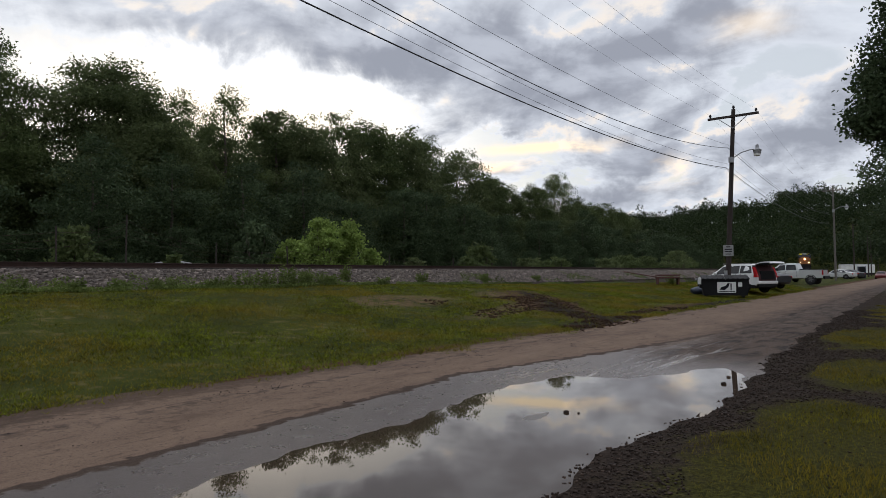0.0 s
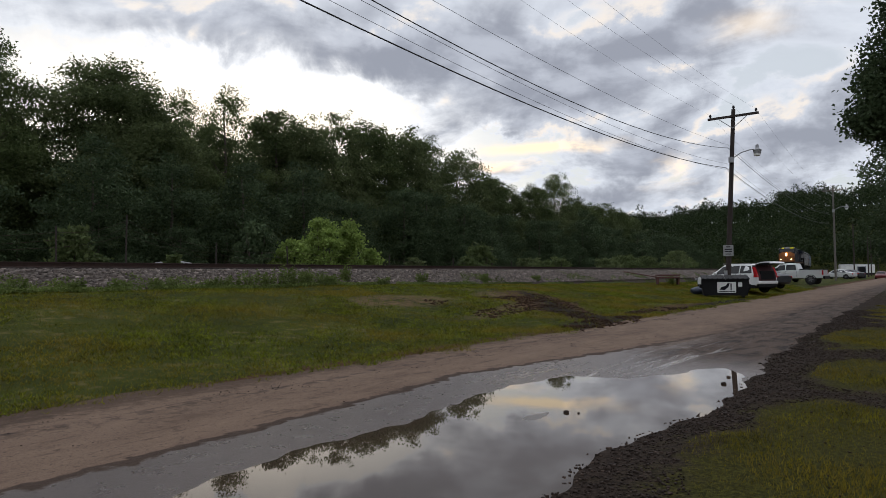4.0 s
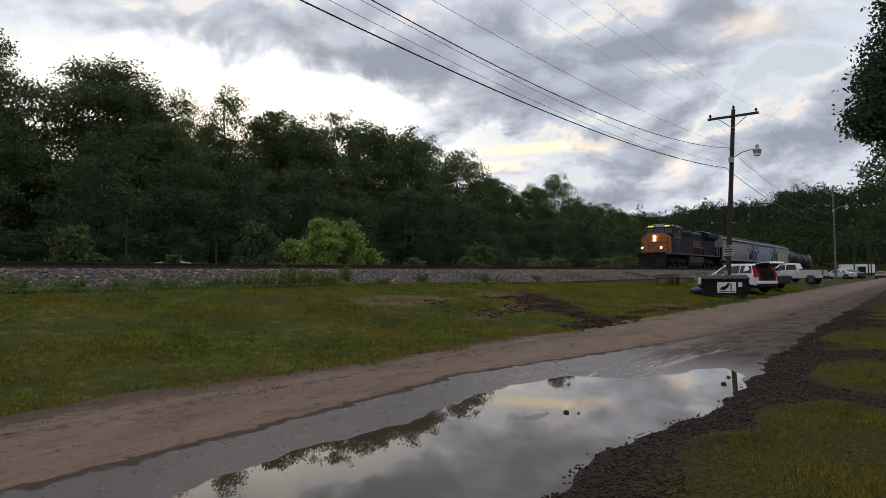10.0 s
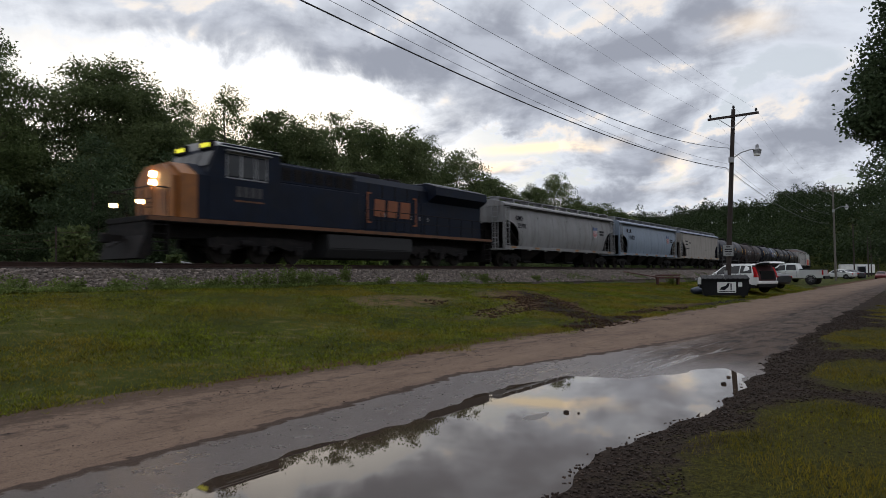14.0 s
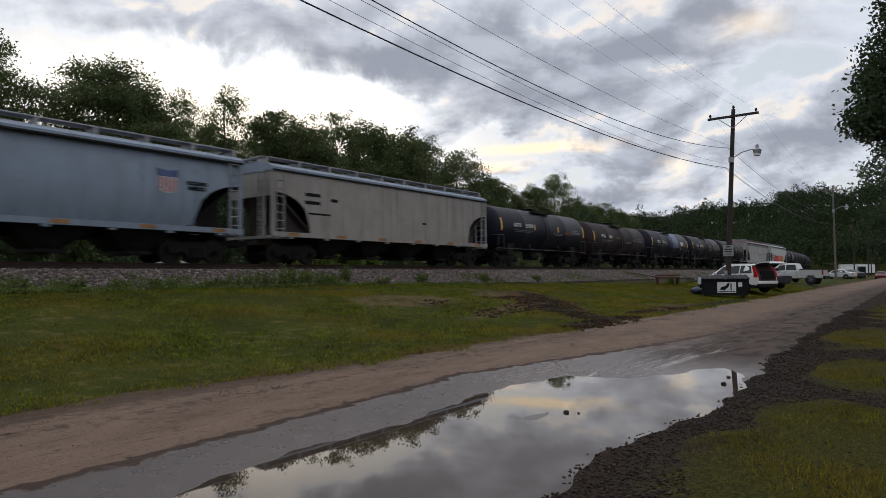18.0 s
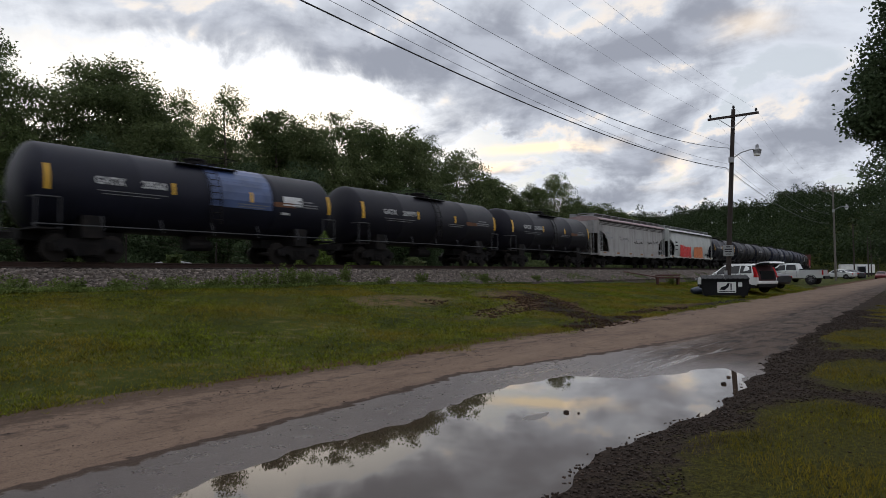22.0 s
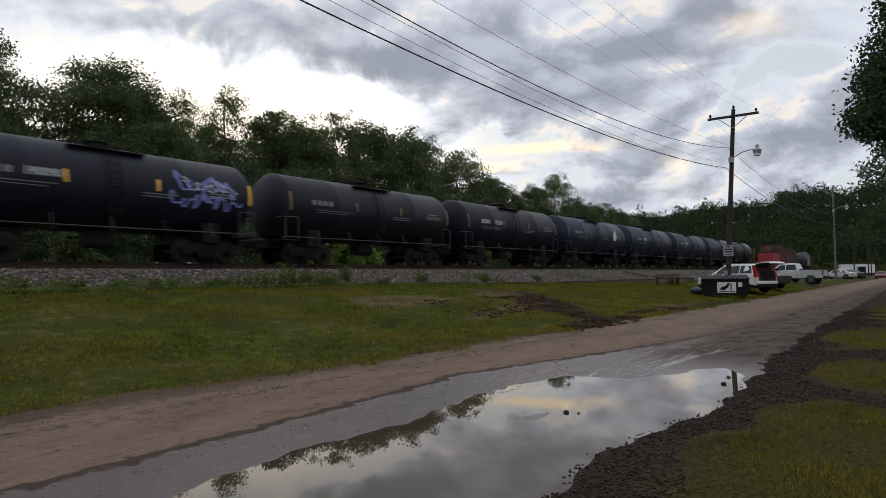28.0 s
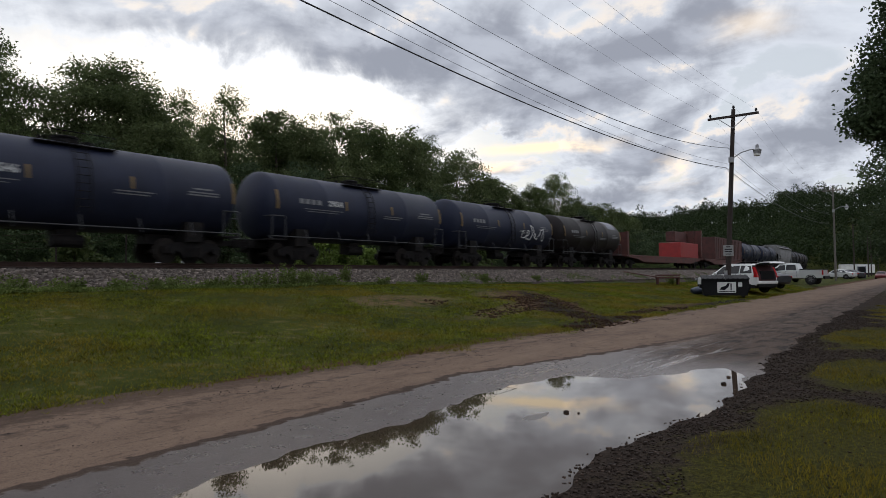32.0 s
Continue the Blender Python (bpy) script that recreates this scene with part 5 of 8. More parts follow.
def locomotive():
    L = 23.65
    h = L / 2
    e = empty("diesel_locomotive")
    blue, yel, blk = M["loco_blue"], M["loco_yellow"], M["steel_black"]
    # underframe and walkway
    bm = bm_new()
    box(bm, -h + 0.7, h - 0.7, -1.52, 1.52, 1.42, 1.62, 0.02)
    box(bm, -h + 1.2, h - 1.2, -0.6, 0.6, 0.95, 1.42)
    part("underframe", bm, blk, e)
    bm = bm_new()
    for s in (-1, 1):
        box(bm, -h + 0.75, h - 0.75, s * 1.525, s * 1.54, 1.46, 1.60)
    part("side_stripe", bm, M["loco_stripe"], e, "worn yellow stripe along the walkway edge")
    # short nose, bevelled
    xn = -h + 1.75
    bm = bm_new()
    prism(bm, [(-1.30, 1.62), (1.30, 1.62), (1.30, 3.12), (0.62, 3.58), (-0.62, 3.58), (-1.30, 3.12)], "x", xn, xn + 0.25)
    prism(bm, [(-1.50, 1.62), (1.50, 1.62), (1.50, 3.20), (0.70, 3.68), (-0.70, 3.68), (-1.50, 3.20)], "x", xn + 0.25, xn + 0.92)
    part("nose_front", bm, yel, e, "golden yellow nose end")
    bm = bm_new()
    prism(bm, [(-1.52, 1.62), (1.52, 1.62), (1.52, 3.22), (0.70, 3.72), (-0.70, 3.72), (-1.52, 3.22)], "x", xn + 0.92, xn + 1.7)
    part("nose", bm, blue, e)
    bm = bm_new()
    box(bm, xn - 0.03, xn + 0.01, -0.05, 0.62, 1.70, 3.0, 0.01)
    for z in (1.95, 2.75):
        box(bm, xn - 0.05, xn, 0.55, 0.66, z, z + 0.1)
    part("nose_door", bm, yel, e)
    # cab
    xc = xn - 0.4
    bm = bm_new()
    prism(bm, [(xc + 1.75, 1.62), (xc + 1.75, 3.40), (xc + 2.10, 4.35), (xc + 2.35, 4.52), (xn + 4.7, 4.52), (xn + 4.7, 1.62)], "y", -1.54, 1.54)
    part("cab", bm, blue, e)
    bm = bm_new()
    prism(bm, [(-1.60, 4.40), (-1.35, 4.58), (-0.7, 4.68), (0.7, 4.68), (1.35, 4.58), (1.60, 4.40)], "x", xc + 2.15, xn + 4.75)
    part("cab_roof", bm, M["roof_pale"], e, "pale grey cab roof")
    bm = bm_new()
    for y0, y1 in ((-1.40, -0.62), (-0.55, 0.02), (0.08, 0.58), (0.65, 1.40)):
        v = [bm.verts.new(p) for p in ((xc + 1.80, y0, 3.62), (xc + 1.80, y1, 3.62), (xc + 2.07, y1, 4.22), (xc + 2.07, y0, 4.22))]
        w = [bm.verts.new((p.co.x - 0.03, p.co.y, p.co.z + 0.012)) for p in v]
        bm.faces.new(v), bm.faces.new(w)
        for i in range(4):
            bm.faces.new((v[i], v[(i + 1) % 4], w[(i + 1) % 4], w[i]))
    part("windshield", bm, M["glass"], e)
    for s in (-1, 1):
        for x0, x1 in ((xc + 2.55, xc + 3.15), (xc + 3.22, xc + 3.80), (xc + 3.95, xc + 4.4)):
            bm = bm_new()
            box(bm, x0, x1, s * 1.535, s * 1.555, 3.30, 4.12, 0.02)
            win = part("cab_window", bm, M["glass"], e)
            bm = bm_new()
            for a, b, c, d in ((x0 - 0.04, x0, 3.26, 4.16), (x1, x1 + 0.04, 3.26, 4.16), (x0 - 0.04, x1 + 0.04, 3.22, 3.26), (x0 - 0.04, x1 + 0.04, 4.16, 4.2)):
                box(bm, a, b, s * 1.53, s * 1.565, c, d)
            part("frame", bm, M["grey_metal"], win)
        bm = bm_new()
        prism(bm, [(xc + 2.45, 4.22), (xc + 4.5, 4.22), (xc + 4.5, 4.26), (xc + 2.45, 4.26)], "y", s * 1.55, s * 1.80)
        part("sunshade", bm, M["grey_metal"], e)
    # number boards and headlights
    for s in (-1, 1):
        bm = bm_new()
        box(bm, xc + 1.98, xc + 2.30, s * 0.50, s * 1.30, 4.30, 4.62, 0.02)
        board = part("number_board", bm, blk, e, "black number board with lit figures")
        for k in range(4):
            bm = bm_new()
            y0 = s * (0.60 + 0.16 * k)
            box(bm, xc + 1.972, xc + 1.985, y0, y0 + s * 0.12, 4.39, 4.54)
            part("figure", bm, M["board_on"], board, "glowing yellow figure")
    for dz in (-0.16, 0.16):
        bm = bm_new()
        lathe(bm, [(xn - 0.08, 0.11), (xn + 0.05, 0.13)], 16, 3.10 + dz, "x")
        part("headlight", bm, M["lamp_on"], e, "lit headlight")
    for s in (-1, 1):
        bm = bm_new()
        lathe(bm, [(-h + 0.66, 0.07), (-h + 0.8, 0.09)], 14, 2.10, "x", 0, s * 1.0)
        part("ditch_light", bm, M["ditch_on"], e, "lit ditch light")
    # long hood with tapered roof
    xh = xn + 4.7
    bm = bm_new()
    prism(bm, [(-0.92, 1.62), (0.92, 1.62), (0.92, 4.0), (0.70, 4.32), (-0.70, 4.32), (-0.92, 4.0)], "x", xh, h - 1.1)
    part("long_hood", bm, blue, e)
    bm = bm_new()
    box(bm, xh, xh + 5.0, -1.35, 1.35, 1.62, 3.35, 0.04)
    box(bm, xh + 0.1, xh + 4.8, -1.25, 1.25, 3.35, 4.15, 0.05)
    part("equipment_cabinet", bm, blue, e)
    for i in range(7):
        x = xh + 0.35 + i * 0.62
        bm = bm_new()
        box(bm, x, x + 0.48, -1.262, -1.25, 3.48, 4.02)
        for k in range(5):
            box(bm, x + 0.02, x + 0.46, -1.285, -1.262, 3.52 + k * 0.1, 3.56 + k * 0.1)
        part("louver", bm, blk, e)
    # radiator section with wide overhanging wings
    bm = bm_new()
    prism(bm, [(-0.92, 3.45), (-1.55, 3.80), (-1.55, 4.25), (-0.85, 4.48), (0.85, 4.48), (1.55, 4.25), (1.55, 3.80), (0.92, 3.45)], "x", h - 6.4, h - 1.25)
    part("radiator", bm, blue, e, "overhanging radiator wings")
    bm = bm_new()
    box(bm, h - 6.3, h - 3.2, -0.85, 0.85, 4.48, 4.52)
    part("radiator_grille", bm, M["roof_pale"], e)
    bm = bm_new()
    box(bm, xh + 5.6, xh + 7.2, -0.62, 0.62, 4.32, 4.55, 0.05)
    part("exhaust_stack", bm, blk, e)
    bm = bm_new()
    box(bm, xh + 8.0, xh + 9.0, -0.5, 0.5, 4.32, 4.48, 0.05)
    part("roof_fan_housing", bm, blk, e)
    for i in range(6):
        bm = bm_new()
        box(bm, xh + 5.0 + i * 1.0, xh + 5.06 + i * 1.0, -0.94, 0.94, 3.0, 4.0)
        part("hood_rib", bm, blk, e)
    # hood doors
    for i in range(8):
        x = xh + 5.15 + i * 0.72
        bm = bm_new()
        box(bm, x, x + 0.66, -0.945, -0.925, 1.75, 3.35, 0.006)
        door = part("hood_door", bm, blue, e)
        bm = bm_new()
        box(bm, x + 0.55, x + 0.60, -0.965, -0.945, 2.4, 2.6)
        part("latch", bm, M["grey_metal"], door)
    # emblem: brackets and plain blocks, no letters
    for x, s in ((xh + 5.9, 1), (xh + 9.7, -1)):
        bm = bm_new()
        prism(bm, [(x - s * 0.05, 2.05), (x + s * 0.25, 2.05), (x + s * 0.25, 2.13), (x + s * 0.05, 2.13), (x + s * 0.05, 3.47), (x + s * 0.25, 3.47), (x + s * 0.25, 3.55), (x - s * 0.05, 3.55)], "y", -0.976, -0.968)
        part("emblem_bracket", bm, M["loco_emblem"], e, "orange bracket of the emblem")
    for i in range(3):
        x = xh + 6.35 + i * 1.0
        bm = bm_new()
        prism(bm, [(x, 2.40), (x + 0.78, 2.40), (x + 0.86, 3.25), (x + 0.08, 3.25)], "y", -0.976, -0.968)
        part("emblem_block", bm, M["loco_emblem"], e, "plain orange block of the emblem")
    for i in range(4):
        bm = bm_new()
        plate(bm, xn + 2.6 + i * 0.32, xn + 2.84 + i * 0.32, 2.55, 2.95, -1.545)
        part("lettering", bm, M["loco_faded"], e)
    bm = bm_new()
    plate(bm, xn + 2.5, xn + 3.9, 2.36, 2.42, -1.545)
    part("lettering", bm, M["loco_stripe"], e)
    # fuel tank, pilot, steps, hand rails
    bm = bm_new()
    prism(bm, [(-1.45, 1.35), (-1.5, 0.7), (-1.2, 0.28), (1.2, 0.28), (1.5, 0.7), (1.45, 1.35)], "x", -2.6, 3.4)
    bmesh.ops.bevel(bm, geom=bm.edges[:], offset=0.04, segments=2, affect="EDGES")
    part("fuel_tank", bm, M["fuel_grey"], e, "dusty grey fuel tank")
    bm = bm_new()
    prism(bm, [(-(h - 0.68), 0.25), (-(h - 0.75), 1.5), (-(h - 0.95), 1.5), (-(h - 0.95), 0.25)], "y", -1.45, 1.45)
    prism(bm, [(-h + 0.40, 0.15), (-h + 0.72, 0.95), (-h + 0.78, 0.95), (-h + 0.78, 0.12)], "y", -1.40, 1.40)
    part("pilot", bm, blk, e, "black snowplow pilot")
    bm = bm_new()
    prism(bm, [(h - 0.68, 0.25), (h - 0.75, 1.5), (h - 0.95, 1.5), (h - 0.95, 0.25)], "y", -1.45, 1.45)
    part("rear_pilot", bm, blk, e)
    for s in (-1, 1):
        for y in (-1.4, 1.4):
            stair = None
            for x in (h - 0.9, h - 1.5):
                bm = bm_new()
                box(bm, s * (x - 0.02), s * (x + 0.02), y - 0.14, y + 0.14, 0.3, 1.5)
                stair = part("step_plate", bm, blk, e)
            for k in range(4):
                bm = bm_new()
                box(bm, s * (h - 0.9), s * (h - 1.5), y - 0.12, y + 0.12, 0.40 + k * 0.3, 0.43 + k * 0.3)
                part("step", bm, blk, stair)
    bm = bm_new()
    for s in (-1, 1):
        y = s * 1.48
        for x in np.arange(xh + 5.2, h - 0.8, 1.15):
            rod(bm, (x, y, 1.6), (x, y, 2.62), 0.02, 6)
        rod(bm, (xh + 5.2, y, 2.62), (h - 0.8, y, 2.62), 0.02, 6)
        rod(bm, (xh + 5.2, y, 2.15), (h - 0.8, y, 2.15), 0.014, 6)
        part("hand_rail", bm, blk, e, smooth=True)
        bm = bm_new()
        rod(bm, (-h + 0.85, y, 1.6), (-h + 0.85, y, 2.65), 0.022, 6)
        rod(bm, (-h + 1.5, y, 1.6), (-h + 1.5, y, 2.65), 0.022, 6)
        rod(bm, (-h + 0.85, y, 2.62), (-h + 1.5, y, 2.62), 0.022, 6)
        part("hand_rail", bm, blk, e, smooth=True)
        bm = bm_new()
    for x in (-h + 0.85, h - 0.85):
        rod(bm, (x, -1.48, 2.62), (x, -0.35, 2.62), 0.02, 6)
        rod(bm, (x, 1.48, 2.62), (x, -1.48, 2.62), 0.02, 6)
        for y in (-0.35, 0.35, -0.9, 0.9):
            rod(bm, (x, y, 1.6), (x, y, 2.62), 0.02, 6)
        part("hand_rail", bm, blk, e, smooth=True)
        bm = bm_new()
    # grab irons on the nose front
    for y in (-0.95, 0.95):
        bm = bm_new()
        rod(bm, (xn - 0.06, y, 1.75), (xn - 0.06, y * 0.82, 2.75), 0.02, 6)
        part("grab_iron", bm, M["rail_dull"], e)
    bm = bm_new()
    for z in (2.06, 2.22, 2.38):
        box(bm, xn - 0.035, xn - 0.028, 0.06, 0.52, z, z + 0.035)
    part("door_vent", bm, blk, e)
    # six-wheel trucks
    for xt in (-5.9, 6.3):
        bm = bm_new()
        for s in (-1, 1):
            prism(bm, [(-2.6, 0.62), (-2.6, 0.95), (-1.0, 1.05), (1.0, 1.05), (2.6, 0.95), (2.6, 0.62), (1.3, 0.55), (0.6, 0.72), (-0.6, 0.72), (-1.3, 0.55)], "y", s * 0.98, s * 1.18)
            for dx in (-1.85, 0, 1.85):
                box(bm, dx - 0.2, dx + 0.2, s * 1.0, s * 1.26, 0.34, 0.72, 0.04)
                rod(bm, (dx - 0.42, s * 1.1, 0.5), (dx - 0.42, s * 1.1, 0.8), 0.09, 8)
                rod(bm, (dx + 0.42, s * 1.1, 0.5), (dx + 0.42, s * 1.1, 0.8), 0.09, 8)
            rod(bm, (-1.2, s * 1.25, 0.78), (-0.7, s * 1.25, 0.78), 0.12, 10)
        box(bm, -2.2, 2.2, -0.7, 0.7, 0.75, 1.0)
        t = part("truck", bm, M["steel_black"], e, "six-wheel black truck")
        t.location = (xt, 0, 0)
        for dx in (-1.85, 0, 1.85):
            w = shared("locowheel", wheelset_bm, "wheelset", M["wheel"], t, "steel wheelset", True)
            w.location = (dx, 0, 0.535)
            w.scale = (1.14, 1.0, 1.14)
    add_couplers(e, h)
    bm = bm_new()
    box(bm, xn + 2.7, xn + 3.9, -0.12, 0.12, 4.68, 4.8, 0.04)
    rod(bm, (xn + 3.2, 0.5, 4.65), (xn + 3.2, 0.5, 5.0), 0.02, 6)
    part("horn", bm, blk, e)
    return tagged(e, "dark blue diesel locomotive with a yellow nose and lit headlights", "locomotive", "cars of the train")


# --- bulkhead flatcar and its load ---
M["oxide"] = material("oxide_red_paint", (0.10, 0.030, 0.024), 0.7, vary=0.3, scale=2, dirt=(0.04, 0.022, 0.018), dirt_amount=0.7)
M["tarp_red"] = material("bright_red_wrap", (0.28, 0.018, 0.018), 0.5, vary=0.15, scale=1.5)
M["box_brown"] = material("brown_red_steel", (0.085, 0.028, 0.024), 0.7, vary=0.3, scale=1.5, dirt=(0.04, 0.025, 0.02), dirt_amount=0.7)


def flatcar(L, load):
    c = empty("bulkhead_flatcar" if load == "bulkhead" else "flatcar")
    half = L / 2 - 0.6
    bm = bm_new()
    box(bm, -half, half, -1.45, 1.45, 1.05, 1.2, 0.02)
    prism(bm, [(-half, 1.05), (-half + 3, 0.8), (-half + 4.5, 0.55), (half - 4.5, 0.55), (half - 3, 0.8), (half, 1.05)], "y", -1.46, -1.30)
    prism(bm, [(-half, 1.05), (-half + 3, 0.8), (-half + 4.5, 0.55), (half - 4.5, 0.55), (half - 3, 0.8), (half, 1.05)], "y", 1.30, 1.46)
    part("deck", bm, M["oxide"], c)
    for s in (-1, 1):
        bm = bm_new()
        x = s * (half - 0.35)
        hz = 4.6 if (load == "bulkhead" and s > 0) else 3.3
        if load == "bulkhead":
            box(bm, x - 0.06, x + 0.06, -1.42, 1.42, 1.2, hz)
            for y in (-1.4, -0.5, 0.5, 1.4):
                box(bm, x - 0.18, x + 0.18, y - 0.08, y + 0.08, 1.2, hz + 0.05)
            part("bulkhead", bm, M["oxide"], c, "rust red end bulkhead")
        add_truck(c, s * (L / 2 - 2.4))
    bm = bm_new()
    if load == "bulkhead":
        box(bm, 4.2, half - 1.2, -1.30, 1.15, 1.22, 2.95, 0.05)
        part("wrapped_load", bm, M["tarp_red"], c, "bright red wrapped bundle")
        bm = bm_new()
        box(bm, half - 5.2, half - 0.7, 0.2, 1.3, 3.2, 4.4, 0.03)
        part("crate", bm, M["box_brown"], c)
    else:
        box(bm, -half + 4.6, half, -1.45, 1.45, 1.25, 4.15, 0.04)
        for i in range(18):
            x = -half + 4.75 + i * (2 * half - 4.9) / 17
            box(bm, x - 0.06, x + 0.06, -1.50, -1.45, 1.35, 4.05)
        part("steel_box", bm, M["box_brown"], c, "ribbed brown-red steel box")
    add_couplers(c, L / 2)
    return tagged(c, "rust red bulkhead flatcar carrying a bright red wrapped load" if load == "bulkhead" else "flatcar carrying a ribbed brown-red steel box", "rail car", "cars of the train")


def tank_paint(name, base, dirt, amount, rough=0.5):
    return material(name, base, rough, vary=0.2, scale=0.7, fine=25, bump=0.04, dirt=dirt, dirt_amount=amount, rough_vary=0.12, spec=0.22, streak=0.3)


BLACK_TANK = tank_paint("black_tank_paint", (0.0085, 0.009, 0.018), (0.016, 0.015, 0.025), 0.4)
DARK_TANK = tank_paint("dusty_black_tank_paint", (0.010, 0.0095, 0.016), (0.020, 0.017, 0.024), 0.5)
BROWN_TANK = tank_paint("brown_stained_tank_paint", (0.028, 0.020, 0.021), (0.060, 0.036, 0.031), 0.7, 0.65)
GREY_TANK = tank_paint("slate_grey_tank_paint", (0.017, 0.021, 0.042), (0.027, 0.030, 0.050), 0.4)
RUSSET_TANK = tank_paint("dark_brown_tank_paint", (0.012, 0.009, 0.009), (0.026, 0.017, 0.015), 0.5)
BLUE_PATCH = material("blue_jacket_patch", (0.055, 0.085, 0.19), 0.4, vary=0.35, scale=1.2)
SILVER = material("blue_grey_jacket_patch", (0.07, 0.08, 0.12), 0.35, vary=0.2, scale=2)
GREY_HOP = material("pale_grey_hopper_paint", (0.215, 0.212, 0.215), 0.6, vary=0.12, scale=0.8, dirt=(0.16, 0.145, 0.138), dirt_amount=0.6, streak=0.55)
BLUE_HOP = material("pale_blue_hopper_paint", (0.19, 0.235, 0.30), 0.55, vary=0.08, scale=0.8, dirt=(0.15, 0.17, 0.20), dirt_amount=0.5, streak=0.35)
BEIGE_HOP = material("beige_hopper_paint", (0.29, 0.265, 0.24), 0.6, vary=0.10, scale=0.8, dirt=(0.22, 0.19, 0.165), dirt_amount=0.6, streak=0.55)
WHITE_HOP = material("white_hopper_paint", (0.37, 0.355, 0.345), 0.6, vary=0.10, scale=0.8, dirt=(0.26, 0.23, 0.22), dirt_amount=0.6, streak=0.55)
PALE_HOP = material("pale_green_white_hopper_paint", (0.47, 0.485, 0.47), 0.55, vary=0.08, scale=0.8, dirt=(0.42, 0.40, 0.37), dirt_amount=0.4, streak=0.35)
PINK_ROOF = material("dusty_pink_roof", (0.30, 0.22, 0.215), 0.7, vary=0.2, scale=1.2)
BROWN_SLOPE = material("brown_slope_sheet", (0.045, 0.034, 0.030), 0.8, vary=0.3, scale=2)
SHIELD = material("faded_red_shield", (0.36, 0.10, 0.11), 0.6, vary=0.3, scale=6)
ORANGE_SPRAY = material("orange_spray_paint", (0.60, 0.17, 0.05), 0.6, vary=0.2, scale=4)
RED_SPRAY = material("red_spray_paint", (0.60, 0.03, 0.03), 0.6, vary=0.2, scale=4)
BLUE_SPRAY = material("lilac_spray_paint", (0.22, 0.22, 0.55), 0.6, vary=0.2, scale=4)
WHITE_SPRAY = material("white_spray_paint", (0.6, 0.6, 0.6), 0.6, vary=0.2, scale=4)


DULL_STRIP = material("faded_reflector", (0.16, 0.10, 0.03), 0.6, vary=0.3)


def scribble(car, mat, cx, cz, w, h, loops, y_of, seed, width=0.035):
    """Sprayed loops on a car's side: a rounded band that wanders along."""
    r = np.random.default_rng(seed)
    bm = bm_new()
    prev = None
    for i in range(loops * 18):
        t = i / (loops * 18)
        a = t * loops * 2 * math.pi
        x = cx - w / 2 + w * t + 0.42 * w / loops * math.cos(a * (1.0 + 0.13 * math.sin(seed + t * 9)))
        z = cz + h * 0.5 * math.sin(a + 0.5 * math.sin(3 * a + seed)) * (0.65 + 0.35 * math.sin(a * 0.37 + seed)) + 0.12 * h * math.sin(t * 11 + seed)
        p = (x, y_of(z) - 0.008, z)
        if prev:
            d = Vector(p) - Vector(prev)
            nrm = Vector((-d.z, 0, d.x)).normalized() * width
            q = [bm.verts.new(v) for v in (Vector(prev) - nrm, Vector(prev) + nrm, Vector(p) + nrm, Vector(p) - nrm)]
            bm.faces.new(q)
        prev = p
    return part("graffiti", bm, mat, car)


# car by car: distance of the coupling planes behind the headlight
CARS = []


def enlist(car, a, b):
    CARS.append((car, (a + b) / 2))


loco = locomotive()
loco.scale = (1, 1, 1.04)
enlist(loco, -1.95, 21.7)


def shield_emblem(car, x, z, w):
    """A striped shield as plain shapes: blue top, white field, red bars."""
    bm = bm_new()
    prism(bm, [(x - w, z + 0.30), (x - w, z - 0.22), (x - w * 0.7, z - 0.40), (x, z - 0.48), (x + w * 0.7, z - 0.40), (x + w, z - 0.22), (x + w, z + 0.30)], "y", -1.630, -1.60)
    s = part("emblem", bm, M["white_mark"], car, "faded striped shield")
    bm = bm_new()
    prism(bm, [(x - w, z + 0.14), (x + w, z + 0.14), (x + w * 1.08, z + 0.42), (x, z + 0.36), (x - w * 1.08, z + 0.42)], "y", -1.636, -1.60)
    part("chief", bm, BLUE_PATCH, s)
    for k in range(5):
        xx = x - w * 0.8 + w * 0.4 * k
        bm = bm_new()
        box(bm, xx - w * 0.10, xx + w * 0.10, -1.636, -1.628, z - (0.30 if k in (0, 4) else 0.40), z + 0.10)
        part("stripe", bm, SHIELD, s)


def side_y(style):
    return lambda z: -hopper_side_profile(style, z)


a, b = 21.7, 41.2
c = covered_hopper(b - a, GREY_HOP, GREY_HOP, "grey covered hopper car with black lettering")
q = (b - a) / 2
lettering("CMO", 0.42, M["black_mark"], c, -q * 0.735, 3.22, -1.615)
lettering("21978", 0.42, M["black_mark"], c, -q * 0.70, 2.72, -1.615)
shield_emblem(c, q * 0.52, 2.86, 0.40)
lettering("BUILDING", 0.20, M["black_mark"], c, q * 0.655, 2.95, -1.615)
lettering("AMERICA", 0.20, M["black_mark"], c, q * 0.655, 2.72, -1.615)
enlist(c, a, b)
a, b = 41.2, 58.9
c = covered_hopper(b - a, BLUE_HOP, BLUE_HOP, "pale blue covered hopper car with black numbers")
q = (b - a) / 2
bars(c, M["black_mark"], [(-q * 0.74, -q * 0.70, 3.25, 3.55), (-q * 0.65, -q * 0.61, 3.25, 3.55), (-q * 0.74, -q * 0.61, 3.22, 3.27)], -1.605)
lettering("112027", 0.52, M["black_mark"], c, -q * 0.60, 2.78, -1.615)
shield_emblem(c, q * 0.56, 2.95, 0.36)
lettering("BUILDING", 0.18, M["black_mark"], c, q * 0.69, 2.95, -1.615)
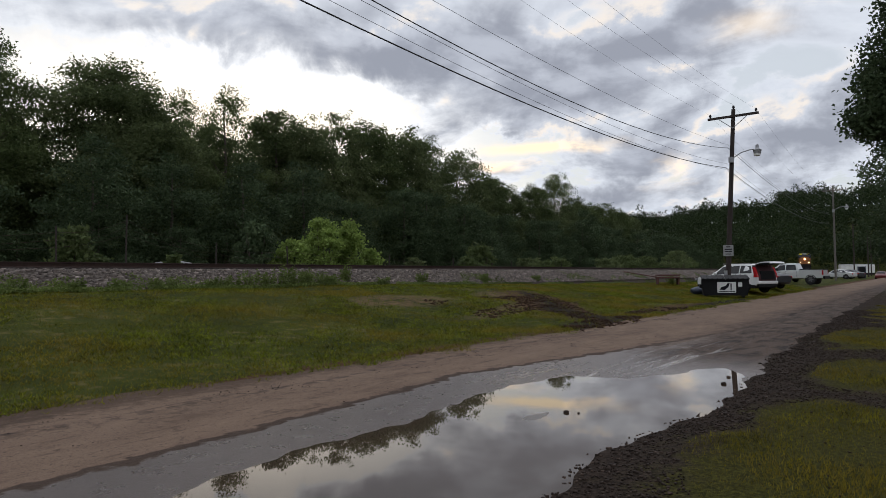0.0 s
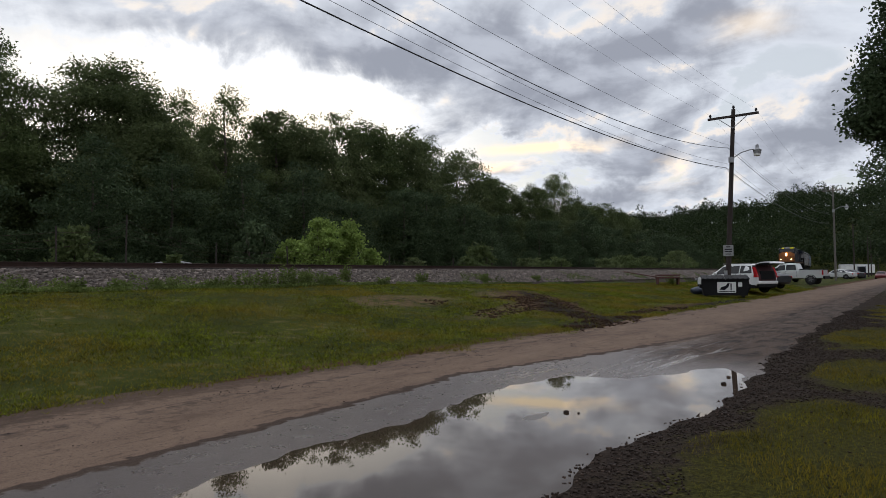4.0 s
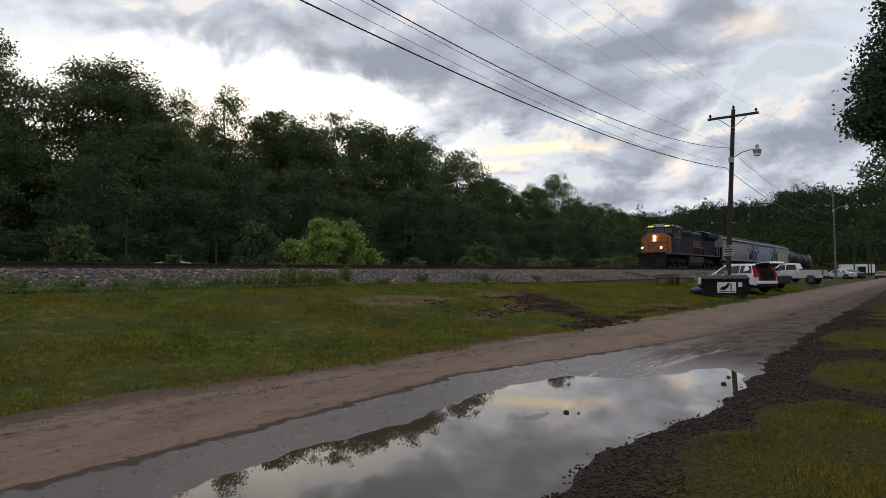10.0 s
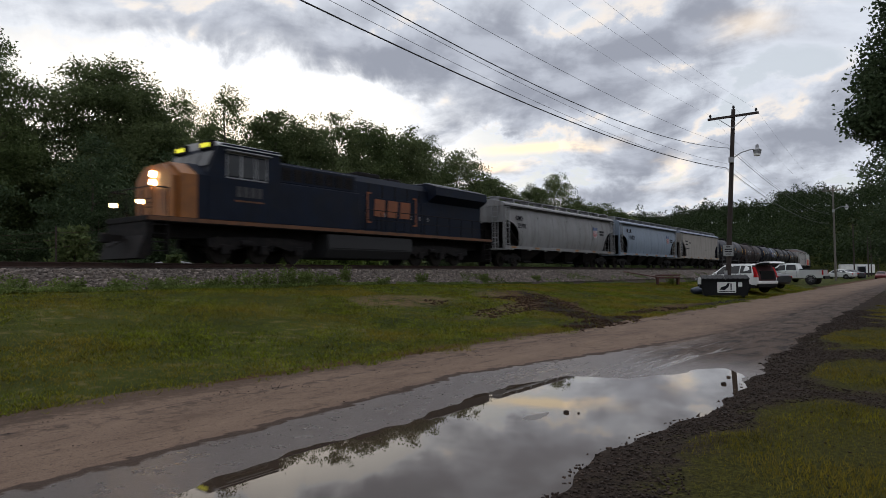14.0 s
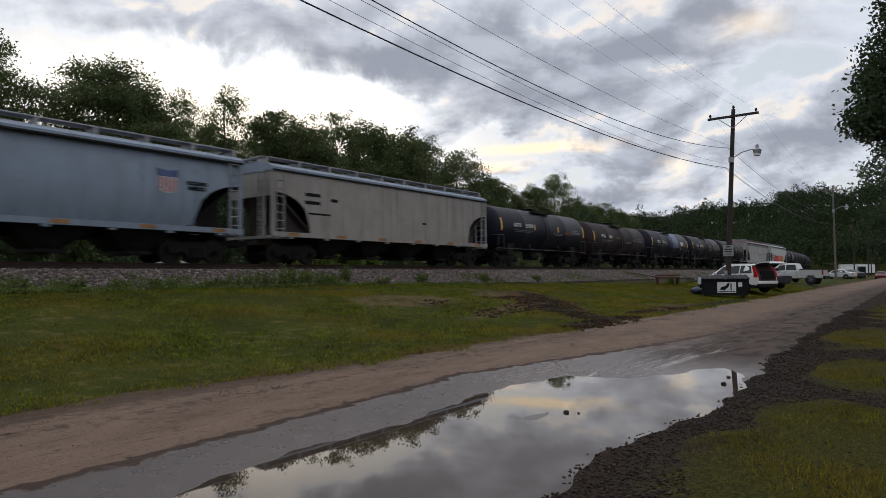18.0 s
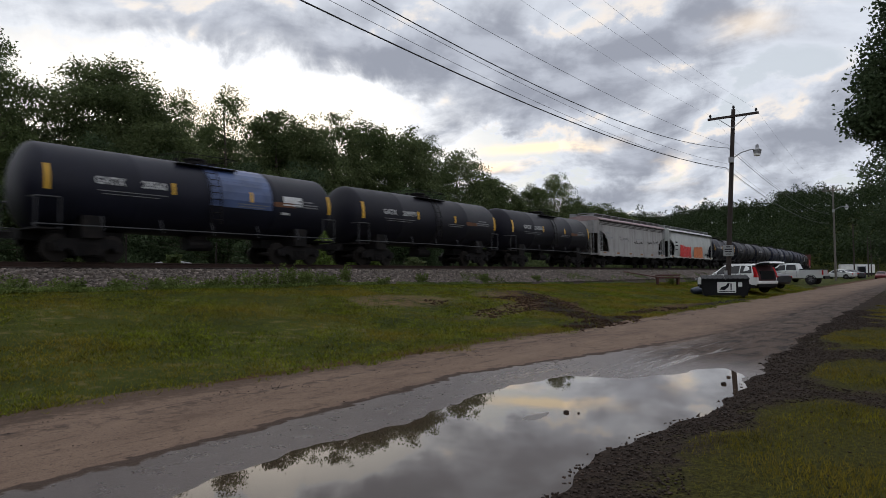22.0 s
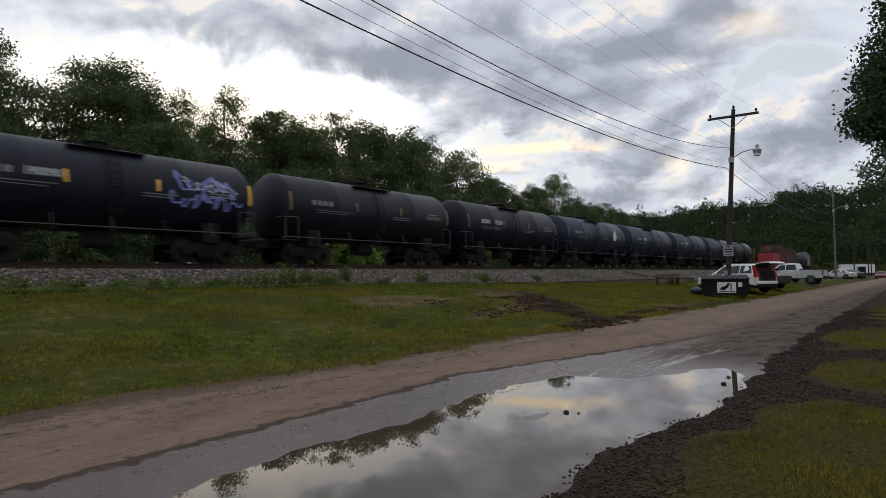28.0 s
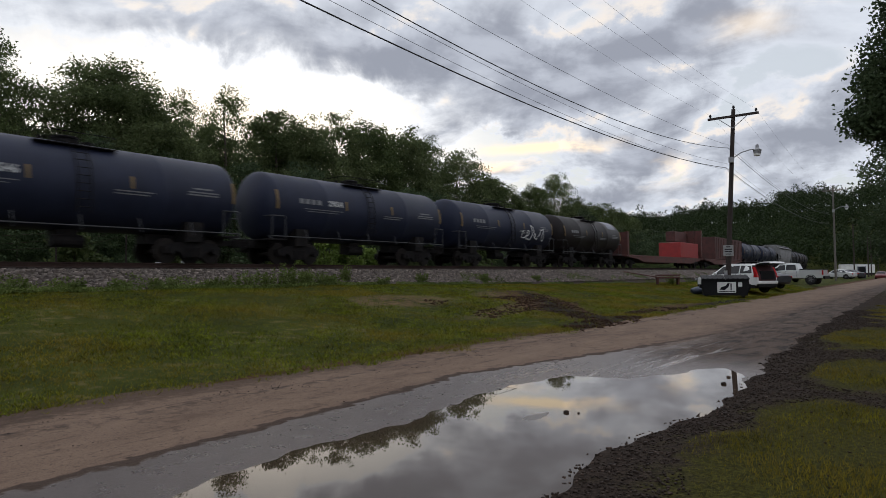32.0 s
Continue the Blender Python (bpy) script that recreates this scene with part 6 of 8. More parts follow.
lettering("AMERICA", 0.18, M["black_mark"], c, q * 0.69, 2.76, -1.615)
enlist(c, a, b)
a, b = 58.9, 76.6
c = covered_hopper(b - a, BEIGE_HOP, BEIGE_HOP, "dusty beige covered hopper car", "flat", slope=BROWN_SLOPE)
q = (b - a) / 2
bars(c, M["black_mark"], [(-q * 0.72, -q * 0.62, 3.0, 3.15), (-q * 0.72, -q * 0.62, 2.65, 2.8), (-q * 0.55, -q * 0.50, 2.85, 3.0), (-q * 0.70, -q * 0.55, 2.2, 2.28), (q * 0.72, q * 0.76, 1.75, 1.95), (q * 0.2, q * 0.24, 2.2, 2.3)], -1.59)
enlist(c, a, b)
# tank cars
for a, b, paint, lab, num in ((76.6, 91.2, BLACK_TANK, "black tank car with yellow reflective strips", "209970"),
                              (91.2, 105.2, BROWN_TANK, "brown stained tank car with white lettering", "3564"),
                              (105.2, 119.2, BLACK_TANK, "black tank car with a blue saddle patch", "28560"),
                              (119.2, 133.3, DARK_TANK, "dusty black tank car with yellow strips", "209979"),
                              (133.3, 147.4, DARK_TANK, "dusty black tank car with yellow strips", "210030")):
    R_, cz_ = (1.43, 2.47) if paint is BROWN_TANK else (1.46, 2.52) if paint is DARK_TANK or num == "28560" else (1.5, 2.58)
    c = tank_car(b - a, paint, lab, R_, cz_, number=num, mark="PPTX" if num == "3564" else "GATX")
    L = b - a
    tank_plates(c, M["loco_stripe"], [(L * 0.20, L * 0.28, 2.42, 2.62)] + ([(-L * 0.08, -L * 0.02, 2.52, 2.70)] if paint is BROWN_TANK else []), R_, cz_, "placard")
    if paint is BLACK_TANK and num == "28560":
        bm = bm_new()
        n, R, cz = 14, R_ + 0.008, cz_
        vs = []
        for k in range(n + 1):
            an = radians(-12 + 170 * k / n)
            vs.append([bm.verts.new((x, -R * math.cos(an), cz + R * math.sin(an))) for x in (-0.2, 2.7)])
        for k in range(n):
            bm.faces.new((vs[k][0], vs[k][1], vs[k + 1][1], vs[k + 1][0]))
        part("saddle_patch", bm, BLUE_PATCH, c, "blue patch over the tank's top and side")
        tank_plates(c, WHITE_SPRAY, [(3.3, 4.3, 2.50, 2.90), (3.2, 3.6, 2.10, 2.20)], R_, cz_, "placard")
    enlist(c, a, b)
# white hoppers, the second with sprayed letters
a, b = 147.4, 165.6
c = covered_hopper(b - a, WHITE_HOP, PINK_ROOF, "weathered white covered hopper car with rust stains", "flat", slope=BROWN_SLOPE)
q = (b - a) / 2
bars(c, M["grey_metal"], [(-q * 0.78, -q * 0.66, 2.9, 3.05), (-q * 0.78, -q * 0.60, 2.5, 2.65), (q * 0.0, q * 0.20, 2.65, 2.72), (q * 0.30, q * 0.44, 2.5, 2.56), (q * 0.5, q * 0.72, 2.45, 2.52), (q * 0.72, q * 0.80, 1.65, 1.8)], -1.59)
bm = bm_new()
for z in (3.62, 3.74, 3.86):
    box(bm, -q + 0.8, q - 0.8, -1.605, -1.58, z, z + 0.05)
part("side_rib", bm, BROWN_SLOPE, c)
for i_, (cx_, w_, lp_) in enumerate(((q * 0.08, 2.2, 4), (q * 0.42, 1.2, 3), (q * 0.62, 1.6, 4), (-q * 0.3, 2.6, 3))):
    scribble(c, BROWN_SLOPE if i_ < 3 else GREY_HOP, cx_, 2.35 + 0.08 * i_, w_, 0.28, lp_, side_y("flat"), 11 + i_)
enlist(c, a, b)
a, b = 165.6, 184.1
c = covered_hopper(b - a, PALE_HOP, PALE_HOP, "clean white covered hopper car with red and orange graffiti", "curved")
q = (b - a) / 2
bars(c, M["black_mark"], [(-q * 0.70, -q * 0.62, 2.75, 2.9), (-q * 0.70, -q * 0.60, 2.4, 2.55), (-q * 0.7, -q * 0.62, 2.0, 2.1), (q * 0.70, q * 0.75, 1.6, 1.75), (q * 0.55, q * 0.65, 1.6, 1.75)], -1.61)
gr = np.random.default_rng(40)
for x0, x1, mat_, n_, lab_ in ((-q * 0.53, -q * 0.08, RED_SPRAY, 6, "red bubble graffiti"), (q * 0.03, q * 0.43, ORANGE_SPRAY, 5, "red and orange bubble graffiti")):
    w_ = (x1 - x0) / n_
    for k in range(n_):
        bm = bm_new()
        xa, xb, lean = x0 + w_ * k + 0.04, x0 + w_ * (k + 1) - 0.03, gr.uniform(-0.12, 0.12)
        zt, nt_ = 2.55 + gr.uniform(-0.16, 0.14), gr.uniform(0.30, 0.55)
        xm = (xa + xb) / 2
        # a fat blot with a notch from above or below
        if k % 2:
            shape = [(xa, 1.22), (xb, 1.20), (xb + lean, zt), (xm + 0.10, zt + 0.05), (xm + 0.02, zt - nt_), (xm - 0.08, zt), (xa + lean, zt - 0.06)]
        else:
            shape = [(xa, 1.24), (xm - 0.09, 1.20), (xm, 1.24 + nt_), (xm + 0.09, 1.22), (xb, 1.26), (xb + lean, zt - 0.10), (xm + lean, zt + 0.06), (xa + lean, zt - 0.04)]
        prism(bm, shape, "y", -1.632, -1.615)
        part("graffiti", bm, mat_, c, lab_)
enlist(c, a, b)
for a, b, paint, lab, num in ((184.1, 196.9, BLACK_TANK, "black tank car with lilac graffiti and yellow strips", "190090"),
                              (196.9, 210.3, DARK_TANK, "dusty black tank car with faded lettering", None),
                              (210.3, 223.7, BLACK_TANK, "black tank car with small white lettering", "17254"),
                              (223.7, 237.1, GREY_TANK, "slate grey tank car with a round white mark", None),
                              (237.1, 250.5, GREY_TANK, "slate grey tank car", "29546"),
                              (250.5, 263.9, GREY_TANK, "slate grey tank car with white numbers", "29004"),
                              (263.9, 277.4, GREY_TANK, "slate grey tank car with white graffiti", None),
                              (277.4, 290.4, RUSSET_TANK, "dark brown tank car with a pale saddle patch", None)):
    c = tank_car(b - a, paint, lab, number=num, strip_mat=M["yellow_mark"] if num == "190090" else DULL_STRIP, mark="ADMX" if num == "17254" else "")
    R, cz = 1.5, 2.58
    ty = lambda z: -math.sqrt(max(0.05, (R + 0.004) ** 2 - (z - cz) ** 2))
    if num == "190090":
        scribble(c, BLUE_SPRAY, 3.5, 2.95, 2.6, 0.75, 6, ty, 1)
        scribble(c, WHITE_SPRAY, 3.6, 2.92, 2.2, 0.5, 5, ty, 7, 0.018)
        scribble(c, BLUE_SPRAY, 3.4, 2.35, 2.9, 0.6, 7, ty, 2)
    if "round white" in lab:
        bm = bm_new()
        prism(bm, [(3.05, 2.35), (3.45, 2.30), (3.68, 2.62), (3.62, 2.92), (3.42, 3.10), (3.20, 3.32), (3.16, 3.05), (2.98, 2.80)], "y", -1.545, -1.52)
        part("emblem", bm, WHITE_SPRAY, c, "round white mark")
    if "white graffiti" in lab:
        scribble(c, WHITE_SPRAY, 2.9, 2.25, 3.2, 1.05, 5, ty, 3)
    if paint is RUSSET_TANK:
        bm = bm_new()
        vs = []
        for k in range(13):
            an = radians(30 + 120 * k / 12)
            vs.append([bm.verts.new((x, -1.508 * math.cos(an), cz + 1.508 * math.sin(an))) for x in (3.2, 4.8)])
        for k in range(12):
            bm.faces.new((vs[k][0], vs[k][1], vs[k + 1][1], vs[k + 1][0]))
        part("saddle_patch", bm, SILVER, c, "pale saddle patch")
    enlist(c, a, b)
enlist(flatcar(26.0, "bulkhead"), 290.4, 316.4)
enlist(flatcar(21.0, "box"), 316.4, 337.4)
for a, b, paint in ((337.4, 351.4, GREY_TANK), (351.4, 365.6, GREY_TANK)):
    enlist(tank_car(b - a, paint, "slate grey tank car far down the train", strip_mat=DULL_STRIP), a, b)
enlist(covered_hopper(17.8, GREY_HOP, GREY_HOP, "grey covered hopper car far down the train"), 365.6, 383.4)
for a, b, paint in ((383.4, 397.5, BLACK_TANK), (397.5, 411.6, DARK_TANK), (411.6, 425.7, BLACK_TANK)):
    enlist(tank_car(b - a, paint, "black tank car far down the train", strip_mat=DULL_STRIP), a, b)


# ---- poles, wires, dumpster, vehicles ----
M["sign_dull"] = material("dull_white_sign", (0.30, 0.30, 0.30), 0.6, vary=0.2)

def utility_pole(x, y, h, wood, label, arm=3.1, lean=0.0, lamp=False, arm_z=None, sign=False, girth=1.0):
    p = empty("utility_pole", pose(x, y, float(ground_z(x, y)) - 0.02, 0, 0, 0))
    bm = bm_new()
    top = Vector((0, -lean, h))
    rod(bm, (0, 0, -0.3), top, 0.17 * girth, 14, 0.115 * girth)
    part("pole", bm, wood, p, smooth=True)
    az_ = arm_z or h - 0.45
    if arm:
        ly = -lean * az_ / h
        bm = bm_new()
        box(bm, -0.16, -0.05, ly - arm / 2, ly + arm / 2, az_ - 0.07, az_ + 0.07, 0.01)
        part("crossarm", bm, wood, p)
        bm = bm_new()
        for s in (-1, 1):
            rod(bm, (-0.17, ly + s * 0.85, az_ - 0.05), (-0.17, ly, az_ - 0.75), 0.022, 6)
        part("brace", bm, M["grey_metal"], p)
        for yy in (ly - arm / 2 + 0.15, ly + arm / 2 - 0.15, None):
            bm = bm_new()
            if yy is None:
                lathe(bm, [(h - 0.02, 0.03), (h + 0.06, 0.05), (h + 0.1, 0.09), (h + 0.16, 0.07), (h + 0.22, 0.05)], 12, 0, "z", 0, -lean)
            else:
                lathe(bm, [(az_ + 0.06, 0.025), (az_ + 0.14, 0.05), (az_ + 0.18, 0.085), (az_ + 0.25, 0.06), (az_ + 0.30, 0.04)], 12, 0, "z", -0.105, yy)
            part("insulator", bm, M["rubber"], p, "dark insulator")
    if lamp:
        zl = h - 3.0
        ly = -lean * zl / h
        bm = bm_new()
        pts = [(-0.02, ly - 0.08, zl), (-0.05, ly - 0.55, zl + 0.28), (-0.08, ly - 1.05, zl + 0.38), (-0.10, ly - 1.45, zl + 0.36)]
        for u, v in zip(pts, pts[1:]):
            rod(bm, u, v, 0.03, 8)
        arm_ob = part("lamp_arm", bm, M["grey_metal"], p)
        bm = bm_new()
        lathe(bm, [(zl + 0.10, 0.20), (zl + 0.32, 0.24), (zl + 0.36, 0.16), (zl + 0.46, 0.10), (zl + 0.62, 0.09), (zl + 0.66, 0.04)], 16, 0, "z", -0.10, ly - 1.45)
        part("lamp_head", bm, M["grey_metal"], p, "grey street lamp head", True)
        bm = bm_new()
        lathe(bm, [(zl - 0.06, 0.05), (zl - 0.02, 0.17), (zl + 0.10, 0.19)], 16, 0, "z", -0.10, ly - 1.45)
        part("lamp_glass", bm, M["white"], p, "milky lamp glass", True)
        bm = bm_new()
        box(bm, -0.25, -0.12, ly - 0.14, ly + 0.14, zl - 0.30, zl + 0.05, 0.02)
        part("junction_box", bm, M["grey_metal"], p)
    if sign:
        bm = bm_new()
        box(bm, -0.26, -0.24, -0.48, 0.10, 2.42, 3.08, 0.006)
        s = part("sign", bm, M["sign_dull"], p, "small white notice board")
        bm = bm_new()
        for z0, z1, w in ((2.95, 3.01, 0.12), (2.80, 2.86, 0.20), (2.66, 2.72, 0.20), (2.52, 2.57, 0.16)):
            box(bm, -0.268, -0.262, -0.19 - w, -0.19 + w, z0, z1)
        part("lettering", bm, M["black_mark"], s)
        bm = bm_new()
        rod(bm, (-0.2, 0, 0.9), (-0.2, 0, 1.55), 0.10, 10)
        part("conduit", bm, M["grey_metal"], p)
    return tagged(p, label, "utility pole", "poles along the road")


P1 = (41.3, 9.67)
utility_pole(*P1, 11.4, M["pole_wood"], "dark leaning wooden utility pole with crossarm and street lamp", lean=0.64, lamp=True, arm_z=10.95, arm=2.9, sign=True)
utility_pole(96.0, 9.25, 12.2, M["pole_grey"], "grey wooden utility pole with a crossarm and street lamp", 2.4, lamp=True, girth=0.8)
for x, y, h in ((140, 10.5, 10), (160, 9.5, 10), (178, 10.0, 9.5), (205, 10.0, 10)):
    utility_pole(x, y, h, M["pole_wood"], "distant wooden utility pole", 0, girth=0.8)


def tube_mesh(name, pts, r, seg=6):
    """One continuous tube through the points."""
    verts, faces = [], []
    for i, p in enumerate(pts):
        d = (pts[min(i + 1, len(pts) - 1)] - pts[max(i - 1, 0)]).normalized()
        u = d.cross(Vector((0, 0, 1)))
        u = u.normalized() if u.length > 1e-6 else Vector((1, 0, 0))
        v = d.cross(u)
        for k in range(seg):
            a = 2 * math.pi * k / seg
            verts.append(p + u * r * math.cos(a) + v * r * math.sin(a))
    for i in range(len(pts) - 1):
        for k in range(seg):
            j = (k + 1) % seg
            faces.append((i * seg + k, i * seg + j, (i + 1) * seg + j, (i + 1) * seg + k))
    me = mesh_from(name, verts, faces)
    me.shade_smooth()
    return me


def wire(a, b, sag, r=0.012):
    pts = [Vector(a).lerp(Vector(b), i / 24) - Vector((0, 0, 4 * sag * (i / 24) * (1 - i / 24))) for i in range(25)]
    w = obj("overhead_wire", tube_mesh("overhead_wire", pts, r), M["wire"])
    return tagged(w, "black overhead wire strung between poles", "wire", "overhead wires")


# wires from the near pole: to the pole behind the camera's left, and on to the next one
Z1 = float(ground_z(*P1))
for y1, z1, y2, z2, r_, sag in ((9.55, 7.88, 9.85, 8.0, 0.017, 1.19), (9.55, 7.78, 9.85, 8.46, 0.0055, 1.18), (9.48, 8.12, 9.75, 8.78, 0.0055, 1.2), (9.40, 9.09, 9.75, 9.2, 0.014, 1.75),
                                (9.38, 9.26, 9.65, 9.07, 0.0055, 0.9), (10.45, 11.30, 11.2, 12.37, 0.0035, 0.9), (9.03, 11.7, 9.6, 11.4, 0.0035, 0.9), (7.80, 11.28, 8.1, 10.9, 0.0035, 0.9)):
    wire((P1[0], y1, z1), (-6.0, y2, z2), sag, r_)
    wire((P1[0], y1, z1), (96.0, 9.8 + (y1 - 9.03 if z1 > 11 else 0), min(z1, 10.9) - 0.1), 0.9, r_)
utility_pole(-6.0, 9.75, 11.6, M["pole_wood"], "dark wooden utility pole with a crossarm")


def wheel(parent, x, y, r_, side, name="wheel"):
    bm = bm_new()
    lathe(bm, [(-0.11, r_ * 0.60), (-0.115, r_ * 0.92), (-0.08, r_), (0.08, r_), (0.115, r_ * 0.92), (0.11, r_ * 0.60)], 24, 0, "y")
    w = part(name, bm, M["rubber"], parent, smooth=True)
    w.location = (x, y, r_)
    bm = bm_new()
    lathe(bm, [(-0.09, r_ * 0.60), (0.05, r_ * 0.60), (0.085, r_ * 0.5), (0.085, r_ * 0.16), (0.10, r_ * 0.12)], 20, 0, "y")
    for k in range(5):
        a = 2 * math.pi * k / 5
        rod(bm, (0.0, side * 0.09, 0.0), (r_ * 0.55 * math.cos(a), side * 0.10, r_ * 0.55 * math.sin(a)), 0.05, 6)
    part("rim", bm, M["rim"], w, smooth=True)
    return w


M["rim"] = material("alloy_rim", (0.16, 0.16, 0.17), 0.45, 0.6)
M["car_white"] = material("white_car_paint", (0.70, 0.70, 0.69), 0.3, vary=0.06, scale=1, bump=0)
M["car_old"] = material("dull_car_paint", (0.22, 0.22, 0.22), 0.6, vary=0.2, scale=1, bump=0)
M["car_silver"] = material("silver_car_paint", (0.50, 0.51, 0.50), 0.3, 0.1, vary=0.05, scale=1, bump=0)
M["car_dark"] = material("dark_car_paint", (0.03, 0.032, 0.036), 0.3, vary=0.1, scale=1, bump=0)
M["car_red"] = material("red_car_paint", (0.12, 0.02, 0.02), 0.3, vary=0.1, scale=1, bump=0)
M["tail_red"] = material("red_tail_lamp", (0.45, 0.015, 0.02), 0.25, vary=0.1, bump=0)
M["interior"] = material("dark_red_interior", (0.06, 0.018, 0.020), 0.8, vary=0.3, scale=4)
M["plastic_black"] = material("black_plastic", (0.009, 0.009, 0.010), 0.6, vary=0.2, scale=3, spec=0.15)
M["blue_dark"] = material("dark_blue_plastic", (0.02, 0.028, 0.05), 0.5, vary=0.2)


def shell_at(st, x):
    """Station of a car's shell at x: floor z, belt z, roof z, and the half widths there."""
    xs_ = [s[0] for s in st]
    return [float(np.interp(x, xs_, [s[k] for s in st])) for k in range(1, 7)]


def car_shell(bm, st, extra=()):
    """Loft a car's shell through stations (x, floor z, belt z, roof z, half widths at floor, belt, roof)."""
    xs_ = sorted(set([s[0] for s in st] + list(extra)))
    rings = []
    for x in xs_:
        zf, zb, zr, hf, hb, hr_ = shell_at(st, x)
        hw = hb + (hr_ - hb) * 0.12
        half = [(hf * 0.86, zf), (hf, zf + 0.10), (hb, zf + (zb - zf) * 0.62), (hb * 0.985, zb - 0.03), (hw, zb + (zr - zb) * 0.10), (hr_ + 0.02, zr - (zr - zb) * 0.12), (hr_ - 0.06, zr - 0.015), (hr_ * 0.45, zr + 0.02)]
        ring = [(y, z) for y, z in half] + [(-y, z) for y, z in half[::-1]]
        rings.append([bm.verts.new((x, y, z)) for y, z in ring])
    n = len(rings[0])
    for p, q in zip(rings, rings[1:]):
        for i in range(n):
            bm.faces.new((p[i], p[(i + 1) % n], q[(i + 1) % n], q[i]))
    bm.faces.new(rings[0])
    bm.faces.new(rings[-1][::-1])


def slab(bm, f, push):
    """A thin pane through the points f, thickened along push."""
    a_ = [bm.verts.new(p) for p in f]
    b_ = [bm.verts.new(Vector(p) + Vector(push)) for p in f]
    bm.faces.new(a_), bm.faces.new(b_[::-1])
    for i in range(len(f)):
        bm.faces.new((a_[i], b_[i], b_[(i + 1) % len(f)], a_[(i + 1) % len(f)]))


def side_glass(parent, st, panes):
    """Side windows: each from x0 to x1 at the sill and u0 to u1 under the roof."""
    for x0, x1, u0, u1 in panes:
        for s in (-1, 1):
            f = []
            for x, w in ((x0, 0.13), (x1, 0.13), (u1, 0.84), (u0, 0.84)):
                zf, zb, zr, hf, hb, hr_ = shell_at(st, x)
                t = (w - 0.10) / 0.78
                hw = hb + (hr_ - hb) * 0.12
                f.append((x, s * (hw + (hr_ + 0.02 - hw) * t + 0.012), zb + (zr - zb) * w))
            bm = bm_new()
            slab(bm, f, (0, -s * 0.02, 0))
            part("window", bm, M["glass"], parent)


def cross_glass(parent, st, x0, x1, name):
    """Windshield or rear window on the slanting top between two stations."""
    f = []
    for x, s in ((x0, -1), (x0, 1), (x1, 1), (x1, -1)):
        zf, zb, zr, hf, hb, hr_ = shell_at(st, x)
        f.append((x, s * (hr_ - 0.10), zr + 0.015))
    bm = bm_new()
    slab(bm, f, (0, 0, 0.02))
    part(name, bm, M["glass"], parent)


def seams(parent, st, xs_):
    """Door gaps."""
    for x in xs_:
        for s in (-1, 1):
            zf, zb, zr, hf, hb, hr_ = shell_at(st, x)
            bm = bm_new()
            slab(bm, [(x - 0.012, s * (hb + 0.004), zf + (zb - zf) * 0.30), (x + 0.012, s * (hb + 0.004), zf + (zb - zf) * 0.30), (x + 0.012, s * (hb * 0.99 + 0.004), zb), (x - 0.012, s * (hb * 0.99 + 0.004), zb)], (0, -s * 0.02, 0))
            part("door_gap", bm, M["plastic_black"], parent)


def arches(parent, xs_, half, r_):
    for x in xs_:
        for s in (-1, 1):
            bm = bm_new()
            lathe(bm, [(s * (half - 0.05), r_ + 0.07), (s * (half + 0.006), r_ + 0.07), (s * (half + 0.006), r_ + 0.02), (s * (half - 0.02), 0.05)], 24, r_, "y", x)
            part("wheel_arch", bm, M["plastic_black"], parent)


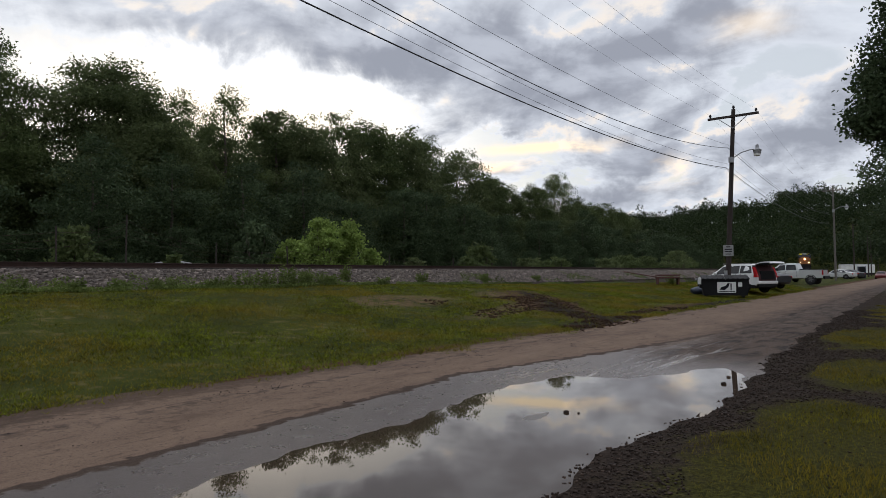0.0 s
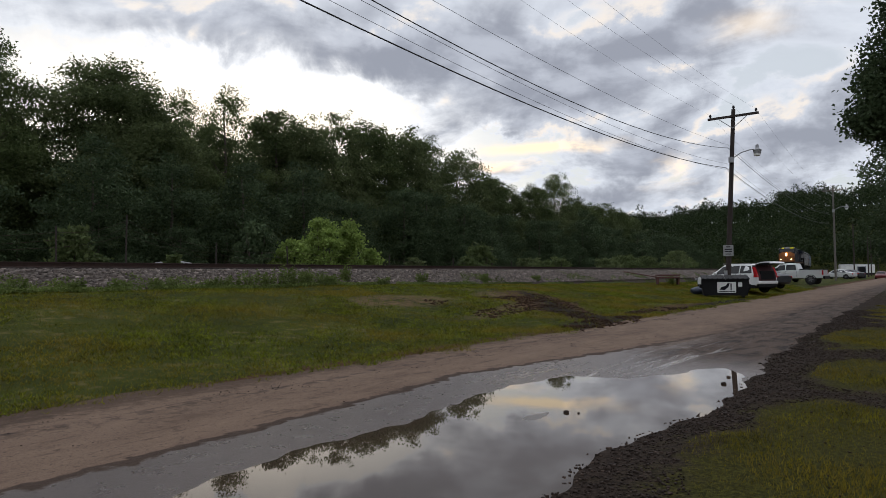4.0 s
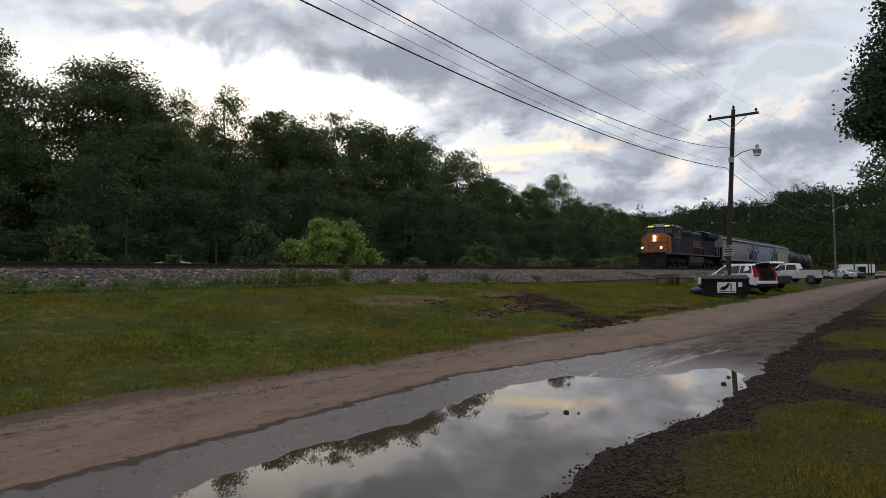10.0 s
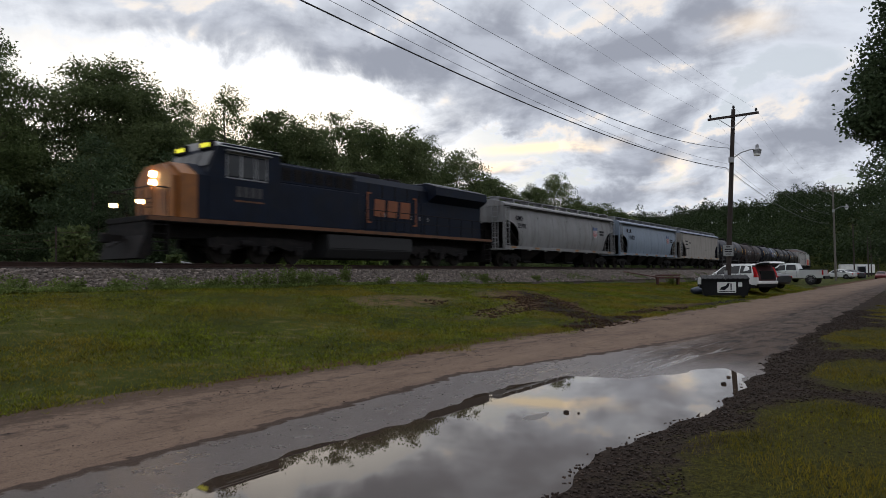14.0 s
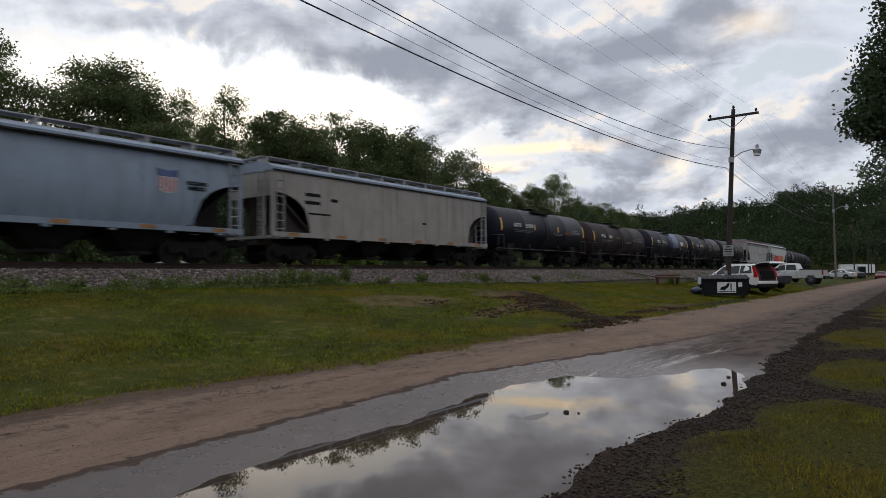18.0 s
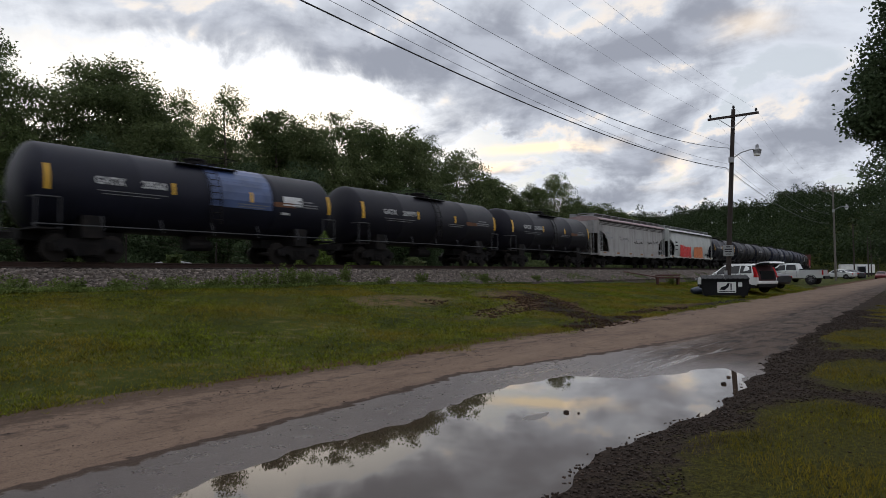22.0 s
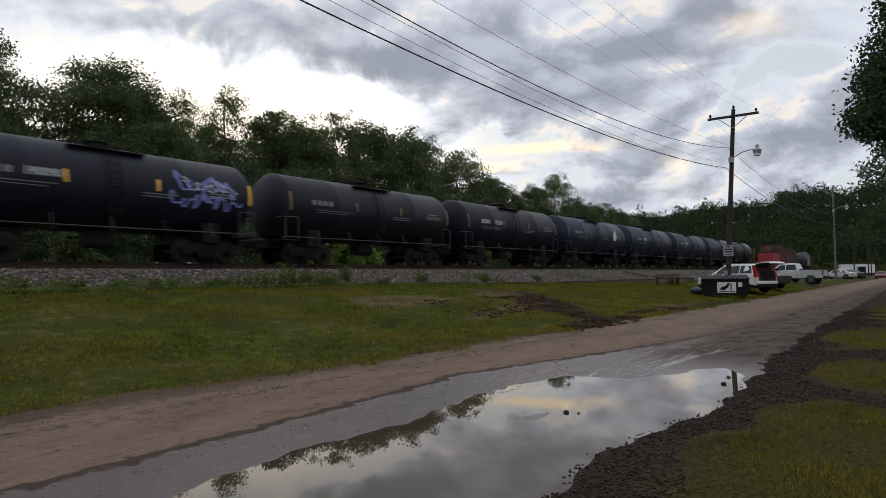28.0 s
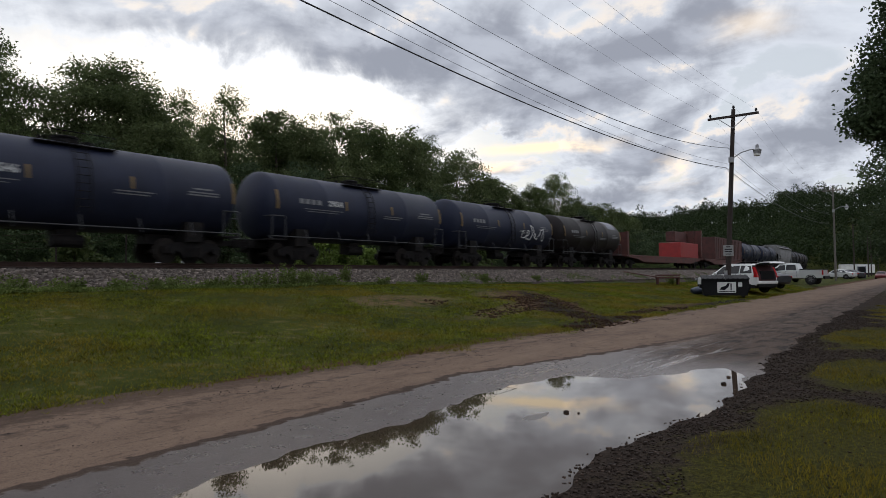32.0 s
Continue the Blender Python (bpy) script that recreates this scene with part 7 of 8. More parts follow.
def suv(m):
    """Front towards -x."""
    c = empty("suv", m)
    bm = bm_new()
    st = [(-2.40, 0.45, 0.78, 0.80, 0.68, 0.72, 0.58), (-2.27, 0.32, 0.88, 0.92, 0.84, 0.87, 0.70), (-1.90, 0.28, 0.97, 1.01, 0.92, 0.94, 0.78), (-1.15, 0.28, 1.03, 1.11, 0.94, 0.95, 0.78),
          (-0.30, 0.28, 1.06, 1.70, 0.94, 0.95, 0.66), (0.40, 0.28, 1.07, 1.77, 0.94, 0.95, 0.69), (1.40, 0.28, 1.08, 1.75, 0.94, 0.95, 0.68), (2.02, 0.30, 1.09, 1.68, 0.92, 0.93, 0.65), (2.26, 0.34, 1.09, 1.16, 0.89, 0.91, 0.72), (2.34, 0.45, 0.95, 0.98, 0.84, 0.86, 0.70)]
    car_shell(bm, st)
    part("body", bm, M["car_white"], c, "white body", True)
    side_glass(c, st, [(-0.85, 0.12, -0.28, 0.12), (0.20, 1.02, 0.20, 1.00), (1.10, 1.96, 1.08, 1.78)])
    cross_glass(c, st, -1.06, -0.36, "windshield")
    seams(c, st, (-0.95, 0.16, 1.06))
    arches(c, (-1.45, 1.42), 0.95, 0.36)
    bm = bm_new()
    prism(bm, [(1.9, 0.70), (2.375, 0.70), (2.36, 1.05), (2.10, 1.66), (1.9, 1.66)], "y", -0.77, 0.77)
    part("cargo_opening", bm, M["interior"], c, "dark red cargo space behind the raised tailgate")
    bm = bm_new()
    box(bm, 2.28, 2.40, -0.60, 0.60, 0.78, 1.30)
    part("luggage", bm, M["plastic_black"], c)
    bm = bm_new()
    prism(bm, [(2.0, 1.68), (2.0, 1.73), (2.35, 1.84), (2.75, 1.88), (3.02, 1.84), (3.10, 1.76), (3.04, 1.75), (2.70, 1.83), (2.35, 1.80)], "y", -0.66, 0.66)
    bmesh.ops.bevel(bm, geom=bm.edges[:], offset=0.018, segments=2, affect="EDGES")
    g = part("tailgate", bm, M["car_white"], c, "raised white tailgate", True)
    bm = bm_new()
    prism(bm, [(2.05, 1.665), (2.35, 1.765), (2.70, 1.785), (3.02, 1.69), (2.70, 1.70), (2.35, 1.70)], "y", -0.71, 0.71)
    part("tailgate_lining", bm, M["plastic_black"], g, "black inner lining")
    bm = bm_new()
    prism(bm, [(2.30, 1.838), (2.74, 1.886), (2.74, 1.896), (2.30, 1.850)], "y", -0.58, 0.58)
    part("rear_window", bm, M["glass"], g)
    for s in (-1, 1):
        bm = bm_new()
        prism(bm, [(2.10, 0.92), (2.37, 0.92), (2.33, 1.12), (2.13, 1.55), (2.04, 1.55), (2.12, 1.12)], "y", s * 0.78, s * 0.93)
        part("tail_light", bm, M["tail_red"], c, "tall red tail light")
        bm = bm_new()
        box(bm, -2.44, -2.2, s * 0.55, s * 0.92, 0.72, 0.88, 0.03)
        part("headlight", bm, M["grey_metal"], c)
        bm = bm_new()
        box(bm, -0.75, -0.58, s * 0.95, s * 1.12, 1.10, 1.24, 0.03)
        part("mirror", bm, M["car_white"], c)
        bm = bm_new()
        rod(bm, (-0.3, s * 0.70, 1.78), (1.8, s * 0.70, 1.76), 0.02, 6)
        part("roof_rail", bm, M["grey_metal"], c)
        for x in (-1.45, 1.42):
            wheel(c, x, s * 0.86, 0.36, s)
    bm = bm_new()
    box(bm, 2.24, 2.44, -0.90, 0.90, 0.50, 0.70, 0.06)
    part("rear_bumper", bm, M["car_white"], c, "", True)
    bm = bm_new()
    box(bm, 2.22, 2.40, -0.86, 0.86, 0.30, 0.50, 0.04)
    part("bumper_skirt", bm, M["plastic_black"], c)
    bm = bm_new()
    box(bm, -2.2, 2.2, -0.965, 0.965, 0.24, 0.46, 0.03)
    part("side_skirt", bm, M["plastic_black"], c)
    return tagged(c, "white estate suv with its tailgate raised, parked on the grass", "car", "parked vehicles")


def pickup(m):
    c = empty("pickup_truck", m)
    bm = bm_new()
    st = [(-2.92, 0.60, 0.98, 1.02, 0.84, 0.87, 0.70), (-2.78, 0.46, 1.10, 1.17, 0.96, 0.98, 0.80), (-1.50, 0.46, 1.18, 1.27, 0.98, 0.99, 0.82), (-0.75, 0.46, 1.22, 1.88, 0.98, 0.99, 0.70),
          (0.00, 0.46, 1.22, 1.94, 0.98, 0.99, 0.72), (0.72, 0.46, 1.22, 1.92, 0.98, 0.99, 0.70), (0.94, 0.46, 1.22, 1.32, 0.98, 0.99, 0.80), (0.98, 0.46, 1.20, 1.22, 0.98, 0.985, 0.80)]
    car_shell(bm, st)
    part("cab", bm, M["car_silver"], c, "silver white cab", True)
    side_glass(c, st, [(-1.20, -0.22, -0.68, -0.22), (-0.12, 0.74, -0.12, 0.66)])
    cross_glass(c, st, -1.42, -0.82, "windshield")
    seams(c, st, (-1.30, -0.17, 0.80))
    arches(c, (-1.9, 1.95), 0.985, 0.40)
    bm = bm_new()
    for s in (-1, 1):
        box(bm, 1.0, 2.95, s * 0.90, s * 0.99, 0.55, 1.32, 0.02)
    box(bm, 1.0, 2.95, -0.9, 0.9, 0.62, 0.72)
    box(bm, 2.88, 2.95, -0.9, 0.9, 0.6, 1.30)
    part("cargo_bed", bm, M["car_silver"], c, "silver white cargo bed")
    bm = bm_new()
    for s in (-1, 1):
        box(bm, 1.0, 2.93, s * 0.89, s * 1.0, 1.32, 1.36, 0.01)
    box(bm, 2.86, 2.96, -0.9, 0.9, 1.30, 1.34, 0.01)
    box(bm, 1.02, 1.5, -0.88, 0.88, 0.72, 1.42, 0.02)
    part("bed_rail", bm, M["plastic_black"], c, "black bed rail caps and tool box")
    bm = bm_new()
    box(bm, 2.90, 3.10, -0.97, 0.97, 0.46, 0.74, 0.04)
    part("rear_bumper", bm, M["plastic_black"], c)
    for s in (-1, 1):
        for x in (-1.9, 1.95):
            wheel(c, x, s * 0.88, 0.40, s)
        bm = bm_new()
        box(bm, 2.86, 2.97, s * 0.82, s * 1.0, 0.85, 1.28, 0.02)
        part("tail_light", bm, M["tail_red"], c)
        bm = bm_new()
        box(bm, -1.05, -0.85, s * 1.0, s * 1.22, 1.25, 1.50, 0.03)
        part("mirror", bm, M["plastic_black"], c)
    return tagged(c, "silver white crew-cab pickup truck parked on the grass", "truck", "parked vehicles")


def sedan(m, paint, label):
    c = empty("sedan", m)
    bm = bm_new()
    st = [(-2.32, 0.40, 0.62, 0.65, 0.68, 0.71, 0.58), (-2.18, 0.27, 0.71, 0.77, 0.83, 0.86, 0.70), (-1.15, 0.25, 0.87, 0.94, 0.88, 0.89, 0.72), (-0.35, 0.25, 0.90, 1.39, 0.88, 0.89, 0.58), (0.30, 0.25, 0.91, 1.45, 0.88, 0.89, 0.60),
          (0.95, 0.25, 0.92, 1.38, 0.88, 0.89, 0.58), (1.68, 0.25, 0.92, 1.00, 0.87, 0.88, 0.70), (2.18, 0.28, 0.90, 0.95, 0.84, 0.85, 0.68), (2.32, 0.42, 0.80, 0.83, 0.74, 0.76, 0.60)]
    car_shell(bm, st)
    part("body", bm, paint, c, "", True)
    side_glass(c, st, [(-0.85, 0.22, -0.32, 0.22), (0.32, 1.35, 0.32, 0.96)])
    cross_glass(c, st, -1.05, -0.42, "windshield")
    cross_glass(c, st, 1.02, 1.60, "rear_window")
    seams(c, st, (-0.95, 0.27))
    arches(c, (-1.4, 1.35), 0.89, 0.32)
    for s in (-1, 1):
        for x in (-1.4, 1.35):
            wheel(c, x, s * 0.80, 0.32, s)
        bm = bm_new()
        box(bm, 2.14, 2.31, s * 0.5, s * 0.86, 0.68, 0.86, 0.02)
        part("tail_light", bm, M["tail_red"], c)
    return tagged(c, label, "car", "parked vehicles")


def gz(x, y):
    return float(ground_z(x, y))


suv(pose(44.2, 9.85, gz(44.2, 9.85), 0, 0, 63 + 180))
pickup(pose(68.4, 10.3, gz(68.4, 10.3), 0, 0, 84 + 180))
sedan(pose(50.5, 9.9, gz(50.5, 9.9), 0, 0, 64 + 180), M["car_dark"], "dark car parked between the suv and the pickup")
sedan(pose(113.5, 10.6, gz(113.5, 10.6), 0, 0, 75 + 180), M["car_silver"], "pale silver sedan parked beside the road")
sedan(pose(124, 10.2, gz(124, 10.2), 0, 0, 60 + 180), M["car_dark"], "dark sedan parked beside the road")
sedan(pose(76, 12.6, gz(76, 12.6), 0, 0, 70 + 180), M["car_dark"], "dark car parked behind the pickup")
sedan(pose(140, 6.4, 0.0, 0, 0, 0), M["car_red"], "dark red car standing on the road")


def dumpster(m):
    d = empty("dumpster", m)
    bm = bm_new()
    prism(bm, [(-1.15, 0.12), (-1.22, 0.75), (-1.22, 1.02), (1.22, 1.02), (1.22, 0.75), (1.15, 0.12)], "y", -0.62, 0.62)
    part("bin", bm, M["plastic_black"], d, "black steel bin")
    for s in (-1, 1):
        bm = bm_new()
        prism(bm, [(-0.72, 1.02), (0.66, 1.22), (0.66, 1.27), (-0.72, 1.07)], "x", s * 0.02, s * 1.25)
        for k in range(5):
            x = s * (0.15 + k * 0.25)
            prism(bm, [(-0.70, 1.07), (0.64, 1.27), (0.64, 1.30), (-0.70, 1.10)], "x", x - 0.03, x + 0.03)
        part("lid", bm, M["plastic_black"], d, "ribbed black plastic lid")
        bm = bm_new()
        box(bm, s * 1.20, s * 1.34, -0.5, 0.5, 0.55, 0.75, 0.02)
        part("fork_pocket", bm, M["plastic_black"], d)
        for y in (-0.45, 0.45):
            bm = bm_new()
            rod(bm, (s * 0.95 - 0.04, y, 0.07), (s * 0.95 + 0.04, y, 0.07), 0.07, 12)
            part("caster", bm, M["rubber"], d)
    bm = bm_new()
    box(bm, -0.42, 0.55, -0.640, -0.622, 0.28, 0.88)
    s = part("placard", bm, M["white"], d, "white printed placard with a black emblem")
    bm = bm_new()
    prism(bm, [(-0.30, 0.45), (-0.05, 0.42), (0.16, 0.60), (0.22, 0.82), (0.12, 0.82), (0.0, 0.66), (-0.22, 0.60)], "y", -0.648, -0.641)
    box(bm, 0.26, 0.32, -0.648, -0.641, 0.42, 0.80)
    box(bm, -0.36, 0.50, -0.648, -0.641, 0.33, 0.37)
    part("emblem", bm, M["black_mark"], s)
    bm = bm_new()
    box(bm, 0.66, 0.86, -0.640, -0.622, 0.62, 0.86)
    part("notice", bm, M["white"], d, "small white sticker")
    return tagged(d, "black steel dumpster with lids and a white placard", "dumpster")


dumpster(pose(38.7, 9.2, gz(38.7, 9.2), 0, 0, -72))
# filled bag on the grass by the dumpster
bm = bm_new()
bmesh.ops.create_icosphere(bm, subdivisions=3, radius=0.42)
for v in bm.verts:
    v.co *= 1 + 0.12 * noise.noise(v.co * 4)
    v.co.z = v.co.z * 0.62 + 0.24
bag = part("rubbish_bag", bm, M["blue_dark"], smooth=True)
bag.matrix_basis = pose(39.9, 11.0, gz(39.9, 11.0) + 0.0)
tagged(bag, "dark blue filled rubbish bag lying on the grass", "bag")


def trailer_home(m):
    c = empty("trailer_home", m)
    bm = bm_new()
    box(bm, -4, 4, -1.3, 1.3, 0.5, 2.6, 0.05)
    part("body", bm, M["white"], c)
    bm = bm_new()
    prism(bm, [(-1.4, 2.6), (0, 2.85), (1.4, 2.6)], "x", -4.1, 4.1)
    part("roof", bm, M["grey_metal"], c)
    for x in (-3.4, -1.0, 2.4):
        bm = bm_new()
        box(bm, x, x + 1.1, -1.33, -1.29, 1.5, 2.3)
        part("window", bm, M["glass"], c)
    bm = bm_new()
    box(bm, 0.6, 1.4, -1.33, -1.29, 0.6, 2.5)
    part("door", bm, M["grey_metal"], c)
    bm = bm_new()
    box(bm, -3.9, 3.9, -1.2, 1.2, 0, 0.5)
    part("skirting", bm, M["plastic_black"], c)
    return tagged(c, "long white trailer home beyond the parked cars", "trailer home")


trailer_home(pose(205, 14.9, gz(205, 14.9), 0, 0, 105))
for x_, y_, t_ in ((17.2, 30.6, 20), (34.0, 33.0, 5), (47.0, 33.0, 15)):
    sedan(pose(x_, y_, gz(x_, y_), 0, 0, t_), M["car_old"], "dull grey old car standing beyond the track")
# portable toilet
c = empty("portable_toilet", pose(128.5, 8.6, gz(128.5, 8.6), 0, 0, 10))
bm = bm_new()
box(bm, -0.55, 0.55, -0.55, 0.55, 0.05, 2.05, 0.03)
part("cabin", bm, M["blue_dark"], c)
bm = bm_new()
lathe(bm, [(2.05, 0.72), (2.2, 0.5), (2.25, 0.1)], 8, 0, "z")
part("roof", bm, M["grey_metal"], c)
bm = bm_new()
box(bm, -0.58, -0.54, -0.4, 0.4, 0.15, 1.95)
part("door", bm, M["plastic_black"], c)
tagged(c, "dark blue portable toilet cabin by the road", "toilet cabin")


# ---- sleepers under the rails ----
ties = empty("sleepers")
tagged(ties, "dark creosoted wooden sleepers of the track", "sleepers", kind="structure")
bm = bm_new()
box(bm, -0.115, 0.115, -1.3, 1.3, RAIL_Z - 0.36, RAIL_Z - 0.185, 0.012)
first = part("sleeper", bm, M["tie"], ties)
for i in range(1, 150):
    o = obj("sleeper", first.data, None, ties)
    s = 2.0 + i * 0.53
    x, y, a_ = track_pose(s)
    o.matrix_basis = pose(x, y, 0, 0, 0, a_)
first.matrix_basis = pose(2.0, TRACK_Y, 0)



# ---- stones, grass and weeds: too many to count ----
def stones_mesh(name, pts, sizes, r):
    """Many small angular stones in one mesh: squashed blocks with jittered corners."""
    n = len(pts)
    base = np.array([(x_, y_, z_) for z_ in (-1, 1) for x_, y_ in ((-1, -1), (1, -1), (1, 1), (-1, 1))], float) * 0.68
    quad = np.array([(3, 2, 1, 0), (4, 5, 6, 7), (0, 1, 5, 4), (1, 2, 6, 5), (2, 3, 7, 6), (3, 0, 4, 7)])
    a = r.uniform(0, 2 * np.pi, n)
    ca, sa = np.cos(a)[:, None], np.sin(a)[:, None]
    v = base[None] * (1 + r.uniform(-0.45, 0.35, (n, 8, 3))) * np.stack([r.uniform(0.8, 1.3, n), r.uniform(0.6, 1.0, n), r.uniform(0.45, 0.8, n)], 1)[:, None, :]
    v += r.uniform(-0.22, 0.22, (n, 8, 3))
    x = v[:, :, 0] * ca - v[:, :, 1] * sa
    y = v[:, :, 0] * sa + v[:, :, 1] * ca
    v = np.stack([x, y, v[:, :, 2]], -1) * sizes[:, None, None] + pts[:, None, :]
    me = bpy.data.meshes.new(name)
    me.vertices.add(8 * n)
    me.vertices.foreach_set("co", v.astype(np.float32).ravel())
    f = (quad[None] + 8 * np.arange(n)[:, None, None]).reshape(-1)
    me.loops.add(len(f))
    me.loops.foreach_set("vertex_index", f.astype(np.int32))
    me.polygons.add(len(f) // 4)
    me.polygons.foreach_set("loop_start", np.arange(0, len(f), 4, dtype=np.int32))
    me.update(calc_edges=True)
    return me


def blades_mesh(name, pts, heights, r, width=0.12, bend=0.5, bent=True):
    """Blades of grass: bent ones, or plain slivers."""
    n = len(pts)
    a = r.uniform(0, 2 * np.pi, n)
    side = np.stack([np.cos(a), np.sin(a), np.zeros(n)], 1)
    b = r.uniform(0, 2 * np.pi, n)
    lean = np.stack([np.cos(b), np.sin(b), np.zeros(n)], 1) * (heights * r.uniform(0.1, bend * 2, n))[:, None]
    h = heights[:, None]
    up = np.array([0, 0, 1.0])
    w = h * width * 0.5
    v = np.stack([pts - side * w, pts + side * w, pts + lean * 0.35 + up * h * 0.6 + side * w * 0.8, pts + lean + up * h, pts + lean * 0.35 + up * h * 0.6 - side * w * 0.8], 1).reshape(-1, 3)
    me = bpy.data.meshes.new(name)
    if not bent:
        v = v.reshape(n, 5, 3)[:, (0, 1, 3)].reshape(-1, 3)
        me.vertices.add(3 * n)
        me.vertices.foreach_set("co", v.astype(np.float32).ravel())
        me.loops.add(3 * n)
        me.loops.foreach_set("vertex_index", np.arange(3 * n, dtype=np.int32))
        me.polygons.add(n)
        me.polygons.foreach_set("loop_start", np.arange(0, 3 * n, 3, dtype=np.int32))
        me.update(calc_edges=True)
        return me
    me.vertices.add(5 * n)
    me.vertices.foreach_set("co", v.astype(np.float32).ravel())
    me.loops.add(5 * n)
    me.loops.foreach_set("vertex_index", np.arange(5 * n, dtype=np.int32))
    me.polygons.add(n)
    me.polygons.foreach_set("loop_start", np.arange(0, 5 * n, 5, dtype=np.int32))
    me.update(calc_edges=True)
    return me


sr = np.random.default_rng(21)


def field(x, y, f=1.0, seed=0.0):
    """A cheap smooth field between about -1 and 1 for clumping."""
    return 0.5 * (np.sin(x * 1.3 * f + 2 * np.sin(y * 0.9 * f + seed)) + np.sin(y * 1.7 * f + 2 * np.sin(x * 0.7 * f + 1.3 + seed)))


# ballast stones on the bank that faces the road
n = 22000
x = 3 + 95 * sr.random(n) ** 1.5
u = sr.random(n)
y = TRACK_Y - 3.55 + 2.25 * u
z = np.interp(y - TRACK_Y, (-3.6, -3.4, -1.75, -1.2), (0.9, 0.98, 1.70, 1.70))
keep = (z > ground_z(x, y) - 0.02)
pts = np.stack([x, y, z + 0.01], 1)[keep]
ob = obj("ballast_stones", stones_mesh("ballast_stones", pts, sr.uniform(0.025, 0.075, len(pts)) * (1 + pts[:, 0] * 0.012), sr), M["stone"])
tagged(ob, "loose grey and pinkish crushed stones of the railway bank", "stones", kind="stuff")


def in_islands(x, y, grow=0.0):
    m = np.zeros(len(x), bool)
    for cx, cy, ax, ay in ISLANDS:
        m |= ((x - cx) / ax) ** 2 + ((y - cy) / ay) ** 2 + 0.45 * field(x, y, 2.5) < 1.0 + grow
    return m


# dark gravel on the near side of the road
n = 44000
x = 1.5 + 26 * sr.random(n) ** 1.6
y = sr.uniform(-0.6, 2.45, n)
z = ground_z(x, y)
keep = ((z > 0.008) | ((z > 0.000) & (sr.random(n) < 0.30))) & (~in_islands(x, y) | (sr.random(n) < 0.012)) & (sr.random(n) < 0.85 + 0.3 * field(x, y, 1.5))
pts = np.stack([x, y, z + 0.004], 1)[keep]
big = np.where(sr.random(len(pts)) < 0.05, 1.9, 1.0)
ob = obj("gravel", stones_mesh("gravel", pts, sr.uniform(0.005, 0.014, len(pts)) * big * (1 + pts[:, 0] * 0.03), sr), M["gravel"])
tagged(ob, "wet dark gravel scattered along the road's edge", "gravel", kind="stuff")

def field_clods(x, y):
    return field(x, y, 1.9, 3.0) + 0.5 * field(x, y, 5.0, 1.0)


# clods and pebbles on the road and in the shallow water
n = 1500
x = 1.0 + 22 * sr.random(n)
y = np.where(sr.random(n) < 0.7, 6.75 + 0.22 * sr.normal(size=n) + 0.2 * np.sin(x * 0.5), sr.uniform(4.6, 7.4, n))
keep = field_clods(x, y) > sr.uniform(-0.3, 0.6, n)
x, y = x[keep], y[keep]
n = len(x)
pts = np.stack([x, y, np.full(n, 0.008)], 1)
ob = obj("road_pebbles", stones_mesh("road_pebbles", pts, sr.uniform(0.003, 0.009, n) * (1 + 0.03 * x), sr), M["clod"])
tagged(ob, "small dark clods and pebbles strewn on the road", "pebbles", kind="stuff")


def pebble(name, x, y, z, size, seed, label):
    r = np.random.default_rng(seed)
    bm = bm_new()
    bmesh.ops.create_icosphere(bm, subdivisions=2, radius=size)
    for v in bm.verts:
        v.co *= 1 + 0.25 * noise.noise(v.co * (2.0 / size) + Vector((seed, 0, 0)))
        v.co.z *= 0.7
    o = part(name, bm, M["gravel"], smooth=True)
    o.matrix_basis = pose(x, y, z)
    return tagged(o, label, "stone")


pebble("stone", 6.06, 3.02, 0.012, 0.030, 1, "dark wet stone standing in the puddle")
pebble("stone", 6.10, 2.90, 0.010, 0.014, 2, "small dark stone in the puddle")
pebble("stone", 8.75, 2.12, 0.012, 0.035, 3, "dark wet stone at the puddle's edge")
pebble("stone", 9.35, 2.2, 0.012, 0.028, 4, "dark wet stone at the puddle's edge")
# a shoal of mud just above the water
bm = bm_new()
bmesh.ops.create_circle(bm, cap_ends=True, segments=28, radius=1.0)
for v in bm.verts:
    a = math.atan2(v.co.y, v.co.x)
    k = 1 + 0.18 * math.sin(3 * a + 1) + 0.12 * math.sin(7 * a)
    v.co = Vector((5.72 + 0.20 * k * math.cos(a) + 0.05 * math.sin(a), 3.19 + 0.07 * k * math.sin(a) - 0.03 * math.cos(a), 0.0072))
shoal = part("mud_shoal", bm, material("wet_mud", (0.10, 0.085, 0.078), 0.35, vary=0.25, scale=9, bump=0.1))
tagged(shoal, "flat shoal of wet mud in the puddle", "mud", kind="structure")


def bare(x, y):
    """Where the lawn is worn through."""
    w = 0.35 * field(x, y, 1.6, 2.0)
    m = np.zeros(len(x), bool)
    for cx, cy, ax, ay, t in ((16.5, 14.4, 2.6, 1.2, 0.1), (19.0, 11.5, 4.0, 0.7, 0.2), (22.5, 14.5, 2.2, 0.9, 0.5), (22.6, 12.0, 5.6, 1.3, 0.74), (27.0, 8.4, 5.0, 0.7, 0.0), (18.0, 7.6, 3.2, 1.0, 0.2), (20.6, 10.0, 3.0, 0.8, 0.85), (24.0, 13.0, 3.2, 0.45, 0.8), (33.0, 7.9, 6.0, 0.55, 0.0)):
        dx, dy = x - cx, y - cy
        u_ = (dx * math.cos(t) + dy * math.sin(t)) / ax
        v_ = (dy * math.cos(t) - dx * math.sin(t)) / ay
        m |= u_ ** 2 + v_ ** 2 + w < 0.9
    return m


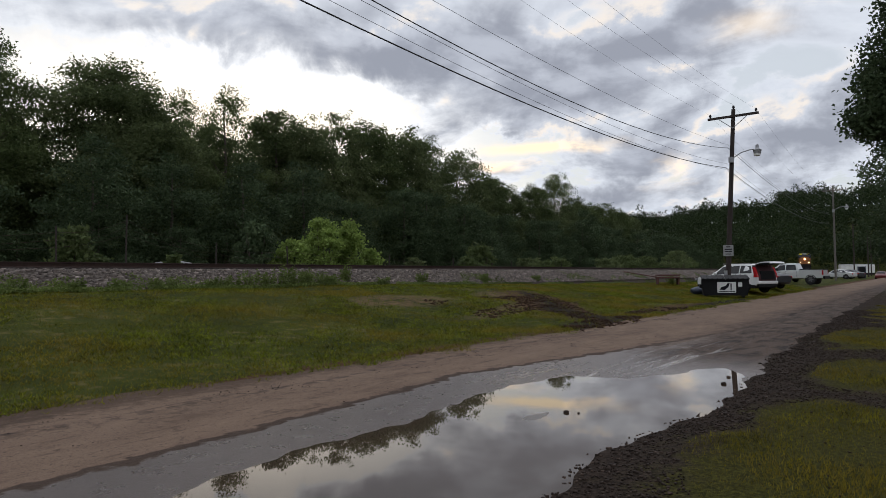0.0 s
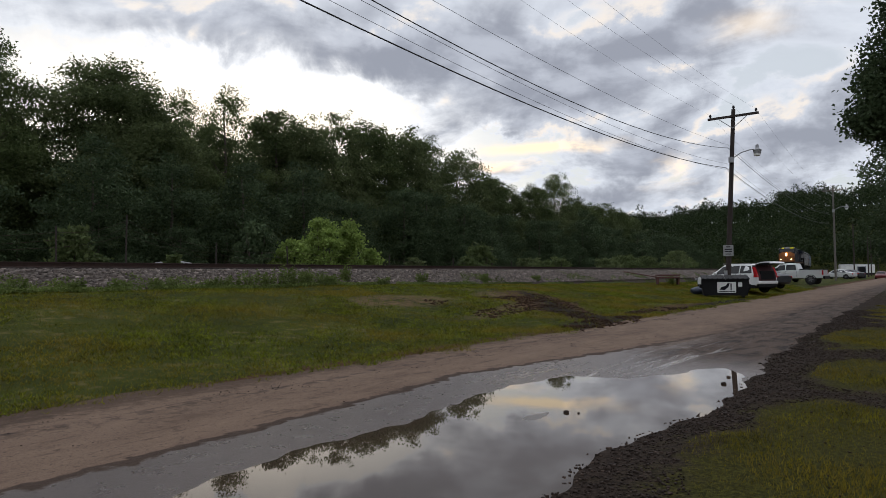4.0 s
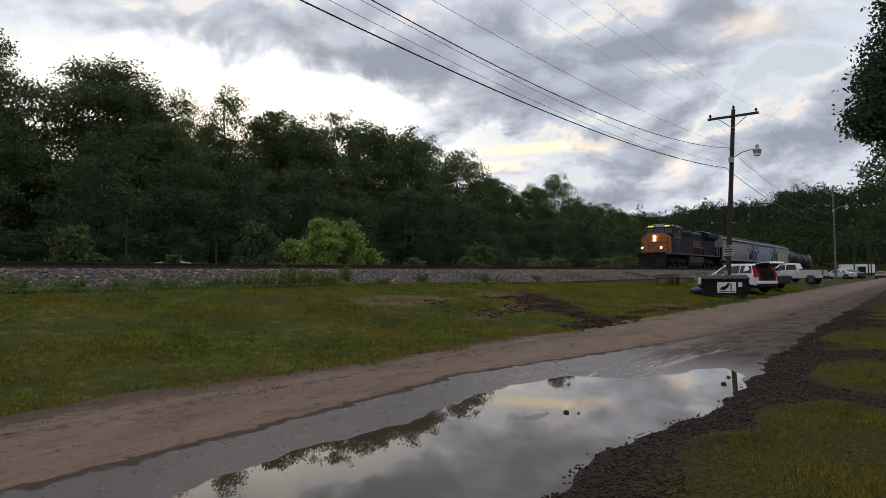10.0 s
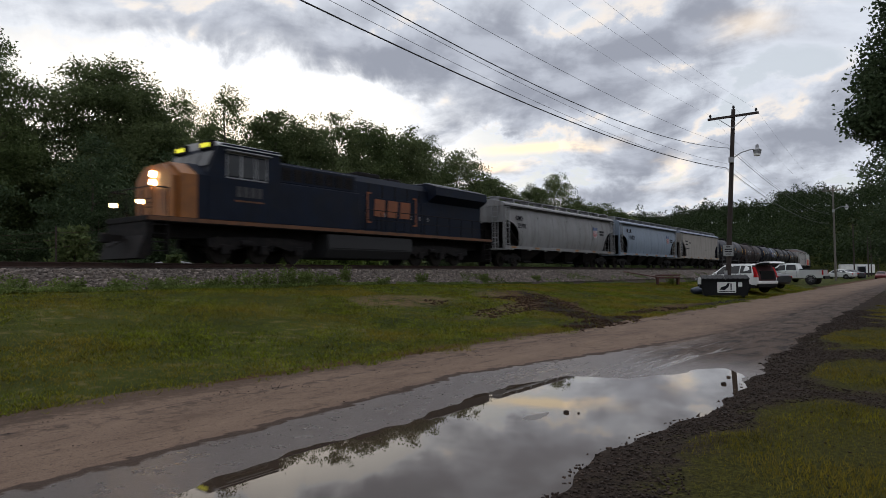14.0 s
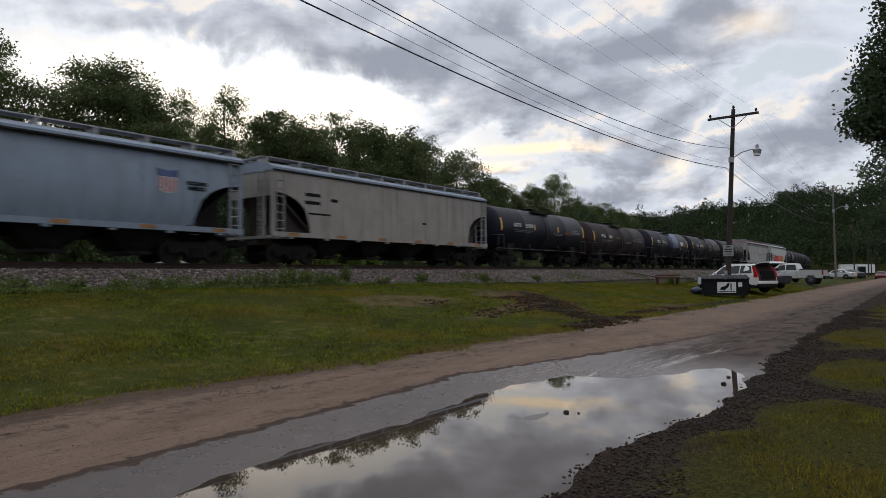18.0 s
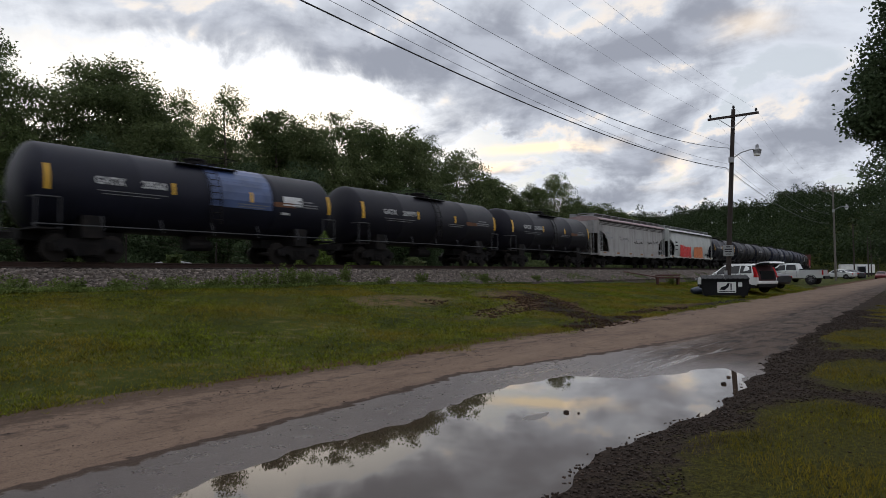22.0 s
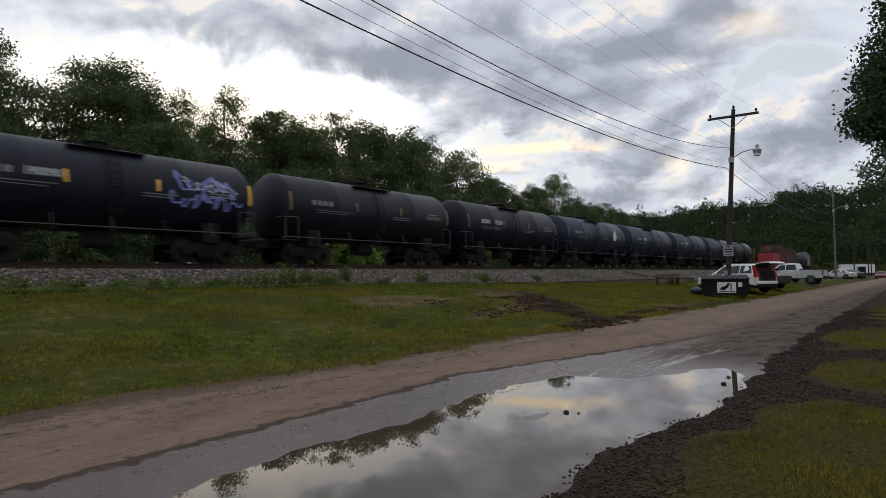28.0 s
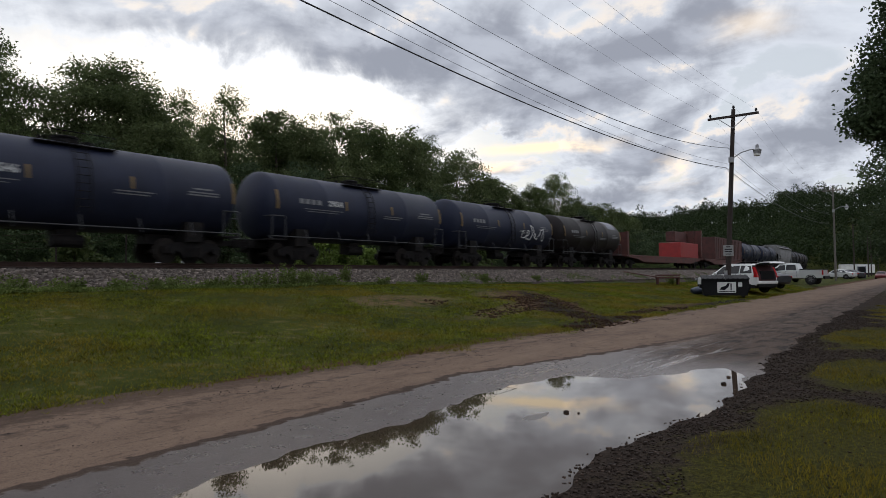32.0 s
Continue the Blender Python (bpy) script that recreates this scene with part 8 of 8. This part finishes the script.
# clods in the churned earth across the lawn
n = 5200
x = sr.uniform(15.0, 27.0, n)
y = 6.9 + 7.4 * sr.random(n)
keep = bare(x, y) & (x > 14.5 + 0.4 * (y - 7)) & (field(x, y, 1.7, 4.0) > -0.45)
pts = np.stack([x, y, np.maximum(ground_z(x, y), 0.0) + 0.012], 1)[keep]
ob = obj("earth_clods", stones_mesh("earth_clods", pts, sr.uniform(0.015, 0.06, len(pts)), sr), M["earth"])
tagged(ob, "dark brown clods of churned earth in the lawn", "earth", kind="stuff")

# lawn between road and railway
n = 330000
x = -1 + 62 * sr.random(n) ** 1.25
y = 6.8 + 13.25 * sr.random(n) ** 1.1
clump = field(x, y, 0.8) + 0.6 * field(x, y, 3.1, 4.0)
keep = (sr.random(n) < 0.88 + 0.22 * clump) & ((~bare(x, y)) | (sr.random(n) < 0.12)) & (y > road_edge_far(x) - 0.30 + 0.22 * field(x, y, 2.2, 1.0) + 0.15 * field(x, y, 7.0, 2.0) + 0.25 * sr.random(n))
x, y, clump = x[keep], y[keep], clump[keep]
pts = np.stack([x, y, np.maximum(ground_z(x, y), -0.004) - 0.002], 1)
h = sr.uniform(0.022, 0.06, len(x)) * (1 + 0.35 * clump) * (1 + x * 0.012)
ob = obj("lawn_grass", blades_mesh("lawn_grass", pts, h, sr, 0.34, 0.9, False), M["blade"])
tagged(ob, "short green grass of the lawn beside the road", "grass", kind="stuff")
dry = sr.random(len(x)) < np.clip(0.10 + 0.20 * field(x, y, 0.5, 3.0), 0, 1)
ob = obj("dry_grass", blades_mesh("dry_grass", pts[dry] + np.array([0.02, 0.01, 0]), h[dry] * 1.1, sr, 0.26, 0.9, False), M["blade_dry"])
tagged(ob, "yellowed blades among the lawn grass", "grass", kind="stuff")

# white clover heads scattered in the lawn
n = 1500
x = 1 + 26 * sr.random(n) ** 1.2
y = 8.2 + 9 * sr.random(n)
keep = (~bare(x, y)) & (field(x, y, 0.7, 1.0) > -0.3)
pts = np.stack([x, y, ground_z(x, y) + 0.05], 1)[keep]
ob = obj("clover_flowers", stones_mesh("clover_flowers", pts, sr.uniform(0.004, 0.007, len(pts)), sr), M["clover"])
tagged(ob, "tiny white clover flowers dotting the lawn", "flowers", kind="stuff")

# near tufts on the gravel side
n = 330000
x = 1.2 + 40 * sr.random(n) ** 2.2
y = sr.uniform(-2.5, 2.0, n)
keep = in_islands(x, y, -0.1) & (sr.random(n) < 0.75 + 0.4 * field(x, y, 3.0))
x, y = x[keep], y[keep]
pts = np.stack([x, y, ground_z(x, y) - 0.004], 1)
h = sr.uniform(0.010, 0.038, len(x)) * (1 + 0.5 * field(x, y, 2.0, 1.0)) * (1 + 0.02 * x)
pick = sr.random(len(x)) < 0.72
ob = obj("verge_grass", blades_mesh("verge_grass", pts[pick], h[pick], sr, 0.16, 0.45, False), M["blade_verge"])
tagged(ob, "tufts of green grass growing through the gravel", "grass", kind="stuff")
ob = obj("verge_dry_grass", blades_mesh("verge_dry_grass", pts[~pick], h[~pick] * 1.1, sr, 0.13, 0.5, False), M["blade_dry"])
tagged(ob, "yellowish grass tufts growing through the gravel", "grass", kind="stuff")

# weeds on the ballast bank and along its foot
n = 42000
x = 3 + 75 * sr.random(n) ** 1.2
y = TRACK_Y - 4.1 + 1.9 * sr.random(n) ** 1.6
z = np.maximum(ground_z(x, y), np.interp(y - TRACK_Y, (-4.0, -3.4, -1.75), (0.2, 0.98, 1.70)))
keep = (field(x, y, 0.8, 5.0) + 0.5 * field(x, y, 2.6) > -0.1 - 0.4 * (x < 13) + 1.0 * (y - TRACK_Y + 3.9) / 1.6)
pts = np.stack([x, y, z + 0.03 + 0.12 * sr.random(n)], 1)[keep]
ob = obj("bank_weeds", leaf_cloud("bank_weeds", pts, sr.uniform(0.04, 0.10, len(pts)), sr), M["weed"])
tagged(ob, "low weeds creeping over the foot of the ballast", "weeds", kind="stuff")


def weed_clump(seed, x, y, h, w):
    rr = np.random.default_rng(seed)
    y0 = y - TRACK_Y
    z = max(float(ground_z(x, y)), float(np.interp(y0, (-4.0, -3.4, -1.75), (0.2, 0.98, 1.70))))
    c = empty("weed_clump", pose(x, y, z - 0.02))
    bm = bm_new()
    tips = []
    for i in range(16):
        a, q = rr.uniform(0, 6.28), rr.uniform(0, w / 2)
        p0 = Vector((q * 0.6 * math.cos(a), q * 0.6 * math.sin(a), 0))
        p1 = p0 + Vector((0.15 * math.cos(a) * w, 0.15 * math.sin(a) * w, h * rr.uniform(0.55, 1.0)))
        rod(bm, p0, p1, 0.008, 4, 0.003)
        tips.append((p0, p1))
    part("stems", bm, M["weed"], c)
    L = []
    for p0, p1 in tips:
        for k in range(26):
            t = rr.uniform(0.1, 1.0)
            L.append(np.array(p0.lerp(p1, t)) + rr.normal(size=3) * 0.09 * (1.3 - t))
    L = np.array(L)
    L[:, 2] = np.maximum(L[:, 2], 0.03)
    obj("foliage", leaf_cloud("foliage", L, rr.uniform(0.05, 0.11, len(L)), rr), M["weed"], c)
    return tagged(c, "clump of tall green weeds on the ballast bank", "weeds", "weed clumps")


for i, (x, y, h, w) in enumerate(((16.1, 19.9, 0.95, 0.9), (15.0, 19.8, 0.65, 1.0), (17.0, 20.0, 0.7, 0.8), (18.3, 20.0, 0.45, 0.7), (19.6, 20.3, 0.75, 0.6), (21.6, 19.9, 0.4, 0.7), (24.5, 20.0, 0.5, 0.7),
                                  (14.2, 19.7, 0.7, 1.3), (15.5, 19.6, 0.8, 1.3), (16.6, 19.7, 0.75, 1.2), (17.7, 19.7, 0.6, 1.2), (13.3, 19.7, 0.5, 1.1), (12.6, 19.7, 0.4, 0.8), (10.8, 19.7, 0.45, 1.2), (8.0, 19.7, 0.4, 1.2), (6.6, 19.8, 0.4, 1.2), (9.5, 19.8, 0.4, 0.9), (30.0, 20.0, 0.45, 0.8), (36.0, 19.9, 0.4, 0.8), (46.4, 14.6, 0.75, 0.6))):
    weed_clump(200 + i, x, y, h, w)


# ---- wire fence and clutter beyond the track ----
fence = empty("wire_fence")
tagged(fence, "sagging wire fence with thin leaning posts", "fence")
prev = None
for i, (x, lean) in enumerate(((4.0, 0.1), (10.6, -0.05), (13.3, 0.03), (17.6, 0.06), (22.0, -0.1), (30.0, 0.05), (37.0, -0.04), (45.0, 0.05), (54.0, 0.02))):
    z0 = float(ground_z(x, 27.2))
    h = (1.3, 1.6, 2.2, 1.2, 1.2, 1.0, 1.0, 1.0, 1.0)[i]
    bm = bm_new()
    rod(bm, (x, 27.2, z0 - 0.2), (x + lean, 27.2, z0 + 0.9 + h), 0.035, 8)
    part("post", bm, M["pole_wood"], fence)
    if prev:
        for dz in (0.15, 0.45, 0.75):
            a_ = Vector((prev[0], 27.2, prev[1] - dz))
            b_ = Vector((x + lean, 27.2, z0 + 0.8 + h - dz))
            pts = [a_.lerp(b_, k / 10) - Vector((0, 0, 0.5 * (k / 10) * (1 - k / 10) * (1.5 if dz < 0.5 else 0.8))) for k in range(11)]
            obj("wire", tube_mesh("wire", pts, 0.007, 5), M["rust"], fence)
    prev = (x + lean, z0 + 0.8 + h)


# ---- broken bench-like wagon frame on the slope ----
w = empty("rusty_cart", pose(45.5, 14.6, float(ground_z(45.5, 14.6)) + 0.02, 0, 0, -60))
for i, (x0, x1, z0, z1) in enumerate(((-0.8, 0.8, 0.45, 0.55), (-0.8, 0.8, 0.62, 0.72))):
    bm = bm_new()
    box(bm, x0, x1, -0.35, 0.35, z0, z1, 0.01)
    part("deck", bm, M["oxide"], w)
for x0 in (-0.7, 0.7):
    bm = bm_new()
    box(bm, x0 - 0.05, x0 + 0.05, -0.3, 0.3, 0.0, 0.46)
    part("leg", bm, M["oxide"], w)
bm = bm_new()
rod(bm, (-0.8, 0.0, 0.55), (-3.0, 0.2, 0.95), 0.035, 6)
part("shaft", bm, M["oxide"], w)
tagged(w, "rusty iron cart frame with a long shaft on the bank", "cart")


# ---- what moves ----
def headlight_at(t):
    """Distance of the headlight along the track."""
    u = t - 13
    return 26.5 - 13.95 * u + 0.011 * u * u


def spin(wheel_ob):
    """Turn a wheelset as it rolls along the rail."""
    place, radius = wheel_ob.location.copy(), 0.46 * wheel_ob.scale.z
    rows = []
    for k in range(641):
        t = 0.05 * k
        a = (headlight_at(0.0) - headlight_at(t)) / radius
        rows.append((t, Matrix.Translation(place) @ Matrix.Rotation(-a, 4, "Y")))
    walk(wheel_ob, rows)


def motions():
    times = [0.0, 2.0, 4.0, 6.0, 8.0, 10.0, 12.0, 13.0, 14.0, 16.0, 18.0, 20.0, 22.0, 24.0, 26.0, 28.0, 30.0, 32.0]
    for i, (car, off) in enumerate(CARS):
        rows = []
        for t in times:
            x, y, a = track_pose(headlight_at(t) + off)
            rows.append((t, pose(x, y, RAIL_Z, 0, 0, a)))
        walk(car, rows)
        # the wheels of the leading cars, the only ones not lost in shade, roll visibly
        for truck in [ob for ob in car.children if i < 4 and ob.name.startswith("truck")]:
            for wheel_ob in [ob for ob in truck.children if ob.name.startswith("wheelset")]:
                spin(wheel_ob)


motions()
